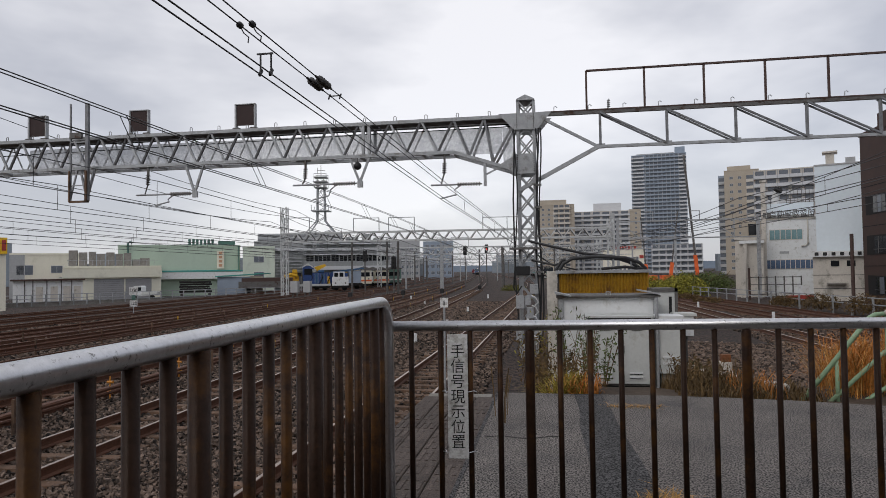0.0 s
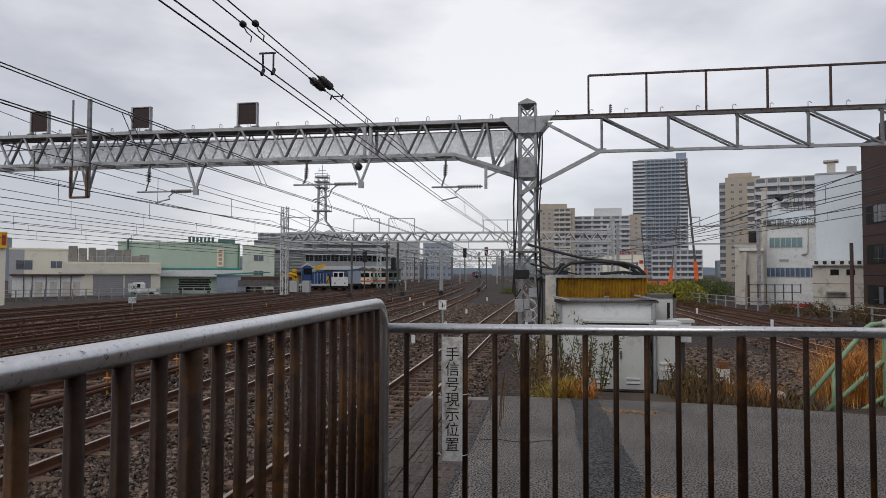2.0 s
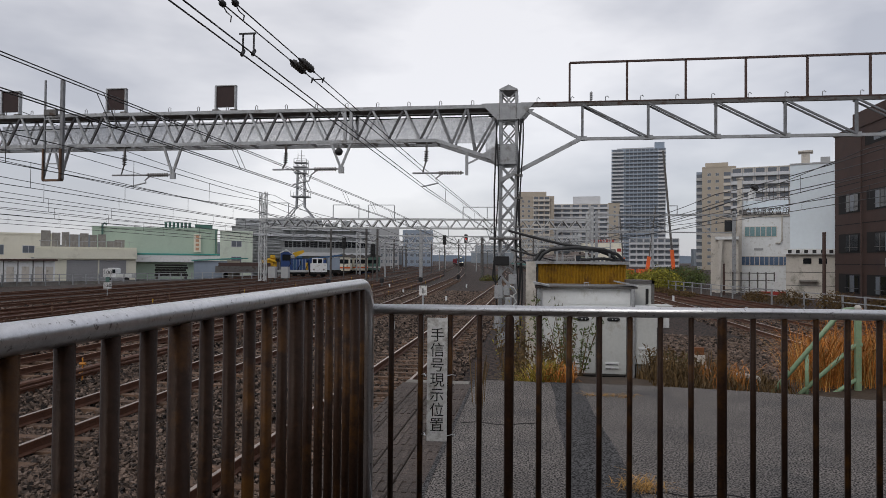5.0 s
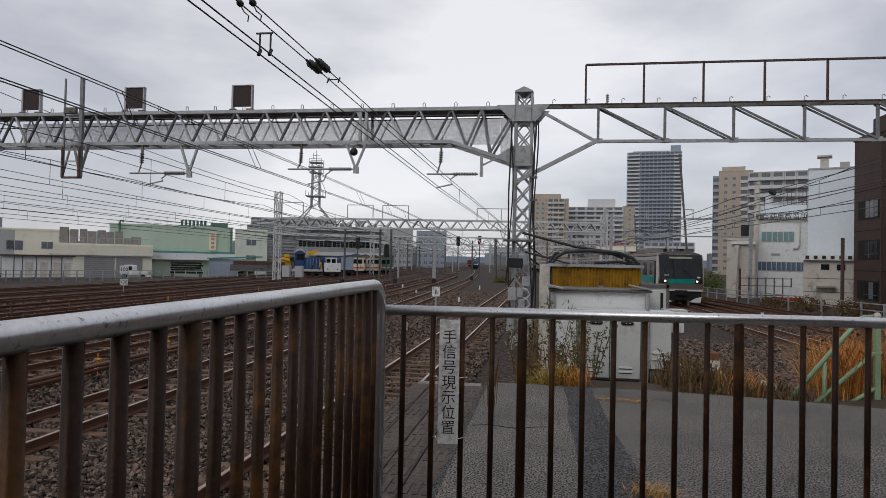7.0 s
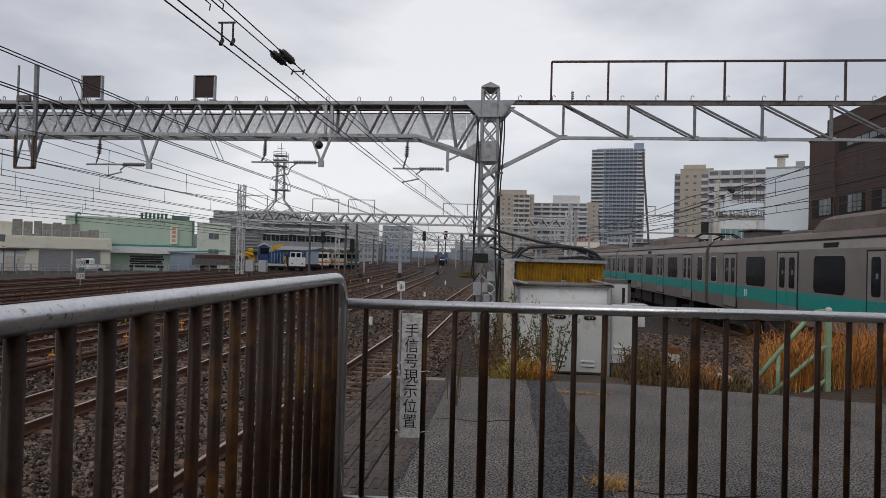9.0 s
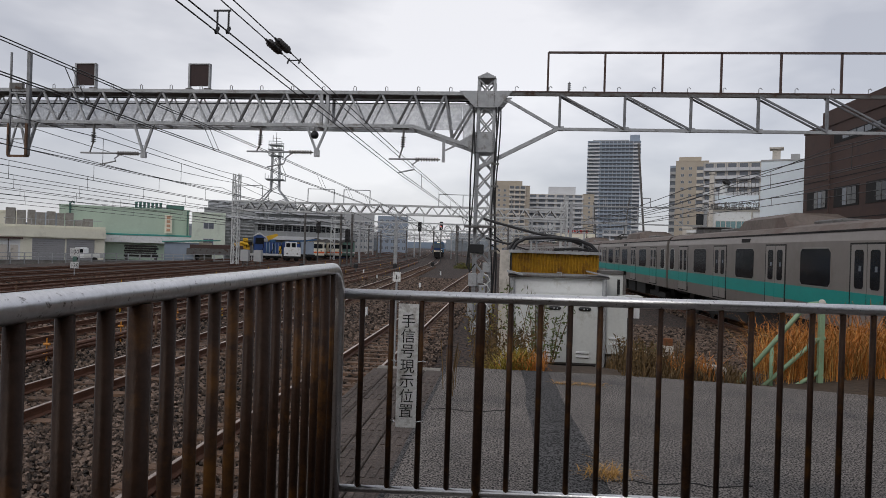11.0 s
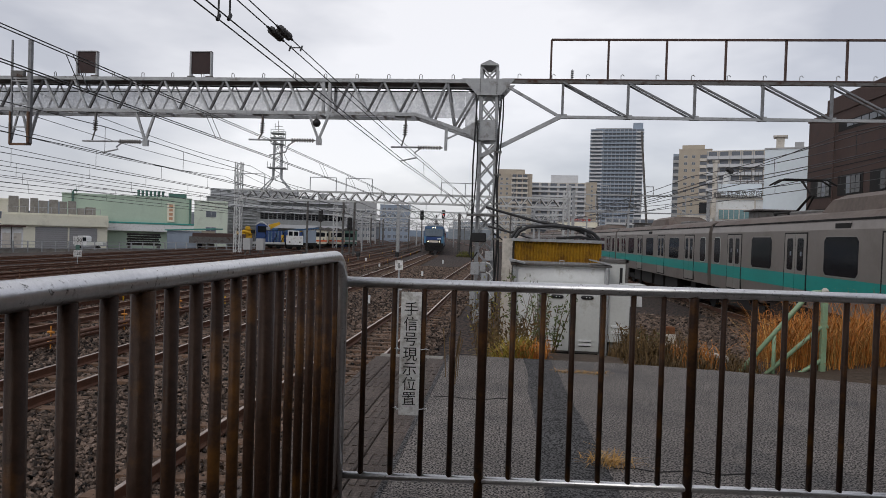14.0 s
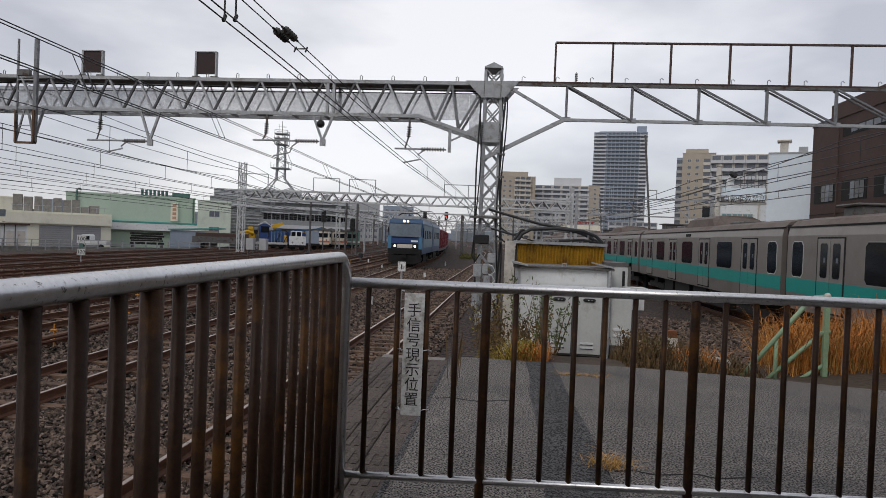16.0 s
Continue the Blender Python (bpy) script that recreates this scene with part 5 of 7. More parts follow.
    g = thing("white_meter_box", "low white meter box with a lid", "box", 1.85, 9.2, -0.5)
    part("box_body", boxes((-0.12, 0.1, 0, 0.25, 0.85, 1.12)), "white", g)
    part("post", boxes((-0.05, 0.03, 0.08, 0.16, -0.2, 0.85)), "galvd", g)
    part("lid", boxes((-0.16, 0.14, -0.02, 0.32, 1.12, 1.16)), "offwhite", g)
    h = thing("corrugated_screen", "ochre yellow corrugated metal screen box with a concrete side wall", "screen", 0.88, 11.0, -0.8)
    bm = B()
    prev = None
    n = 84
    for k in range(n + 1):
        x = -0.72 + 1.46 * k / n
        y = 0.02 * math.sin(k * math.pi / 1.5)
        v = [bm.verts.new((x, y, z)) for z in (0.6, 2.02)]
        if prev:
            bm.faces.new((prev[0], v[0], v[1], prev[1]))
        prev = v
    r = bmesh.ops.extrude_face_region(bm, geom=list(bm.faces))
    for v in r["geom"]:
        if isinstance(v, bmesh.types.BMVert):
            v.co.y += 0.01
    part("corrugated_sheet", bm, "yellow", h)
    part("top_ledge", boxes((-0.78, 0.78, -0.06, 0.9, 2.02, 2.07)), "galv", h)
    part("side_wall", boxes((-0.93, -0.76, -0.05, 0.95, -0.8, 2.06)), "conc_l", h, "beige concrete side wall")
    part("core", boxes((-0.74, 0.74, 0.06, 0.85, -0.8, 2.02)), "conc", h)
    k = thing("black_cable_loop", "thick black cables arched over the screen on grey hoops", "cable", 0.88, 11.2, 1.27)
    part("cable", tube(B(), [(-0.72, 0, 0.0), (-0.64, 0, 0.12), (-0.5, 0, 0.2), (-0.1, 0, 0.23), (0.4, 0, 0.2), (0.62, 0, 0.12), (0.72, 0, 0.02), (0.76, 0, -0.05)], 0.03, 8), "black", k)
    part("cable", tube(B(), [(-0.78, 0.2, 0.0), (-0.66, 0.2, 0.18), (-0.4, 0.2, 0.22), (0.3, 0.15, 0.19), (0.55, 0.15, 0.1), (0.7, 0.2, 0.0)], 0.028, 8), "black", k)
    part("cable", tube(B(), [(-1.25, 0.6, 0.55), (-0.9, 0.4, 0.45), (-0.3, 0.3, 0.3), (0.3, 0.2, 0.22), (0.6, 0.1, 0.05)], 0.024, 8), "black", k)
    part("cable", tube(B(), [(-1.2, 0.5, 0.2), (-0.8, 0.4, 0.1), (-0.55, 0.3, 0.16)], 0.02, 8), "black", k)
    part("cable", tube(B(), [(0.0, 0.1, 0.02), (0.4, 0.1, 0.05), (0.7, 0.1, 0.0)], 0.025, 8), "black", k)
    bm = B()
    for x in (-0.3, 0.2, 0.5):
        beam(bm, (x, 0.1, 0.0), (x, 0.1, 0.2), 0.03)
    beam(bm, (-0.6, 0.1, 0.2), (0.6, 0.1, 0.2), 0.03)
    part("hoop_frame", bm, "galv", k)


def make_green_rail():
    t = thing("stair_handrail", "pale green painted pipe handrail descending beside the grass", "handrail", 0, 6.95, -0.1)
    bm = tube(B(), [(2.52, 0, 0.0), (3.19, 0.0, 0.86), (3.24, 0, 0.89), (3.36, 0.02, 0.9)], 0.024, 10)
    part("upper_pipe", bm, "pgreen", t, smooth=True)
    part("lower_pipe", tube(B(), [(2.79, 0, 0.0), (3.32, 0, 0.52), (3.4, 0, 0.54)], 0.022, 10), "pgreen", t, smooth=True)
    part("short_pipe", tube(B(), [(3.06, 0, -0.02), (3.36, 0, 0.19)], 0.02, 10), "pgreen", t, smooth=True)
    part("short_post", tube(B(), [(2.87, 0, -0.05), (2.87, 0, 0.42)], 0.02, 10), "pgreen", t, smooth=True)
    bm = B()
    beam(bm, (3.36, 0, -0.15), (3.36, 0, 0.88), 0.05)
    part("end_post", bm, "pgreen", t)
    bm = B()
    bmesh.ops.create_uvsphere(bm, u_segments=10, v_segments=6, radius=0.035, matrix=Matrix.Translation((3.36, 0, 0.91)))
    part("end_cap", bm, "conc_l", t)


def blades(name, label, material, count, place, hmin, hmax, wid, lean, seed, cat="grass"):
    rng = np.random.default_rng(seed)
    vs, fs = [], []
    for _ in range(count):
        x, y = place(rng)
        z = bank_height(x, y)
        h, a = rng.uniform(hmin, hmax), rng.uniform(0, 6.283)
        d = np.array((math.cos(a), math.sin(a), 0))
        s = np.array((-d[1], d[0], 0)) * wid * rng.uniform(0.6, 1.3)
        l = lean * rng.uniform(0.2, 1.2) * h
        p0 = np.array((x, y, z - 0.02))
        p1 = p0 + d * l * 0.3 + (0, 0, h * 0.6)
        p2 = p0 + d * l * 0.8 + (0, 0, h * 0.95)
        p3 = p0 + d * l * 1.5 + (0, 0, h * (1.0 - 0.25 * rng.random()))
        n = len(vs)
        vs += [p0 - s, p0 + s, p1 - s * 0.9, p1 + s * 0.9, p2 - s * 0.6, p2 + s * 0.6, p3]
        fs += [(n, n + 1, n + 3, n + 2), (n + 2, n + 3, n + 5, n + 4), (n + 4, n + 5, n + 6)]
    me = bpy.data.meshes.new(name)
    me.from_pydata([tuple(map(float, v)) for v in vs], [], fs)
    me.materials.append(M[material])
    ob = new(name, me)
    tagged(ob, label, cat, kind="stuff")


def weed(x, y, h, spread, seed, leafm, label, stems=8, leaves=28, z=None):
    rng = np.random.default_rng(seed)
    t = thing("weed_plant", label, "plant", x, y, bank_height(x, y) if z is None else z, group="weeds by the cabinets")
    st, lf = B(), B()
    for _ in range(stems):
        a, hh = rng.uniform(0, 6.283), h * rng.uniform(0.55, 1.0)
        d = Vector((math.cos(a), math.sin(a), 0)) * spread * rng.uniform(0.3, 1.0)
        pts = [Vector((0, 0, 0)) + d * 0.15, d * 0.45 + Vector((0, 0, hh * 0.4)), d * 0.7 + Vector((0, 0, hh * 0.72)), d + Vector((0, 0, hh))]
        tube(st, pts, [0.006, 0.005, 0.004, 0.002], 4)
        for _ in range(leaves):
            u = rng.uniform(0.15, 1.0)
            k = min(2, int(u * 3))
            p = pts[k].lerp(pts[k + 1], u * 3 - k) + Vector(rng.uniform(-0.05, 0.05, 3).tolist()) * (h + 0.3)
            q = Vector(rng.normal(0, 1, 3).tolist()).normalized()
            r = q.cross(Vector(rng.normal(0, 1, 3).tolist())).normalized()
            L, wd = rng.uniform(0.018, 0.042), rng.uniform(0.007, 0.014)
            v = [lf.verts.new(p - q * L), lf.verts.new(p + r * wd), lf.verts.new(p + q * L), lf.verts.new(p - r * wd)]
            lf.faces.new(v)
    part("stem_growth", st, "leafb", t)["kind"] = "stuff"
    s = part("foliage", lf, leafm, t)
    s["kind"] = "stuff"


def on_grass_slope(r):
    y = r.uniform(6.95, 10.2)
    x0 = 0.34 * y + 0.3 + r.uniform(0, 0.45)
    x = x0 + (7.0 - x0) * r.random() ** 1.1
    return x, (y if x < 4 else y - 0.8 * r.random())


def make_plants():
    k = 0
    rng = np.random.default_rng(9)
    for x, y, h, m in ((-0.05, 7.6, 0.95, "leafb"), (0.2, 7.8, 1.1, "leaf"), (0.45, 7.7, 0.95, "leaf"), (0.62, 7.9, 0.7, "leaf"), (0.1, 7.3, 0.6, "leafb"), (0.35, 7.3, 0.55, "leafb"),
                       (-0.15, 8.2, 1.0, "leafb"), (-0.25, 8.6, 1.25, "leafb"), (-0.2, 10.4, 1.9, "bushy"), (1.62, 8.3, 0.5, "leafb"), (1.8, 8.0, 0.36, "leafb"), (1.95, 8.5, 0.4, "leaf"), (1.75, 7.6, 0.28, "leafb"), (2.05, 7.8, 0.22, "leafb"), (1.55, 7.5, 0.25, "leafb")):
        weed(x, y, h, 0.22 + 0.1 * h, 30 + k, m, {"leaf": "straggly green weed with small leaves beside the cabinets", "leafb": "dry brown-green weed clump on the bank", "bushy": "yellow-green climbing weed beside the concrete wall"}[m], z=bank_height(x, y))
        k += 1
    blades("dry_grass", "dense orange-brown dry grass on the bank", "drygrass", 7500, on_grass_slope, 0.2, 0.62, 0.0042, 0.8, 3)
    blades("straw_grass", "pale straw-coloured grass among the orange grass", "straw", 5200, on_grass_slope, 0.2, 0.58, 0.0036, 0.9, 13)
    blades("tall_dry_grass", "tall orange grass stems with drooping tips", "drygrass", 1100, on_grass_slope, 0.5, 0.85, 0.0038, 0.6, 5)
    blades("yellow_grass", "yellow-orange grass tufts at the platform edge", "ygrass", 700, lambda r: (r.normal(0.0, 0.14), r.uniform(6.75, 7.2)), 0.15, 0.36, 0.006, 0.9, 6)
    blades("orange_tuft", "orange grass tufts below the weeds", "drygrass", 520, lambda r: (r.uniform(-0.1, 0.5), r.uniform(6.75, 7.3)), 0.1, 0.26, 0.005, 0.8, 7)
    blades("brown_grass", "brown-green grass on the bank", "leafb", 2200, lambda r: (r.uniform(1.35, 2.7), r.uniform(6.65, 8.6)), 0.04, 0.18, 0.006, 0.7, 8)
    blades("rust_grass", "rust-orange withered grass beside the cabinets", "drygrass", 130, lambda r: (r.uniform(1.9, 2.4), r.uniform(6.85, 7.5)), 0.1, 0.3, 0.0045, 0.8, 23)
    blades("bank_weed", "green-brown weed stems on the bank", "leafb", 420, lambda r: (r.uniform(1.35, 2.2), r.uniform(6.9, 8.2)), 0.12, 0.42, 0.004, 0.6, 24)
    blades("dry_tuft", "small tuft of dry straw on the asphalt", "straw", 170, lambda r: (r.normal(0.65, 0.055), r.normal(3.5, 0.05)), 0.03, 0.08, 0.0028, 1.9, 11)
    blades("dead_grass", "thin line of dead straw along the asphalt joint", "straw", 150, lambda r: (r.uniform(0.5, 1.0), r.normal(6.05, 0.04)), 0.02, 0.05, 0.004, 2.2, 19)
    bpy.data.objects["dead_grass"].location.z = 0.2
    bpy.data.objects["dry_tuft"].location.z = 0.2
    # tall dark stalks beside the platform edge
    t = thing("dry_stalk", "tall thin dark dry stalks at the platform joint", "plant", -0.42, 5.4, 0.0)
    for k in range(7):
        a = rng.uniform(-0.06, 0.06, 2)
        bm = B()
        tube(bm, [(a[0], a[1] * 4, 0), (a[0] * 1.2, a[1] * 4, 0.2), (a[0] * 1.7 + 0.01, a[1] * 4, 0.34 + 0.1 * rng.random())], 0.004, 4)
        part("stalk", bm, "leafb", t)
    w = thing("white_hose", "dirty white conduit snaking over the bank", "conduit")
    pts = [(2.45, 7.2, 0.0), (2.5, 8.2, -0.12), (2.75, 9.4, -0.42), (3.2, 11.0, -1.0), (3.7, 12.6, -1.3), (4.0, 13.8, -1.36), (4.1, 14.8, -1.3), (4.3, 16.5, -1.3), (3.9, 16.7, -1.3), (3.8, 15.2, -1.32), (3.8, 17.2, -1.35), (3.5, 19.8, -1.35)]
    part("hose", tube(B(), pts, 0.052, 8), "conc_l", w, smooth=True)
    m = thing("marker_stone", "rust-topped white concrete marker stump", "marker", 4.3, 17.2, -1.5)
    part("stump", boxes((-0.13, 0.13, -0.13, 0.13, 0, 0.42)), "conc_l", m)
    part("rusty_top", boxes((-0.11, 0.11, -0.11, 0.11, 0.42, 0.6)), mat("orange_rust", (0.17, 0.065, 0.025), 0.9, 0, 0.4, 6, 0.3, 30), m, "orange rusty top")


def make_unseen_station():
    # Unseen canopy, added to shade the railing bars and the platform end.
    c = thing("platform_canopy", "unseen dark canopy added behind the platform end to shade it", "canopy", kind="structure")
    part("canopy_roof", boxes((-1.2, 7.5, -40, -0.8, 3.9, 4.05)), "galvd", c)
    part("canopy_edge", boxes((-1.3, -1.2, -40, -0.8, 3.6, 4.1)), "galvd", c)
    for y in (-3, -9, -15):
        part("canopy_column", boxes((2.8, 3.05, y, y + 0.25, 0, 3.9)), "galvd", c)
    # Unseen plain walls, added to close the place behind the camera.
    w = boxes((-1.2, 7.5, -16.3, -16, -1.6, 3.9))
    tagged(part("wall_south", w, "brown"), "unseen dark wall added to close the platform behind", "wall", kind="structure")
    s = boxes((-60, -1.4, -24.3, -24, -1.6, 7), (7.6, 60, -24.3, -24, -1.6, 9))
    tagged(part("wall_station", s, "creamd"), "unseen beige wall added to close the space behind", "wall", kind="structure")


make_bank()
stones([(1.6, 8.4, 8.8, 13.4, 6500, 1, 1.1)], lambda x, y: max(bank_height(x, y), ground_height(x, y)), 15)
make_cabinets()
make_green_rail()
make_plants()
make_unseen_station()


# ---- buildings ----
def cube_mesh(name, w, d, h, material):
    bm = B()
    box(bm, -w / 2, w / 2, 0, d, 0, h)
    me = bpy.data.meshes.new(name)
    bm.to_mesh(me)
    bm.free()
    me.materials.append(M[material])
    return me


def facing(t):
    """Turn a distant building square to the platform."""
    x, y, z = t.matrix_basis.translation
    b = math.degrees(math.atan2(-x, y))
    t.matrix_basis = pose(x, y, z, 0, 0, b) @ Matrix.Diagonal((math.cos(radians(b - 8)), 1, 1, 1))
    return t


def block(name, label, cat, cx, cy, zb, w, h, yaw, depth, wall, roof=True, group=""):
    t = facing(thing(name, label, cat, cx, cy, zb, yaw, group))
    part("wall", boxes((-w / 2, w / 2, 0, depth, 0, h)), wall, t)
    if roof:
        part("roof", boxes((-w / 2 - 0.06, w / 2 + 0.06, -0.1, depth + 0.1, h, h + 0.3)), wall, t)
    return t


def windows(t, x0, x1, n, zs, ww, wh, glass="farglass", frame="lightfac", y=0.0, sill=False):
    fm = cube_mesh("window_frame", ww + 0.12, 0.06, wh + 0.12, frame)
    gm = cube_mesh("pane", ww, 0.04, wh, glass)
    mm = cube_mesh("mullion", 0.06, 0.05, wh, frame)
    for z in zs:
        for k in range(n):
            x = x0 + (x1 - x0) * (k + 0.5) / n
            f = shared("window", fm, t, pose(x, y - 0.04, z))
            shared("pane", gm, f, pose(0, -0.02, 0.06))
            if ww > 0.9:
                shared("mullion", mm, f, pose(0, -0.035, 0.06))


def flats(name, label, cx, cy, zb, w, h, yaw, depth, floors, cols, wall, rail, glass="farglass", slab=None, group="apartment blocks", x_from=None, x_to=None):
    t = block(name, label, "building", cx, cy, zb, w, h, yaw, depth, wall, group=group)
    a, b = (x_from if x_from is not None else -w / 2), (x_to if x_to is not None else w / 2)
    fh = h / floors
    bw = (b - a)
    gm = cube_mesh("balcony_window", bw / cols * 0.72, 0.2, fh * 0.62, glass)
    sm = cube_mesh("balcony", bw, 1.3, fh * 0.4, rail)
    for f in range(floors):
        z = f * fh
        shared("balcony", sm, t, pose((a + b) / 2, -1.3, z))
        for c in range(cols):
            x = a + bw * (c + 0.5) / cols
            shared("balcony_window", gm, t, pose(x, -0.1, z + fh * 0.33))
    for c in range(cols + 1):
        part("party_wall", boxes((a + bw * c / cols - 0.12, a + bw * c / cols + 0.12, -1.35, 0, 0, h)), slab or rail, t)
    return t


def make_right_buildings():
    # residential tower
    t = flats("residential_tower", "tall blue-grey residential tower with pale stacked balconies", 97.9, 618.7, -4.2, 50, 109.5, 7.8, 30, 32, 8, "slate", "slate", "farglass", "greyw", x_from=-12, x_to=18)
    for a, b in ((-25, -13), (18, 25)):
        sm = cube_mesh("corner_balcony", b - a, 2.2, 1.35, "lightfac")
        gm = cube_mesh("corner_window", (b - a) * 0.8, 0.3, 1.8, "farglass")
        for f in range(32):
            shared("corner_balcony", sm, t, pose((a + b) / 2, -2.0, f * 3.42))
            shared("corner_window", gm, t, pose((a + b) / 2, -0.15, f * 3.42 + 1.4))
    part("penthouse", boxes((15, 24, 4, 14, 109.5, 116)), "slate", t)
    part("parapet", boxes((-20, 14, 2, 20, 109.5, 111)), "greyw", t)
    # mid-distance flats
    t = flats("apartment_block", "beige stepped apartment block with long balconies", 3.6, 403.8, -1, 21.4, 41.8, 7.8, 16, 14, 3, "creamd", "conc_l", x_from=-2, x_to=8)
    part("roof_step", boxes((-11, 6, 2, 14, 41.8, 45)), "creamd", t)
    windows(t, -10, -3, 2, [2.2 + 3.0 * k for k in range(13)], 1.3, 1.3)
    t = flats("apartment_block", "grey-white apartment slab with long balconies", 31.75, 428.3, -1, 35.6, 39, 7.8, 15, 13, 6, "conc_l", "lightfac")
    part("stair_tower", boxes((5.5, 8.5, -1.6, 0, 0, 38)), "greyw", t)
    part("roof_plant", boxes((-5, 13, 8, 14, 39, 45)), "lightfac", t)
    t = block("apartment_block", "narrow beige apartment end wall", "building", 52.4, 425.7, -1, 7.4, 39.5, 7.8, 14, "creamd", group="apartment blocks")
    windows(t, -2, 3, 1, [3.5 + 3.0 * k for k in range(12)], 1.2, 1.2)
    flats("low_apartment_block", "low grey apartment block with rows of balconies", 61.9, 341.5, -1, 25, 14, 7.8, 12, 5, 7, "greyw", "lightfac")
    t = block("shop_building", "low cream shop building with a row of square windows", "building", 26.9, 256.3, -1.4, 15.5, 9.6, 7.8, 12, "cream")
    windows(t, -6.6, 6, 8, [5.8], 0.9, 1.3)
    windows(t, -6.6, 6, 8, [2.0], 0.9, 1.3)
    part("red_lettering", boxes(*[(-4 + k * 1.15, -3.1 + k * 1.15, -0.2, 0.1, 9.9, 11.2) for k in range(8)]), "red", t, "row of red rooftop sign shapes")
    part("red_panel", boxes((6.1, 7.6, -0.2, -0.02, 6.6, 7.8)), "red", t)
    # large beige apartment and the slab behind the school
    t = block("apartment_block", "tall beige apartment block with dark side balconies", "building", 80.0, 293.1, -3.7, 14.6, 46, 7.8, 22, "creamd", group="apartment blocks")
    windows(t, -6, 1, 2, [4 + 2.95 * k for k in range(14)], 1.4, 1.1)
    sm = cube_mesh("recess_balcony", 4.5, 0.5, 1.2, "conc_l")
    gm = cube_mesh("recess_window", 4.2, 0.3, 1.5, "farglass")
    for k in range(14):
        shared("recess_balcony", sm, t, pose(4.2, -0.5, 2.6 + 2.95 * k))
        shared("recess_window", gm, t, pose(4.2, -0.08, 3.9 + 2.95 * k))
    part("roof_step", boxes((-6, 4, 3, 18, 46.3, 48.4)), "creamd", t)
    side = cube_mesh("side_balcony", 2.6, 0.8, 1.25, "greyw")
    sg = cube_mesh("side_window", 2.4, 0.3, 1.6, "farglass")
    w = part("side_wall", boxes((-9.9, -7.3, 2, 20, 0, 44.5)), "slate", t)
    for k in range(14):
        shared("side_balcony", side, t, pose(-8.6, 1.2, 2.2 + 2.95 * k))
        shared("side_window", sg, t, pose(-8.6, 1.8, 3.5 + 2.95 * k))
    flats("apartment_block", "pale grey apartment slab with long balconies behind the school", 83.7, 253.4, -3, 22, 39.5, 7.8, 14, 13, 5, "conc_l", "lightfac", "farglass", "greyw")
    # driving school
    s = block("school_building", "white rendered driving school with teal and blue window bands", "building", 24.9, 73.9, -1.85, 5.5, 8.3, 7.8, 10, "white")
    windows(s, -2.15, 1.35, 3, [5.95], 1.05, 1.0, "glasst", "conc_l")
    windows(s, -2.6, 2.6, 5, [2.85], 0.95, 0.9, "glassb", "conc_l")
    part("cornice", boxes((-2.8, 2.8, -0.12, 0, 8.1, 8.3)), "conc_l", s)
    part("vent_pipe", tube(B(), [(1.9, -0.15, 8.2), (1.9, -0.15, 5.6), (1.7, -0.15, 5.3), (1.2, -0.15, 5.25)], 0.08, 8), "conc_l", s)
    part("vent_grille", boxes((-1.1, -0.1, -0.04, 0, 4.5, 4.75)), "greyw", s)
    words("rooftop_lettering", "自動車教習所", 0.8, pose(0.3, -0.3, 8.66, 90, 0, 0), "galvd", s, 0.05, "rusty rooftop lettering")
    part("lettering_bars", boxes((-2.35, -1.95, -0.33, -0.27, 8.4, 8.9), (-2.75, -2.45, -0.33, -0.27, 8.4, 8.9)), "galvd", s, "worn unreadable lettering")
    part("lettering_rack", boxes((-2.7, 2.6, -0.25, -0.2, 8.3, 8.36), (-2.7, 2.6, -0.25, -0.2, 8.95, 9.0)), "galvd", s)
    part("blue_parapet", boxes((-2.3, 2.6, 0.5, 0.6, 8.3, 9.9)), "pblue", s)
    bm = B()
    for k in range(8):
        beam(bm, (-0.2 + k * 0.4, 1.0, 8.6), (-0.2 + k * 0.4, 1.0, 11.6), 0.06)
    beam(bm, (-0.4, 1.0, 11.5), (2.8, 1.0, 11.5), 0.07)
    beam(bm, (-0.4, 1.0, 10.2), (2.8, 1.0, 10.2), 0.07)
    part("roof_frame", bm, "galvd", s)
    bm = tube(B(), [(-1.4, 1.0, 9.2), (-1.4, 1.0, 10.6), (-1.1, 0.7, 11.3)], 0.42, 12)
    part("exhaust_duct", bm, "white", s)
    part("duct_mouth", tube(B(), [(-1.12, 0.72, 11.28), (-1.0, 0.6, 11.5)], 0.5, 12), "under", s)
    bm = boxes((-2.95, -2.45, -0.3, 0.25, 0, 12.2), (-3.05, -2.35, -0.4, 0.35, 12.2, 12.4))
    part("chimney", bm, "conc_l", s)
    a = block("annex_building", "white annex with a sloped buttress and a small tower room", "building", 20.1, 71.3, -2.2, 2.9, 6.3, 7.8, 6, "conc_l")
    bm = boxes((-0.75, 1.3, -0.2, 2, 6.6, 8.1))
    part("tower_room", bm, "creamd", a)
    part("room_window", boxes((0.0, 1.1, -0.25, -0.2, 6.75, 7.9)), "glass", a)
    part("ledge", boxes((-1.0, 1.5, -0.4, 0, 5.9, 6.2)), "white", a)
    bm = B()
    poly(bm, [(-1.0, 0), (-0.5, 0), (-0.2, 5.8), (-0.6, 5.8)], (-0.9, -0.4))
    part("buttress", bm, "conc_l", a)
    w = facing(thing("white_panel_building", "plain pale blue-white windowless block over a low white wing", "building", 25.9, 63.9, -1.95, 7.8))
    part("upper_wall", boxes((-2.26, 2.26, 0, 6, 4.2, 12.4)), "pblue", w)
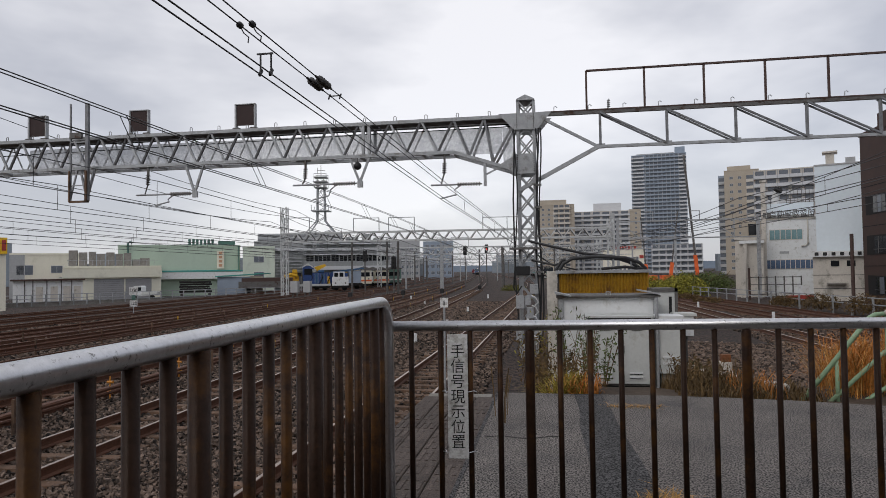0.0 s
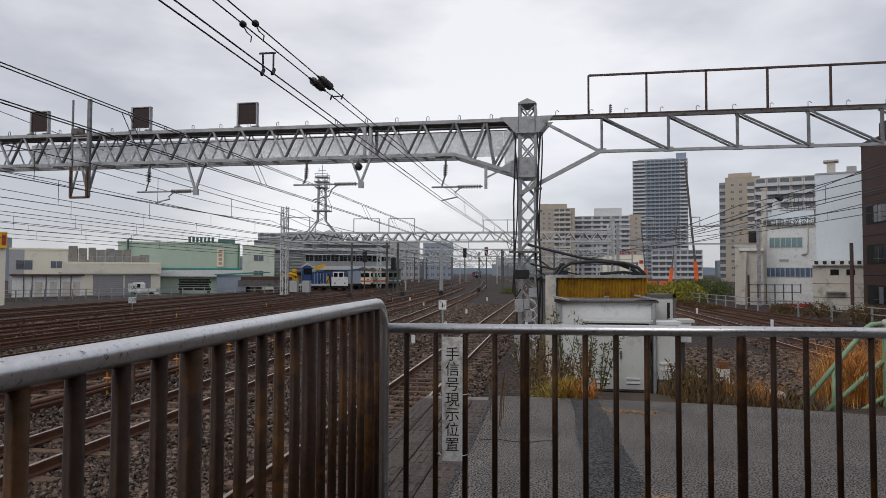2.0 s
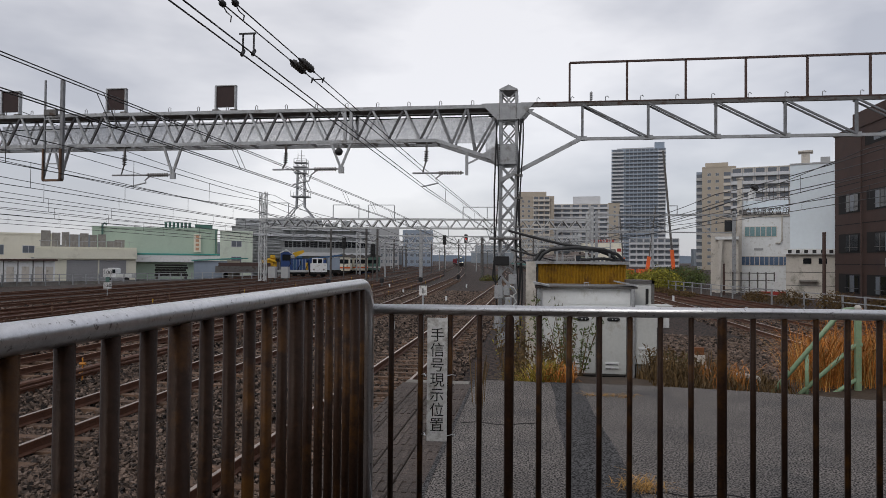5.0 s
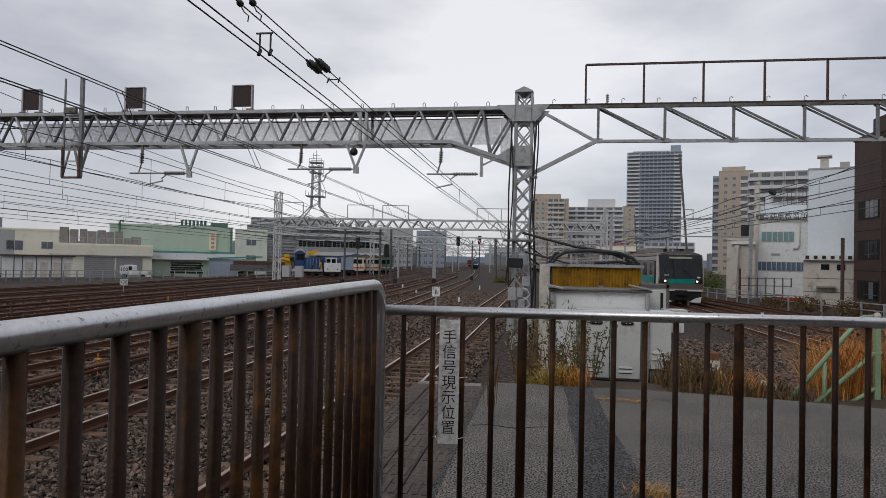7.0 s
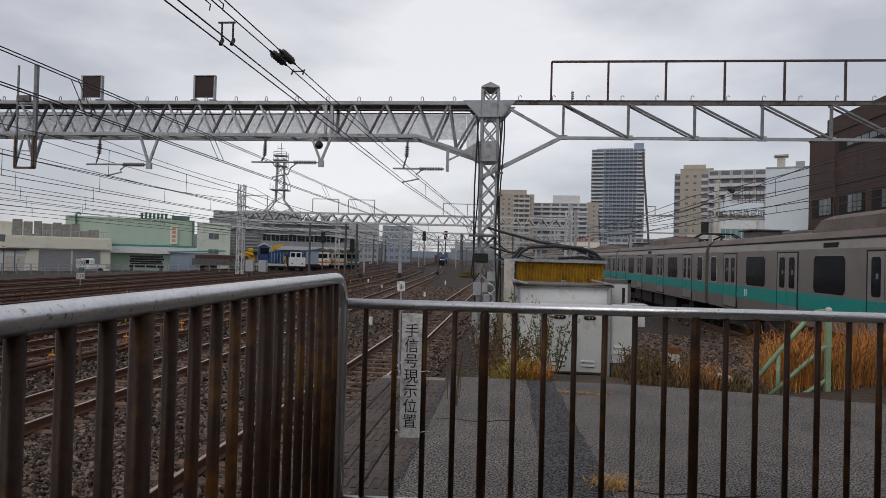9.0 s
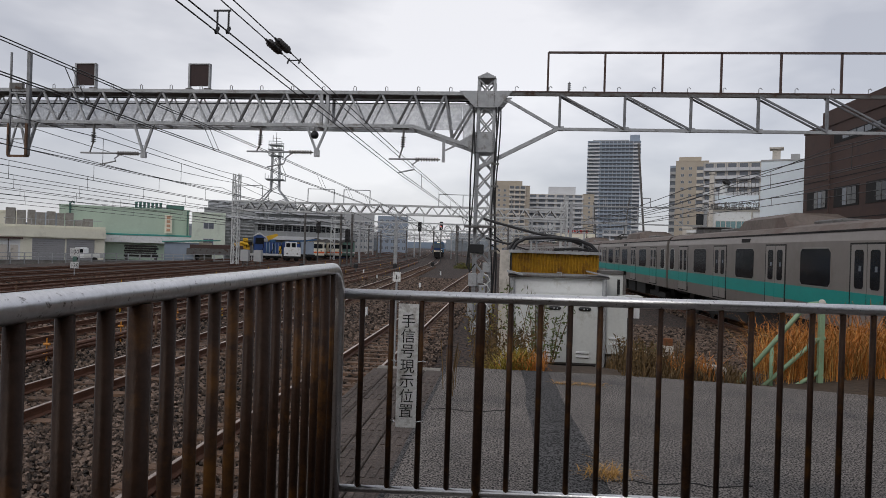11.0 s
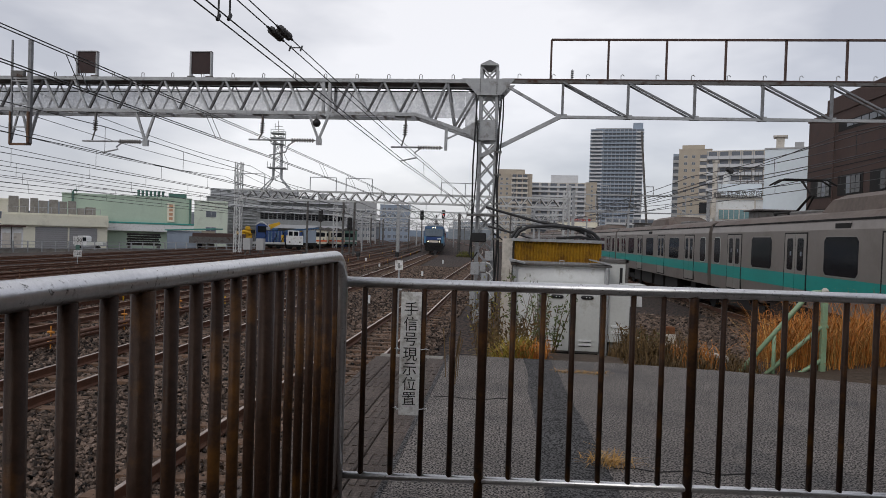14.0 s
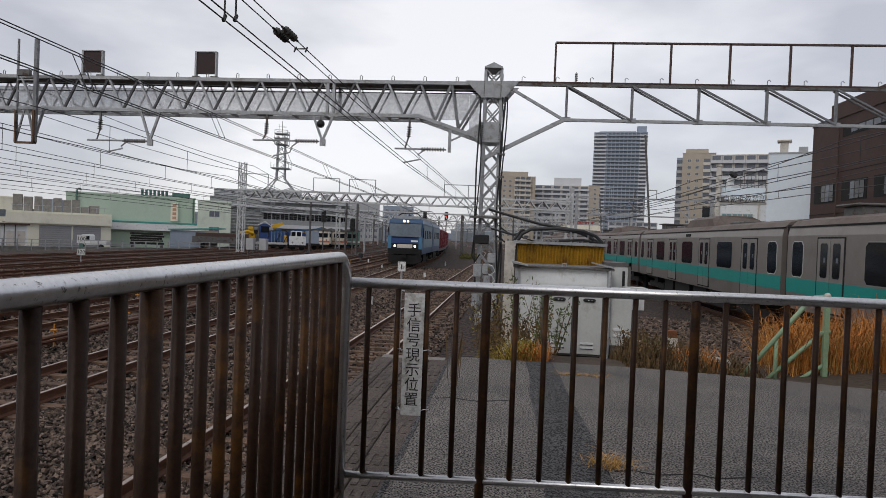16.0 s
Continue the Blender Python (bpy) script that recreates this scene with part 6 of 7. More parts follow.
    part("roof_edge", boxes((-2.3, 2.3, -0.05, 6, 12.4, 12.55)), "greyw", w)
    part("roof_hut", boxes((-1.2, -0.4, 0.4, 1.4, 12.5, 13.6), (-1.5, -0.1, 0.2, 1.6, 13.6, 13.75)), "conc_l", w)
    part("roof_tank", boxes((0.6, 1.5, 0.6, 1.4, 12.5, 13.1)), "greyw", w)
    lo = part("lower_wall", boxes((-2.6, 2.26, -1.6, 0, 0, 4.1)), "conc_l", w)
    for z in (1.2, 2.4):
        part("wall_joint", boxes((-2.6, 2.26, -1.62, -1.6, z, z + 0.05)), "galvd", lo)
    part("fascia", boxes((-3.3, 2.3, -2.0, -1.6, 4.05, 4.55)), "white", w)
    for k in range(6):
        part("fascia_bar", boxes((-2.4 + k * 0.75, -2.05 + k * 0.75, -2.03, -2.0, 4.15, 4.45)), "ink", w, "unreadable dark sign bar")
    part("small_window", boxes((-1.0, -0.25, -1.66, -1.6, 3.2, 3.7)), "glass", w)
    part("small_window", boxes((0.4, 1.15, -1.66, -1.6, 3.2, 3.7)), "glass", w)
    part("lower_canopy", boxes((-1.4, 0.3, -2.2, -1.6, 1.6, 1.75)), "conc", w)
    b = thing("brown_tiled_building", "dark brown tiled building with recessed window bays", "building", 24.5, 56.5, -2.3, -90)
    part("side_wall", boxes((0, 34, 0, 14, 0, 13.8)), "brick", b)
    part("roof_slab", boxes((1.2, 34, 0.8, 14, 13.8, 15.4)), "brick", b)
    part("parapet", boxes((-0.05, 34, -0.08, 0.3, 13.8, 14.05)), "brick", b)
    for f in range(3):
        z = 1.3 + f * 3.1
        for k in range(7):
            x = 2.45 + k * 4.4
            # Recess shade is painted as a dark panel on the wall face.
            r = part("window_bay", boxes((x - 1.75, x + 1.75, -0.03, 0.02, z, z + 1.5)), "under", b, "flat dark panel coloured as a shaded window recess")
            for n in range(3):
                q = x - 0.45 + n * 0.65
                part("pane", boxes((q, q + 0.58, -0.06, -0.03, z + 0.12, z + 1.38)), "farglass" if (f * 2 + k + n) % 4 == 1 else "glass", r)
            part("mullion", boxes((x + 0.13, x + 0.2, -0.08, -0.03, z + 0.12, z + 1.38)), "galvd", r)
            part("window_rail", boxes((x - 0.5, x + 1.6, -0.14, -0.11, z + 0.4, z + 0.43)), "galvd", r)
        part("floor_joint", boxes((0, 34, -0.02, 0, z + 2.2, z + 2.26)), "under", b)
    # Same dark panel in place of a shaded recess under the roof.
    st = part("roof_window_strip", boxes((4.9, 31, -0.03, 0.02, 12.3, 13.0)), "under", b, "flat dark strip coloured as a shaded recess behind small windows")
    for k in range(24):
        if k % 6 != 5:
            part("pane", boxes((6.2 + k, 7.05 + k, -0.06, -0.03, 12.5, 12.9)), "farglass", st)
    part("drain_pipe", tube(B(), [(4.5, -0.12, 0), (4.5, -0.12, 13.5)], 0.06, 8), "brown", b)
    part("unit_box", boxes((8.6, 9.4, -0.5, 0, 3.4, 4.0)), "greyw", b)
    # poles, cranes and fences
    p = thing("dark_pole", "plain dark brown utility pole beside the tracks", "pole", 18.8, 44.8, -1.9)
    part("shaft", tube(B(), [(0, 0, 0), (0, 0, 5.2)], 0.11, 10), "brown", p)
    for b0, t0, n in (((32.7, 155.7, -1.5), (30.1, 154.9, 26.9), 1), ((26.5, 154.9, -1.5), (28.5, 154.9, 14.2), 2), ((21.4, 154.2, -1.5), (20.2, 153.8, 12.9), 3)):
        c = thing("piling_rig", "construction piling rig with a slim dark mast and orange base", "crane", group="piling rigs")
        bb, tt = Vector(b0), Vector(t0)
        part("mast", beam(B(), bb, tt, 0.42 if n == 1 else 0.25), "galvd", c)
        part("orange_lead", beam(B(), bb, bb.lerp(tt, 0.2 if n == 1 else 0.26), 0.75, 0.7), "orange", c, "orange lower mast section")
        part("crawler", boxes((bb.x - 2, bb.x + 2, bb.y - 1.5, bb.y + 2, -1.7, -0.3)), "orange", c)
    f = thing("guard_fence", "low pale guard fence beside the right-hand tracks", "fence", group="lineside fences")
    f["label"] = "low pale guard fence beside the commuter tracks"
    line = lambda y: 15.8 + (60 - y) * 0.16
    for k in range(18):
        y = 38 + k * 2.0
        part("fence_post", boxes((line(y) - 0.05, line(y) + 0.05, y - 0.05, y + 0.05, -1.8, -0.6)), "galv", f)
    for z in (-0.65, -1.05):
        part("fence_rail", beam(B(), (line(38), 38, z), (line(72), 72, z), 0.06), "galv", f)
    sc = thing("pipe_scaffold", "grey steel pipe frame standing before the school wall", "scaffold", 20.9, 66.0, -2.2, 7.8)
    bm = B()
    for k in range(7):
        beam(bm, (-2.4 + k * 0.8, 0, 0), (-2.4 + k * 0.8, 0, 2.6), 0.09)
    for z in (0.9, 1.8, 2.5):
        beam(bm, (-2.4, 0, z), (2.4, 0, z), 0.07)
    part("pipe_frame", bm, "galvd", sc)
    part("dark_upright", boxes((-2.55, -2.4, -0.1, 0.05, 0, 3.4)), "brown", sc)
    part("red_barrier", boxes((0.4, 3.6, -1.2, -1.1, 0.3, 0.8)), "red", sc, "low red barrier boards")
    part("unit", boxes((2.2, 2.9, -0.4, 0.3, 0.8, 1.7)), "white", sc)


def make_left_buildings():
    s = block("sign_building", "cream building with a yellow rooftop sign", "building", -53.6, 52.9, -2.2, 6.9, 6.6, 10.7, 7, "cream")
    sg = part("sign_face", boxes((-3.5, 3.55, -0.25, -0.1, 5.75, 7.3)), "signy", s, "yellow sign with unreadable dark red bars")
    part("sign_bars", boxes(*[(-3.2 + k * 0.62, -2.78 + k * 0.62, -0.29, -0.25, 6.05, 7.05) for k in range(11)]), "red", sg)
    windows(s, 0.5, 3.2, 1, [3.6, 1.1], 0.9, 0.8)
    c = block("cream_house", "two-storey cream building with dark windows and a grey corner", "building", -82.6, 96.2, -3, 12.5, 7.9, 10.7, 9, "cream")
    windows(c, -5.8, -1.8, 1, [4.6], 2.7, 1.5)
    windows(c, 0.0, 3.2, 1, [4.9], 1.9, 1.1)
    part("grey_corner", boxes((-6.28, -3.8, -0.06, 0, 0, 7.9)), "greyw", c)
    part("stair", boxes(*[(2.0 + k * 0.5, 2.6 + k * 0.5, -2.2, -1.2, 4.0 - k * 0.45, 4.2 - k * 0.45) for k in range(8)]), "galv", c)
    a = block("low_annex", "low white annex with dark door frames and a brown roof", "building", -60.0, 70.0, -2.2, 8.6, 3.0, 10.7, 5, "white", False)
    part("roof", boxes((-4.6, 4.6, -0.4, 5.2, 3.0, 3.2)), "brown", a)
    for x in (-2.9, -1.9, -0.2, 1.6, 2.9):
        part("door_frame", boxes((x - 0.06, x + 0.06, -0.05, 0, 0, 3.0)), "galvd", a)
    for x in (-1.1, 0.7, 2.3, 3.6):
        part("door", boxes((x - 0.45, x + 0.45, -0.04, 0, 0.1, 2.3)), "conc_l", a)
    w = block("shutter_building", "long cream depot building with grey roller shutters", "building", -65.4, 89.3, -2.7, 15, 5.2, 10.7, 12, "depotw")
    part("eave", boxes((-7.6, 7.6, -0.5, 0, 3.75, 5.1)), "depotw", w)
    for x, h in ((-0.7, 2.3), (3.9, 2.05)):
        sh = part("shutter", boxes((x - h, x + h, -0.06, 0, 0, 3.55)), "shutter", w, "grey roller shutter")
        part("shutter_slats", boxes(*[(x - h, x + h, -0.08, -0.06, k * 0.3 + 0.12, k * 0.3 + 0.14) for k in range(11)]), "galvd", sh)
    bm = B()
    for k in range(12):
        beam(bm, (-6.8 + k * 1.2, 0.3, 5.6), (-6.8 + k * 1.2, 0.3, 6.4), 0.06)
    beam(bm, (-7, 0.3, 6.35), (7, 0.3, 6.35), 0.06)
    part("roof_rail", bm, "galv", w)
    for x, ww, hh in ((-6.2, 1.3, 2.7), (-4.7, 1.2, 2.4), (-3.3, 1.1, 2.5), (-2.0, 1.2, 2.2), (-0.5, 1.3, 2.4), (0.9, 1.1, 2.2), (2.2, 1.2, 2.3), (3.6, 1.2, 1.3), (5.0, 1.5, 1.5)):
        part("rooftop_unit", boxes((x - ww / 2, x + ww / 2, 2, 4, 5.2, 5.2 + hh)), "conc", w)
    tr = thing("light_truck", "small white flatbed truck parked before the shutters", "truck", -56.2, 83.0, -2.0, 10.7)
    bm = B()
    poly(bm, [(-1.5, 0.45), (0.1, 0.45), (0.1, 1.7), (-0.1, 1.85), (-1.0, 1.85), (-1.45, 1.15)], (-0.7, 0.7))
    part("cab", bm, "white", tr)
    part("windscreen", poly(B(), [(-1.35, 1.2), (-0.75, 1.2), (-0.75, 1.7), (-1.05, 1.7)], (-0.72, -0.7)), "glass", tr)
    part("side_window", boxes((-0.6, 0.0, -0.72, -0.7, 1.15, 1.65)), "glass", tr)
    part("bed", boxes((0.1, 2.2, -0.75, 0.75, 0.5, 1.0)), "offwhite", tr)
    for x in (-0.9, 1.5):
        part("wheel", tube(B(), [(x, -0.75, 0.3), (x, -0.5, 0.3)], 0.3, 14), "under", tr)
    g = block("green_depot", "large pale green windowless depot hall", "building", -61.0, 100.3, -2.4, 20.6, 8.4, 10.7, 16, "mint")
    part("green_ledge", boxes((-10.4, 13, -0.35, 0, 4.2, 4.42)), "tealroof", g)
    part("lower_fascia", boxes((-7.5, 12, -1.2, 0, 3.0, 4.1)), "white", g)
    part("lower_door", boxes((-6.3, -4.6, -1.26, -1.2, 0, 2.7)), "offwhite", g)
    part("drain_pipe", tube(B(), [(10.0, -0.2, 4.4), (10.0, -0.2, 8.5)], 0.14, 8), "dkgreen", g)
    part("wall_sign", boxes((6.2, 7.4, -0.3, 0, 4.7, 7.7)), "cream", g, "faded cream vertical wall sign")
    for k in range(4):
        part("sign_bar", boxes((6.5, 7.1, -0.33, -0.3, 5.0 + k * 0.7, 5.45 + k * 0.7)), "salmon", g, "unreadable faded salmon sign bar")
    for k in range(7):
        part("roof_vent", tube(B(), [(1.5 + k * 0.68, 3, 8.4), (1.5 + k * 0.68, 3, 9.6), (1.5 + k * 0.68, 3, 9.62), (1.5 + k * 0.68, 3, 9.8)], [0.22, 0.22, 0.3, 0.26], 10), "ventg", g)
    part("vent_deck", boxes((0.8, 6.4, 2.4, 3.6, 8.4, 8.9), (6.6, 9.6, 2.4, 4.6, 8.4, 9.5)), "ventg", g)
    part("roof_pipe", tube(B(), [(-8.7, -0.25, 5.6), (-8.7, -0.25, 8.9), (-8.4, -0.25, 9.15), (-8.0, -0.25, 9.0)], 0.16, 8), "ventg", g)
    g2 = block("pale_annex", "white rendered annex with small dark windows", "building", -48.3, 102.7, -2.4, 5.4, 8.0, 10.7, 12, "paleg")
    windows(g2, -1.8, 1.8, 1, [5.6, 3.0], 1.6, 0.9)
    part("window_ledge", boxes((-2.6, 2.6, -0.5, 0, 2.0, 2.2)), "tealroof", g2)
    aw = thing("lean_to_shed", "teal-roofed lean-to with grey tarpaulin sides", "shed", -44.4, 88.1, -2.3, 10.7)
    part("roof", poly(B(), [(-3.4, 3.2), (3.5, 3.55), (3.5, 3.7), (-3.4, 3.35)], (-0.4, 4)), "tealroof", aw)
    part("tarpaulin", boxes((-3.2, 1.5, 0, 0.1, 0, 3.2)), "slate", aw, "grey-blue tarpaulin side")
    part("timber_wall", boxes((1.5, 3.3, 0, 0.1, 0, 3.3)), "creamd", aw)
    cr = thing("timber_stack", "dark stack of old sleepers beside the depot", "timber stack", -49.2, 84.2, -2.2, 10.7)
    for k in range(5):
        part("timber", boxes((-2.1 + 0.1 * (k % 2), 2.1 - 0.15 * (k % 3), 0, 1, 1.0 + k * 0.33, 1.27 + k * 0.33)), "under", cr)
    part("rack", boxes((-2, -1.8, 0.1, 0.9, 0, 1.0), (1.8, 2, 0.1, 0.9, 0, 1.0)), "galvd", cr)
    o = block("office_building", "long grey three-storey office with band windows and a roof terrace", "building", -44.5, 123.5, -3.7, 27, 11.0, 10.7, 14, "officew")
    for z, gl in ((7.2, "glass"), (3.6, "glass")):
        windows(o, -3.5, 13.2, 10, [z], 1.45, 1.2, gl, "galv")
    part("terrace_slab", boxes((-4, 14, -2.2, 0, 5.6, 6.3)), "lightfac", o)
    part("eave_slab", boxes((-13.5, 13.6, -0.8, 0, 9.4, 9.9)), "lightfac", o)
    for k in range(10):
        part("terrace_rail_post", boxes((-3.8 + k * 1.95, -3.7 + k * 1.95, -2.15, -2.05, 6.3, 7.2)), "galv", o)
    part("terrace_rail", boxes((-3.9, 13.9, -2.15, -2.05, 7.15, 7.25)), "galv", o)
    part("lower_band", boxes((-4, 14, -0.15, 0, 2.2, 3.0)), "blue", o, "dark blue band")
    for k in range(12):
        part("louvre_slat", boxes((-13.2, -4.2, -0.5, -0.3, 1 + k * 0.62, 1.25 + k * 0.62)), "galv", o)
    for z in (2.9, 8.5, 10.6):
        part("balcony_slab", boxes((-4, 13.8, -1.2, 0, z, z + 0.22)), "lightfac", o)
    for z in (9.0, 9.3):
        part("balcony_rail", boxes((-4, 13.8, -1.18, -1.12, z, z + 0.06)), "galv", o)
    for k in range(9):
        part("balcony_post", boxes((-3.9 + k * 2.2, -3.8 + k * 2.2, -1.2, -1.1, 8.7, 10.6)), "galv", o)
    for x, ww, hh in ((6.0, 2.4, 1.3), (9.0, 1.6, 1.8), (11.5, 2.0, 1.0)):
        part("rooftop_unit", boxes((x - ww / 2, x + ww / 2, 3, 6, 11.0, 11.0 + hh)), "officew", o)
    part("roof_room", boxes((-13, 4, 2, 12, 11.2, 12.9)), "officew", o)
    for k in range(6):
        part("roof_slat", boxes((-13, 4, 1.8, 2.0, 11.3 + k * 0.27, 11.42 + k * 0.27)), "lightfac", o)
    rt = thing("radio_tower", "tall grey lattice radio tower on the office roof", "tower", -48.3, 133.0, 8.0, 10.7)
    lattice_mast(rt, 0, 0, 4.2, 13.2, 1.35, 1.35, 1.0, "tower_mast", taper=0.02)
    for sx in (-1, 1):
        for sy in (-1, 1):
            part("splayed_leg", beam(B(), (sx * 0.8, sy * 0.8, 4.4), (sx * 3.9, sy * 2.6, 0.6), 0.22), "galv", rt)
            part("leg_brace", beam(B(), (sx * 0.85, sy * 0.8, 2.0), (sx * 2.4, sy * 1.7, 2.4), 0.14), "galv", rt)
    for z, w in ((6.4, 1.9), (11.4, 1.3), (12.6, 1.5), (13.6, 1.4)):
        part("deck", boxes((-w, w, -w, w, z, z + 0.14)), "galv", rt)
    for sx in (-1, 1):
        for sy in (-1, 1):
            part("deck_post", beam(B(), (sx * 1.8, sy * 1.8, 6.4), (sx * 1.8, sy * 1.8, 7.6), 0.1), "galv", rt)
            part("cage_post", beam(B(), (sx * 1.3, sy * 1.3, 11.4), (sx * 1.3, sy * 1.3, 14.4), 0.1), "galv", rt)
    part("cage_ring", boxes((-1.35, 1.35, -1.38, -1.28, 14.3, 14.4), (-1.35, 1.35, 1.28, 1.38, 14.3, 14.4)), "galv", rt)
    part("lightning_rod", beam(B(), (0, 0, 13.2), (0, 0, 16.4), 0.1), "galvd", rt)
    part("whip_antenna", beam(B(), (-0.7, 0, 14.4), (-0.7, 0, 15.8), 0.08), "galvd", rt)
    part("antenna_bar", beam(B(), (-0.8, 0, 15.2), (0.8, 0, 15.2), 0.08), "galvd", rt)
    # lineside fence along the yard
    f = thing("yard_fence", "grey steel lineside fence along the yard boundary", "fence", group="lineside fences")
    P0, P1 = Vector((-62, 52, -1.9)), Vector((-33, 86, -1.7))
    n = 34
    for k in range(n + 1):
        q = P0.lerp(P1, k / n)
        part("fence_post", boxes((q.x - 0.05, q.x + 0.05, q.y - 0.05, q.y + 0.05, q.z, q.z + 1.25)), "galv", f)
    for dz in (0.45, 0.8, 1.2):
        part("fence_rail", beam(B(), P0 + Vector((0, 0, dz)), P1 + Vector((0, 0, dz)), 0.07), "galv", f)
    part("kick_board", beam(B(), P0 + Vector((0, 0.1, 0.2)), P1 + Vector((0, 0.1, 0.2)), 0.05, 0.5), "conc", f)


make_right_buildings()
make_left_buildings()


# ---- yard machines, signals, lineside items, distance ----
def wheels(t, xs, r=0.35, y=0.0):
    for x in xs:
        w = tube(B(), [(x, y - 0.6, r), (x, y + 0.6, r)], r, 14)
        part("wheelset", w, "under", t)


def make_yard_machines():
    t = thing("tamping_machine", "yellow and blue track maintenance machine parked in the yard", "rail machine", -36.9, 94.6, -1.35, 24)
    part("frame", boxes((-3.6, 3.6, -1.2, 1.2, 0.6, 1.0)), "offwhite", t)
    bm = B()
    poly(bm, [(-3.4, 1.0), (-1.0, 1.0), (-0.6, 2.4), (-1.4, 2.9), (-2.6, 2.5), (-3.3, 2.2)], (-1.1, 0.9))
    part("engine_hood", bm, "ygear", t, "bulky yellow engine hood")
    bm = tube(B(), [(-3.6, -1.0, 1.2), (-3.2, -1.2, 2.2), (-2.2, -1.2, 2.5), (-1.2, -1.2, 2.2)], 0.22, 8)
    part("boom", bm, "ygear", t)
    part("blue_cab", boxes((-0.5, 1.1, -1.2, 1.1, 1.0, 3.7)), "blue", t)
    part("cab_window", boxes((-0.3, 0.9, -1.26, -1.2, 2.4, 3.3)), "glass", t)
    part("rear_body", boxes((1.1, 3.4, -1.2, 1.1, 1.0, 2.7)), "blue", t)
    part("cab_roof", poly(B(), [(-0.6, 3.6), (0.3, 4.1), (1.3, 3.4), (1.3, 3.2), (0.3, 3.9), (-0.6, 3.45)], (-1.25, 0.6)), "galvl", t, "tilted pale cab roof sheet")
    for k in range(5):
        part("body_rib", boxes((1.25 + k * 0.45, 1.32 + k * 0.45, -1.27, -1.2, 1.05, 2.65)), "slate", t)
    for x, z, r in ((-3.0, 1.5, 0.3), (-2.3, 1.9, 0.36), (-1.5, 1.5, 0.32)):
        part("drum", tube(B(), [(x, -1.45, z), (x, -1.1, z)], r, 12), "ygear", t, "round yellow drum")
    part("pump_box", boxes((-2.8, -1.9, -1.4, -1.1, 1.0, 1.35)), "under", t)
    part("pump_box", boxes((-1.3, -0.7, -1.4, -1.1, 2.2, 2.7)), "under", t)
    part("side_beam", boxes((-0.6, 3.6, -1.4, -1.2, 0.7, 0.95)), "galvl", t)
    part("raised_arm", poly(B(), [(0.4, 3.0), (1.6, 2.9), (3.0, 3.7), (2.8, 4.0), (1.4, 3.6)], (-0.9, 0.4)), "ygear", t)
    part("hose_stripes", boxes((1.3, 1.7, -1.26, -1.2, 1.2, 2.5), (2.3, 2.7, -1.26, -1.2, 1.2, 2.5)), "lblue", t)
    for k, (x, z, w, h, m) in enumerate(((-3.5, 1.0, 0.7, 0.8, "ygear"), (-2.9, 2.5, 0.6, 0.5, "galvd"), (-1.7, 2.7, 0.7, 0.5, "ygear"), (-0.9, 1.0, 0.35, 1.6, "galvd"), (1.2, 2.7, 0.6, 0.5, "galv"), (2.2, 2.7, 0.9, 0.35, "lblue"), (3.3, 1.0, 0.4, 1.1, "ygear"), (0.2, 3.7, 0.5, 0.25, "galv"))):
        bm = B()
        box(bm, x - w / 2, x + w / 2, -1.3, -0.5, z, z + h, None, 0.06)
        part("machine_unit", bm, m, t)
    for x in (-3.2, -2.0, 0.4, 1.9, 3.0):
        part("hose", tube(B(), [(x, -1.3, 0.7), (x + 0.2, -1.4, 1.4), (x + 0.5, -1.35, 1.9), (x + 0.4, -1.25, 2.4)], 0.06, 6), "under", t)
    part("shadow_gap", boxes((-3.5, 3.5, -1.22, -1.2, 0.35, 0.62)), "under", t)
    wheels(t, (-2.8, -1.6, 1.6, 2.8))
    b = thing("ballast_regulator", "blue crane-type rail machine with lattice booms", "rail machine", -31.8, 98.0, -1.35, 22)
    part("frame", boxes((-2.6, 2.6, -1.2, 1.2, 0.6, 1.0)), "under", b)
    part("body", boxes((-2.4, 0.3, -1.1, 1.1, 1.0, 2.6)), "blue", b)
    for k in range(4):
        part("boom", beam(B(), (-2.2, -0.8 + k * 0.4, 2.7), (2.8, -0.8 + k * 0.4, 3.3), 0.22), "lblue", b)
    part("rear_hood", boxes((0.5, 2.4, -1.1, 1.1, 1.0, 2.9)), "slate", b)
    for k in range(6):
        part("boom_lacing", beam(B(), (-2.0 + k * 0.8, -0.85, 2.75 + k * 0.1), (-1.6 + k * 0.8, -0.85, 2.3 + k * 0.1), 0.1), "slate", b)
    wheels(b, (-1.8, 1.8))
    w = thing("motor_trolley", "small white rail motor trolley with dark windows", "rail machine", -30.2, 90.8, -1.3, 20)
    part("body", boxes((-1.15, 1.15, -1.0, 1.0, 0.5, 2.0)), "white", w)
    part("cab", boxes((-0.95, 0.6, -0.9, 0.9, 2.0, 2.75)), "white", w)
    for x in (-0.6, 0.15):
        part("cab_window", boxes((x - 0.28, x + 0.28, -0.94, -0.9, 1.95, 2.6)), "glass", w)
    for x in (-0.7, 0.7):
        part("lamp", tube(B(), [(x, -1.04, 1.1), (x, -1.0, 1.1)], 0.13, 10), "insul", w)
    part("buffer_beam", boxes((-1.2, 1.2, -1.15, -1.0, 0.45, 0.75)), "under", w)
    wheels(w, (-0.6, 0.6))
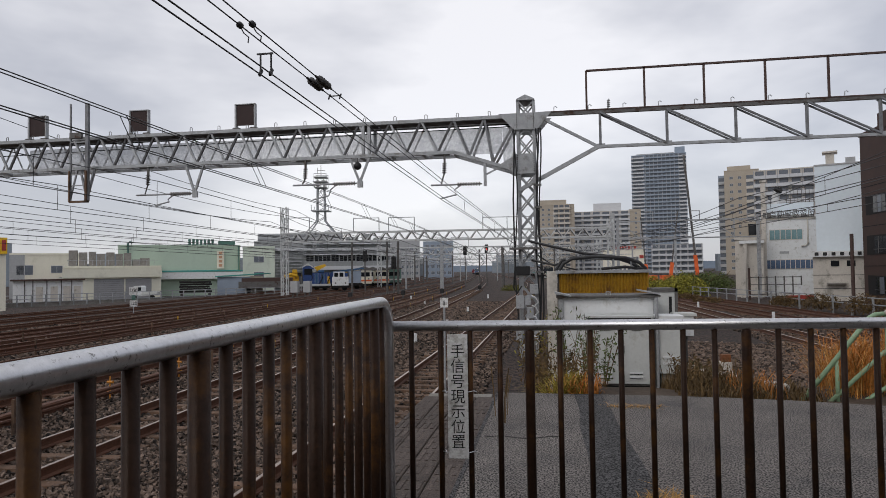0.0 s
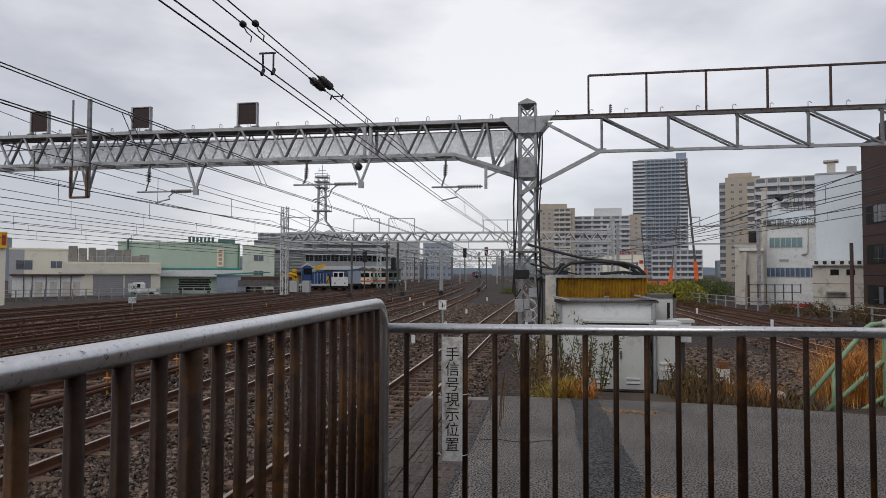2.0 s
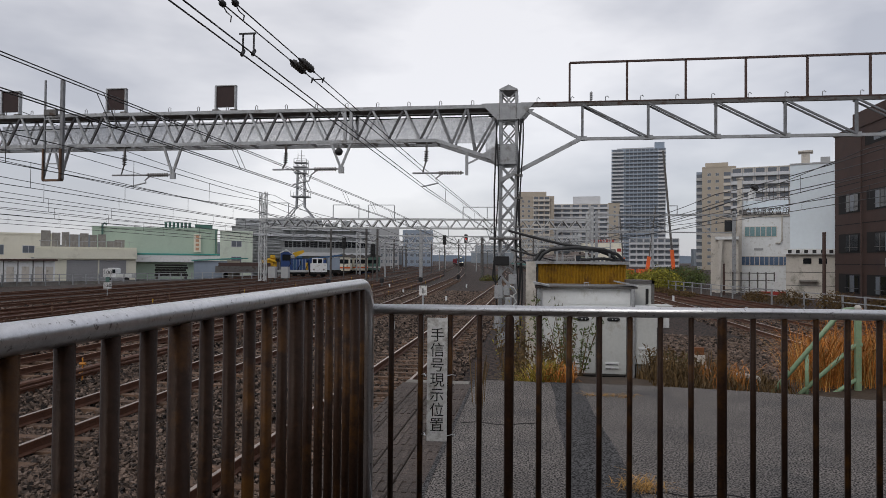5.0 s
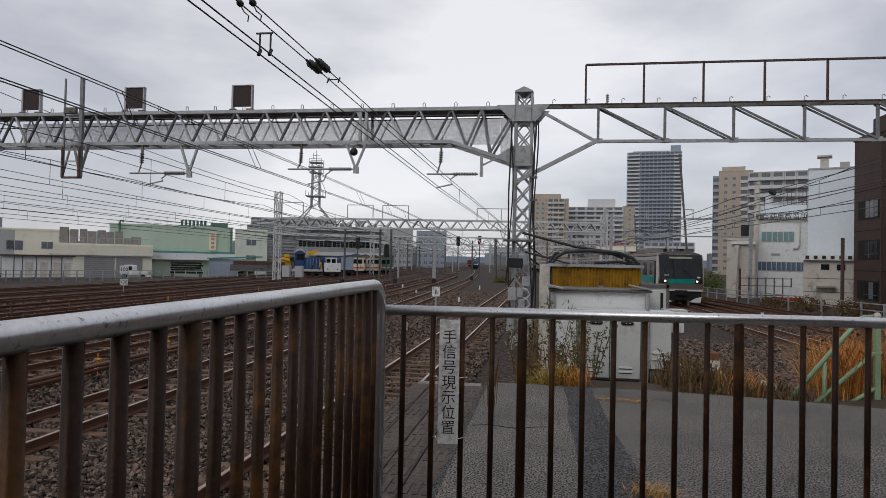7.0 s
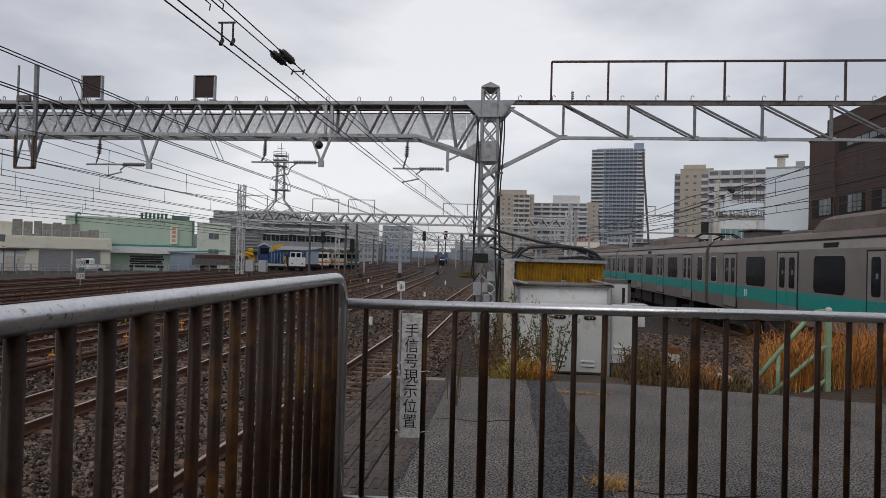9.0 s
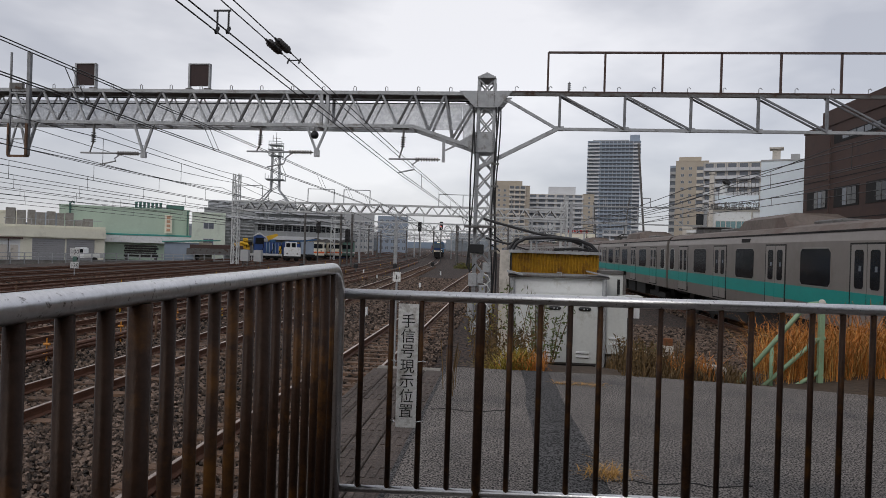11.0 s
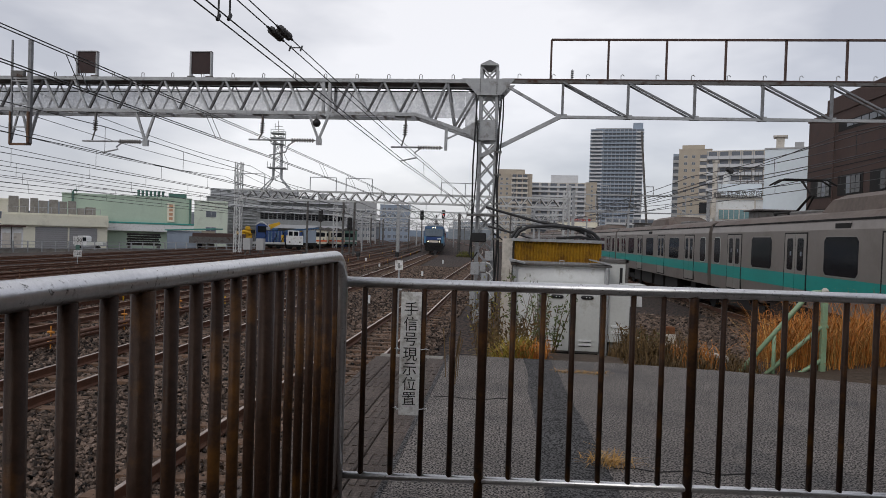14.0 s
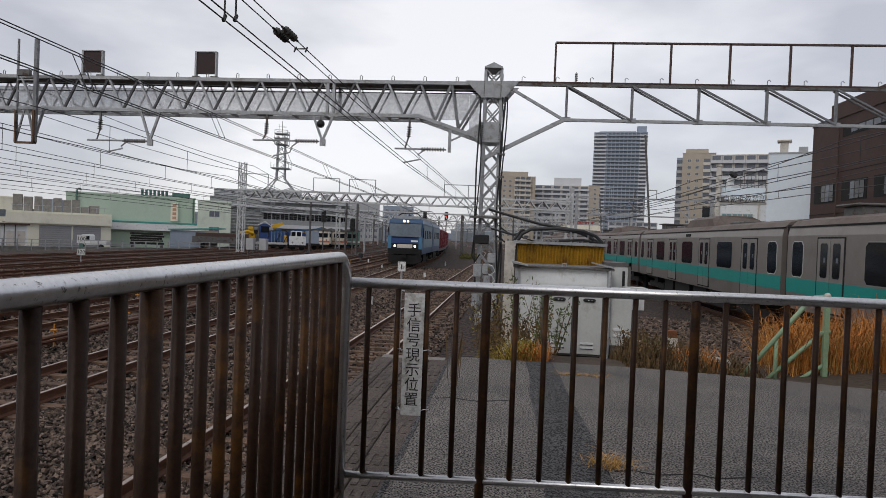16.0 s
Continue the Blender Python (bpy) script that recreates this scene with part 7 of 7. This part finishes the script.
    for (x, y, m, lab, h) in ((-31.2, 106, "cream", "cream works rail vehicle with orange trim", 2.6), (-29.6, 111.5, "cream", "pale works rail vehicle in the yard", 2.5), (-28.7, 117, "dkgreen", "mint green works rail vehicle", 2.7), (-35, 112, "ygear", "yellow works rail vehicle", 2.3), (-33.5, 120, "white", "white works rail vehicle", 2.6)):
        v = thing("works_vehicle", lab, "rail machine", x, y, -1.3, 18, group="works rail vehicles")
        bm = B()
        box(bm, -1.3, 1.3, -1.6, 4, 0.6, h + 0.6, None, 0.15)
        part("body", bm, m, v)
        part("front_window", boxes((-1.0, 1.0, -1.66, -1.58, 1.9, 2.6)), "glass", v)
        part("trim_band", boxes((-1.32, 1.32, -1.64, -1.58, 1.1, 1.35)), "orange" if m == "cream" else "offwhite", v)
        part("buffer_beam", boxes((-1.2, 1.2, -1.75, -1.6, 0.4, 0.7)), "under", v)
        part("roof_sheet", poly(B(), [(-1.5, h + 0.5), (0, h + 1.0), (1.5, h + 0.5), (1.5, h + 0.4), (-1.5, h + 0.4)], (-1.8, 4)), "galvd", v)
        part("side_door", boxes((-1.34, -1.3, 0.2, 1.1, 0.8, h + 0.2)), "galvd", v)
        part("side_window", boxes((-1.34, -1.3, 1.5, 3.2, 1.8, 2.6)), "glass", v)
        for q in (-0.8, 0.8):
            part("head_lamp", tube(B(), [(q, -1.68, 1.5), (q, -1.6, 1.5)], 0.13, 8), "insul", v)
        wheels(v, (0.0,), 0.4, -0.8)
    for x, y, ln in ((-40.0, 88.0, 8), (-42.5, 96, 7)):
        v = thing("flat_wagon", "dark open works wagon with low sides", "rail machine", x, y, -1.4, 24, group="works wagons")
        part("bed", boxes((-ln / 2, ln / 2, -1.2, 1.2, 0.7, 1.6)), "galvd", v)
        part("load", boxes((-ln / 2 + 0.4, ln / 2 - 0.6, -1.0, 1.0, 1.6, 2.1)), "brown", v)
        wheels(v, (-ln / 3, ln / 3))


def signal(x, y, h, lit, hood=True):
    s = thing("colour_light_signal", "dark railway colour-light signal on a thin post", "signal", x, y, -1.4, group="colour-light signals")
    part("post", tube(B(), [(0, 0, 0), (0, 0, h)], 0.09, 8), "galvd", s)
    bm = B()
    box(bm, -0.3, 0.3, -0.1, 0.05, h - 1.3, h + 0.3, None, 0.08)
    part("signal_head", bm, "black", s)
    for k in range(3):
        on = lit == k
        part("lens", tube(B(), [(0, -0.14, h - 1.0 + k * 0.5), (0, -0.1, h - 1.0 + k * 0.5)], 0.11, 12), "rlamp" if on else "under", s, "lit red lens" if on else "")


def make_lineside():
    signal(-19.0, 77.6, 4.3, 9)
    signal(-24.5, 84, 5.4, 9)
    signal(-14.2, 108, 6.6, 9)
    signal(-11.0, 112, 6.9, 1)
    for x, y, h in ((-25.5, 81.5, 6.2), (-19.8, 77.5, 5.8), (-18.5, 77.8, 5.8), (-16.0, 96, 5.5), (-22.5, 100, 5.5), (-8.5, 118, 6), (-14, 128, 6), (-20, 132, 6), (-27, 128, 6), (-4.5, 96, 5.5), (0.5, 108, 6)):
        p = thing("catenary_pole", "plain dark catenary pole in the yard", "pole", x, y, -1.5, group="catenary poles")
        part("shaft", tube(B(), [(0, 0, 0), (0, 0, h + 1)], 0.14, 8), "galvd" if h > 5.6 else "galv", p)
        part("cross_arm", beam(B(), (-1.1, 0, h - 0.2), (1.1, 0, h - 0.2), 0.09), "galv", p)
        part("stay", beam(B(), (-0.9, 0, h - 0.2), (0, 0, h - 1.2), 0.06), "galv", p)
    s = thing("speed_sign", "white speed limit plates with black numbers on a thin post", "sign", -28.1, 40.3, -1.5, 35)
    part("post", tube(B(), [(0, 0.05, 0), (0, 0.05, 2.0)], 0.03, 8), "galv", s)
    part("upper_plate", boxes((-0.27, 0.27, -0.01, 0.02, 1.48, 2.02)), "plate", s)
    part("green_strip", boxes((-0.12, 0.12, -0.008, 0.02, 1.12, 1.46)), "dkgreen", s)
    part("lower_plate", boxes((-0.24, 0.24, -0.01, 0.02, 0.68, 1.1)), "plate", s)
    words("upper_number", "100", 0.33, pose(0, -0.015, 1.75, 90, 0, 0), "ink", s, 0.003)
    words("lower_number", "120", 0.3, pose(0, -0.015, 0.89, 90, 0, 0), "ink", s, 0.003)
    m = thing("track_marker_plate", "small square white marker plate on a short post", "marker", -2.29, 13.8, -1.34)
    part("post", tube(B(), [(0, 0.02, 0), (0, 0.02, 1.85)], 0.022, 8), "galv", m)
    part("plate", boxes((-0.085, 0.085, -0.005, 0.01, 1.84, 2.05)), "plate", m)
    part("plate_mark", boxes((-0.012, 0.012, -0.009, -0.005, 1.89, 1.99)), "ink", m)
    for x, y in ((-5.0, 31), (-5.4, 42), (-5.1, 24), (-9.6, 33), (-1.2, 33), (-10.2, 52), (-6.2, 64), (-13.5, 62), (-12.5, 44), (11.3, 36), (9.9, 47), (9.2, 62)):
        w = thing("lineside_peg", "short white lineside marker peg", "marker", x, y, -1.45, group="lineside pegs")
        part("peg", boxes((-0.06, 0.06, -0.06, 0.06, 0, 0.4)), "white", w)
    for x, y in ((-9.41, 12.55), (-9.72, 15.7), (-10.05, 19.2), (-13.2, 22.0)):
        w = thing("insulated_stake", "small orange-yellow lineside stake with two collars", "marker", x, y, -1.42, group="orange stakes")
        part("stake_rod", tube(B(), [(0, 0, 0), (0, 0, 0.55)], 0.016, 6), "orangey", w)
        for z in (0.2, 0.42):
            part("collar", tube(B(), [(-0.07, 0, z), (0.07, 0, z)], 0.028, 8), "orangey", w)
    for x, y in ((-27.0, 66.0), (-25.8, 66.5)):
        w = thing("trackside_case", "grey trackside equipment case on legs", "equipment box", x, y, -1.45, group="trackside cases")
        part("case", boxes((-0.4, 0.4, -0.3, 0.3, 0.7, 1.9)), "greyw", w)
        part("leg", boxes((-0.3, -0.2, -0.1, 0.1, 0, 0.7)), "galvd", w)
        part("leg", boxes((0.2, 0.3, -0.1, 0.1, 0, 0.7)), "galvd", w)
    i = thing("section_insulator", "pair of dark ribbed strain insulators in the messenger wires", "insulator", 0, 9.28, 4.2, group="section insulators")
    for x, y in ((-3.51, 0.0), (-3.355, -0.05)):
        rib = B()
        insulator(rib, (x, y - 0.24, 0), (x, y + 0.24, 0), 0.062, 5)
        part("ribbed_insulator", rib, "darkins", i)
        part("end_fitting", tube(B(), [(x, y - 0.34, 0), (x, y - 0.24, 0)], 0.02, 6), "wire", i)
        part("end_fitting", tube(B(), [(x, y + 0.24, 0), (x, y + 0.34, 0)], 0.02, 6), "wire", i)
    sp = thing("wire_spacer", "small steel spacer bar clamped across two messenger wires", "clamp", 0, 9.98, 4.2, group="wire fittings")
    part("spacer_bar", beam(B(), (-3.54, 0, 0.0), (-3.33, 0, 0.0), 0.016), "wire", sp)
    for x in (-3.53, -3.345):
        part("clip", beam(B(), (x, -0.04, -0.06), (x, 0.05, 0.04), 0.02), "wire", sp)
    h = thing("wire_hanger", "paired hanger rods with black knobs linking messenger and contact wires", "clamp", 0, 6.8, 0, group="wire fittings")
    for xa, xb in ((-3.255, -3.51), (-3.125, -3.355)):
        part("knob", tube(B(), [(xb, -0.05, 4.2), (xb, -0.02, 4.2), (xb, 0.02, 4.2), (xb, 0.05, 4.2)], [0.012, 0.04, 0.04, 0.012], 10), "black", h)
        part("rod", tube(B(), [(xb, 0, 4.19), (xb + 0.05, 0, 4.1), (xb + 0.11, 0, 4.05), (xb + 0.1, 0, 3.98)], 0.008, 6), "wire", h)
        part("rod", tube(B(), [(xa, 0, 3.6), (xa, 0, 3.84)], 0.012, 6), "wire", h)
        part("clip", beam(B(), (xa, -0.03, 3.58), (xa, 0.03, 3.66), 0.03), "wire", h)
    part("cross_bar", beam(B(), (-3.3, 0, 3.84), (-3.1, 0, 3.84), 0.018), "wire", h)
    for z, x0, x1 in ((7.6, -20, -24), (7.0, -22, -25.5), (6.4, -25, -27)):
        feeder("feeder_cable", [(x0, -6, z + 0.3), (x0 - 1, 20.4, z), (x1 - 4.5, 70, z + 0.8), (x1 - 10, 120, z)], 0.014, "thin dark feeder cable strung along the yard", 0.5)
    for z, x0 in ((5.9, 12.5), (5.4, 13.4), (4.9, 14.4), (6.4, 15.5)):
        feeder("feeder_cable", [(x0, 2, z), (x0 - 0.6, 44, z - 0.2), (x0 - 4, 90, z - 0.4)], 0.016, "thin dark feeder cable strung beside the commuter track", 0.5)
    # catenary portals over the commuter tracks
    for y, xl, xr in ((66, 6.5, 19.5), (100, 4, 18), (135, 1, 16)):
        g = thing("portal_frame", "slender grey steel portal over the commuter tracks", "gantry", 0, y, 0, group="slender portals")
        for x in (xl, xr):
            part("post", beam(B(), (x, 0, -1.7), (x, 0, 6.3), 0.28), "galv", g)
        part("upper_tube", beam(B(), (xl, 0, 5.9), (xr, 0, 5.9), 0.14), "galv", g)
        part("lower_tube", beam(B(), (xl, 0, 4.2), (xr, 0, 4.2), 0.12), "galv", g)
        bm = B()
        for k in range(3):
            x = xl + (xr - xl) * (k + 0.5) / 3
            beam(bm, (x, 0, 5.9), (x, 0, 4.2), 0.09)
            beam(bm, (x, 0, 4.2), (x - 1.4, 0, 5.4), 0.07)
            tube(bm, [(x + 1.2, 0, 5.9), (x + 1.2, 0, 6.8), (x + 0.4, 0, 6.8)], 0.06, 6)
        part("hanger_frame", bm, "galv", g)


def bush(x, y, z, r, h, seed, m, label, count=900, leaf=0.16):
    rng = np.random.default_rng(seed)
    t = thing("bush", label, "bush", x, y, z, group="lineside bushes")
    st, lf = B(), B()
    for k in range(9):
        a = rng.uniform(0, 6.283)
        tube(st, [(0, 0, 0), (math.cos(a) * r * 0.4, math.sin(a) * r * 0.4, h * 0.5), (math.cos(a) * r * 0.8, math.sin(a) * r * 0.8, h * rng.uniform(0.7, 1))], [0.05, 0.035, 0.015], 5)
    vs, fs = [], []
    for k in range(count):
        a, u = rng.uniform(0, 6.283), math.sqrt(rng.random())
        zz = h * rng.random() ** 0.7 * (1 - 0.55 * u * u)
        p = np.array((math.cos(a) * r * u, math.sin(a) * r * u, zz)) + rng.normal(0, 0.12 * h * 0.5, 3)
        q, s = rng.normal(0, leaf, 3), rng.normal(0, leaf * 0.6, 3)
        n = len(vs)
        vs += [p - q, p + s, p + q, p - s]
        fs.append((n, n + 1, n + 2, n + 3))
    part("stem", st, "leafb", t)
    me = bpy.data.meshes.new("foliage")
    me.from_pydata([tuple(map(float, v)) for v in vs], [], fs)
    me.materials.append(M[m])
    ob = new("foliage", me)
    ob.parent = t
    ob["kind"] = "stuff"


def make_vegetation():
    k = 0
    for x, y, r, h, m in ((13.5, 72, 2.6, 2.2, "bushy"), (11.0, 78, 2.4, 2.0, "bushy"), (15.5, 80, 2.8, 2.4, "leaf"), (18.0, 84, 3.2, 2.2, "leaf"), (8.5, 84, 2.2, 1.8, "bushy"), (20.5, 90, 3, 2.4, "leaf"), (-5.6, 88, 1.2, 1.0, "leafy"), (-4.6, 92, 1.2, 0.9, "leafy"),
                          (17.7, 47, 1.2, 1.1, "leafb"), (18.8, 43, 1.2, 1.2, "leafb"), (20.2, 40, 1.3, 1.1, "leafb"), (16.8, 51, 1.1, 0.8, "leafb"), (12.6, 56, 1.2, 0.5, "leafb"), (12.0, 62, 1.3, 0.6, "leafb"), (19.7, 36, 1.2, 1.0, "leafb"), (-2.0, 62, 0.8, 0.5, "bushy")):
        lab = {"bushy": "yellow-green bush beside the tracks", "leaf": "dark green bush beside the tracks", "leafb": "brown withered shrub beside the tracks", "leafy": "dull olive bush between the tracks"}[m]
        bush(x, y, -1.6, r, h, 70 + k, m, lab, 1600 if r < 1.6 else 3200, 0.04 if r < 1.6 else 0.075)
        k += 1


def make_distance():
    rng = np.random.default_rng(12)
    bm = B()
    n = 90
    ring = []
    for k in range(n + 1):
        a = radians(-75 + 150 * k / n)
        h = 24 + 14 * noise.noise((k * 0.13, 0, 7)) + 6 * noise.noise((k * 0.5, 3, 0))
        ring.append((bm.verts.new((2600 * math.sin(a), 2600 * math.cos(a), -10)), bm.verts.new((2650 * math.sin(a), 2650 * math.cos(a), max(8, h)))))
    for p, q in zip(ring, ring[1:]):
        bm.faces.new((p[0], q[0], q[1], p[1]))
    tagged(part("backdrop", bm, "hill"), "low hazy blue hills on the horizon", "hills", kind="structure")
    vs, fs = [], []
    def add(x, y, w, d, h, z=-2.0):
        n0 = len(vs)
        for zz in (z, z + h):
            vs.extend([(x - w / 2, y, zz), (x + w / 2, y, zz), (x + w / 2, y + d, zz), (x - w / 2, y + d, zz)])
        fs.extend([(n0, n0 + 1, n0 + 5, n0 + 4), (n0 + 1, n0 + 2, n0 + 6, n0 + 5), (n0 + 3, n0, n0 + 4, n0 + 7), (n0 + 4, n0 + 5, n0 + 6, n0 + 7)])
    for k in range(420):
        a = radians(rng.uniform(-58, 42))
        d = rng.uniform(260, 1100)
        x, y = d * math.sin(a), d * math.cos(a)
        off = x - (-0.11 * y)
        if abs(off + 8) < 36 or (x > -40 and y < 640 and x < 140):
            continue
        add(x, y, rng.uniform(8, 26), 10, rng.uniform(5, 13) * (1 + d / 900))
    me = bpy.data.meshes.new("distant_town")
    me.from_pydata([tuple(map(float, v)) for v in vs], [], fs)
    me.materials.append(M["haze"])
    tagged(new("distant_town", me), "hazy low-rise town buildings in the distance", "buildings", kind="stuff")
    for x, y, w, h, wall in ((-58, 215, 13, 9, "greyw"), (-72, 230, 14, 12, "greyw"), (-52, 300, 14, 17, "slate"), (-90, 240, 16, 13, "creamd"), (-74, 320, 18, 19, "greyw")):
        t = block("distant_office", "distant pale office block beyond the yard", "building", x, y, -2, w, h, 8, 10, wall, group="distant offices")
        windows(t, -w / 2 + 0.5, w / 2 - 0.5, int(w / 2.5), [1.8 + 3.1 * k for k in range(int(h / 3.2))], 1.5, 1.4)


make_yard_machines()
make_lineside()
make_vegetation()
make_distance()


def make_yard_clutter():
    """Masts, portal legs and pale posts that crowd the middle distance of the yard."""
    rng = np.random.default_rng(31)
    for k in range(26):
        y = rng.uniform(95, 210)
        x = lerp(LOCO_LINE, y) + rng.choice([-6, -10, -14, -18, -22, -26, 3.2, 7.5]) + rng.uniform(-0.5, 0.5)
        h = rng.uniform(5.5, 8.0)
        p = thing("yard_mast", "pale grey yard mast with a short bracket arm", "pole", float(x), float(y), -1.5, group="yard masts")
        part("shaft", beam(B(), (0, 0, 0), (0, 0, h), 0.26), "galv" if k % 3 else "galvd", p)
        s = 1 if k % 2 else -1
        part("bracket_arm", beam(B(), (0, 0, h - 1.2), (s * 2.6, 0, h - 1.0), 0.1), "galv", p)
        part("stay_tube", beam(B(), (0, 0, h - 0.1), (s * 2.2, 0, h - 1.0), 0.07), "galv", p)
        part("arm_insulator", insulator(B(), (s * 0.3, 0, h - 1.18), (s * 0.9, 0, h - 1.13), 0.1, 4), "insul", p)
    for x, y in ((-15.2, 66), (-11.8, 70), (-19.0, 60), (-9.2, 84)):
        t = thing("ground_signal", "small black ground shunting signal", "signal", x, y, -1.45, group="ground signals")
        bm = B()
        box(bm, -0.22, 0.22, -0.12, 0.12, 0.35, 0.85, None, 0.06)
        part("signal_case", bm, "black", t)
        part("foot", boxes((-0.08, 0.08, -0.08, 0.08, 0, 0.36)), "galvd", t)


make_yard_clutter()


# ---- what moves ----
def motions():
    times = [0.5 * k for k in range(33)]
    for k, car in enumerate(CARS):
        rows = []
        for t in times:
            s = 0.40752517 * t * t - 25.5164498 * t + 203.474 + 20 * k
            a, b = right_line(s + 3.1), right_line(s + 16.9)
            yaw = -math.degrees(math.atan2(b - a, 13.8))
            x = a - (b - a) / 13.8 * 3.1
            rows.append((t, pose(x, s, RIGHT_Z, 0, 0, yaw)))
        walk(car, rows)
    for ob, back, length in GOODS:
        rows = []
        for t in times:
            y = 388.0 - 21.0 * t + back
            a, b = lerp(LOCO_LINE, y + 2), lerp(LOCO_LINE, y + length - 2)
            yaw = -math.degrees(math.atan2(b - a, length - 4))
            x = a - (b - a) / (length - 4) * 2
            rows.append((t, pose(x, y, RAIL, 0, 0, yaw)))
        walk(ob, rows)


motions()
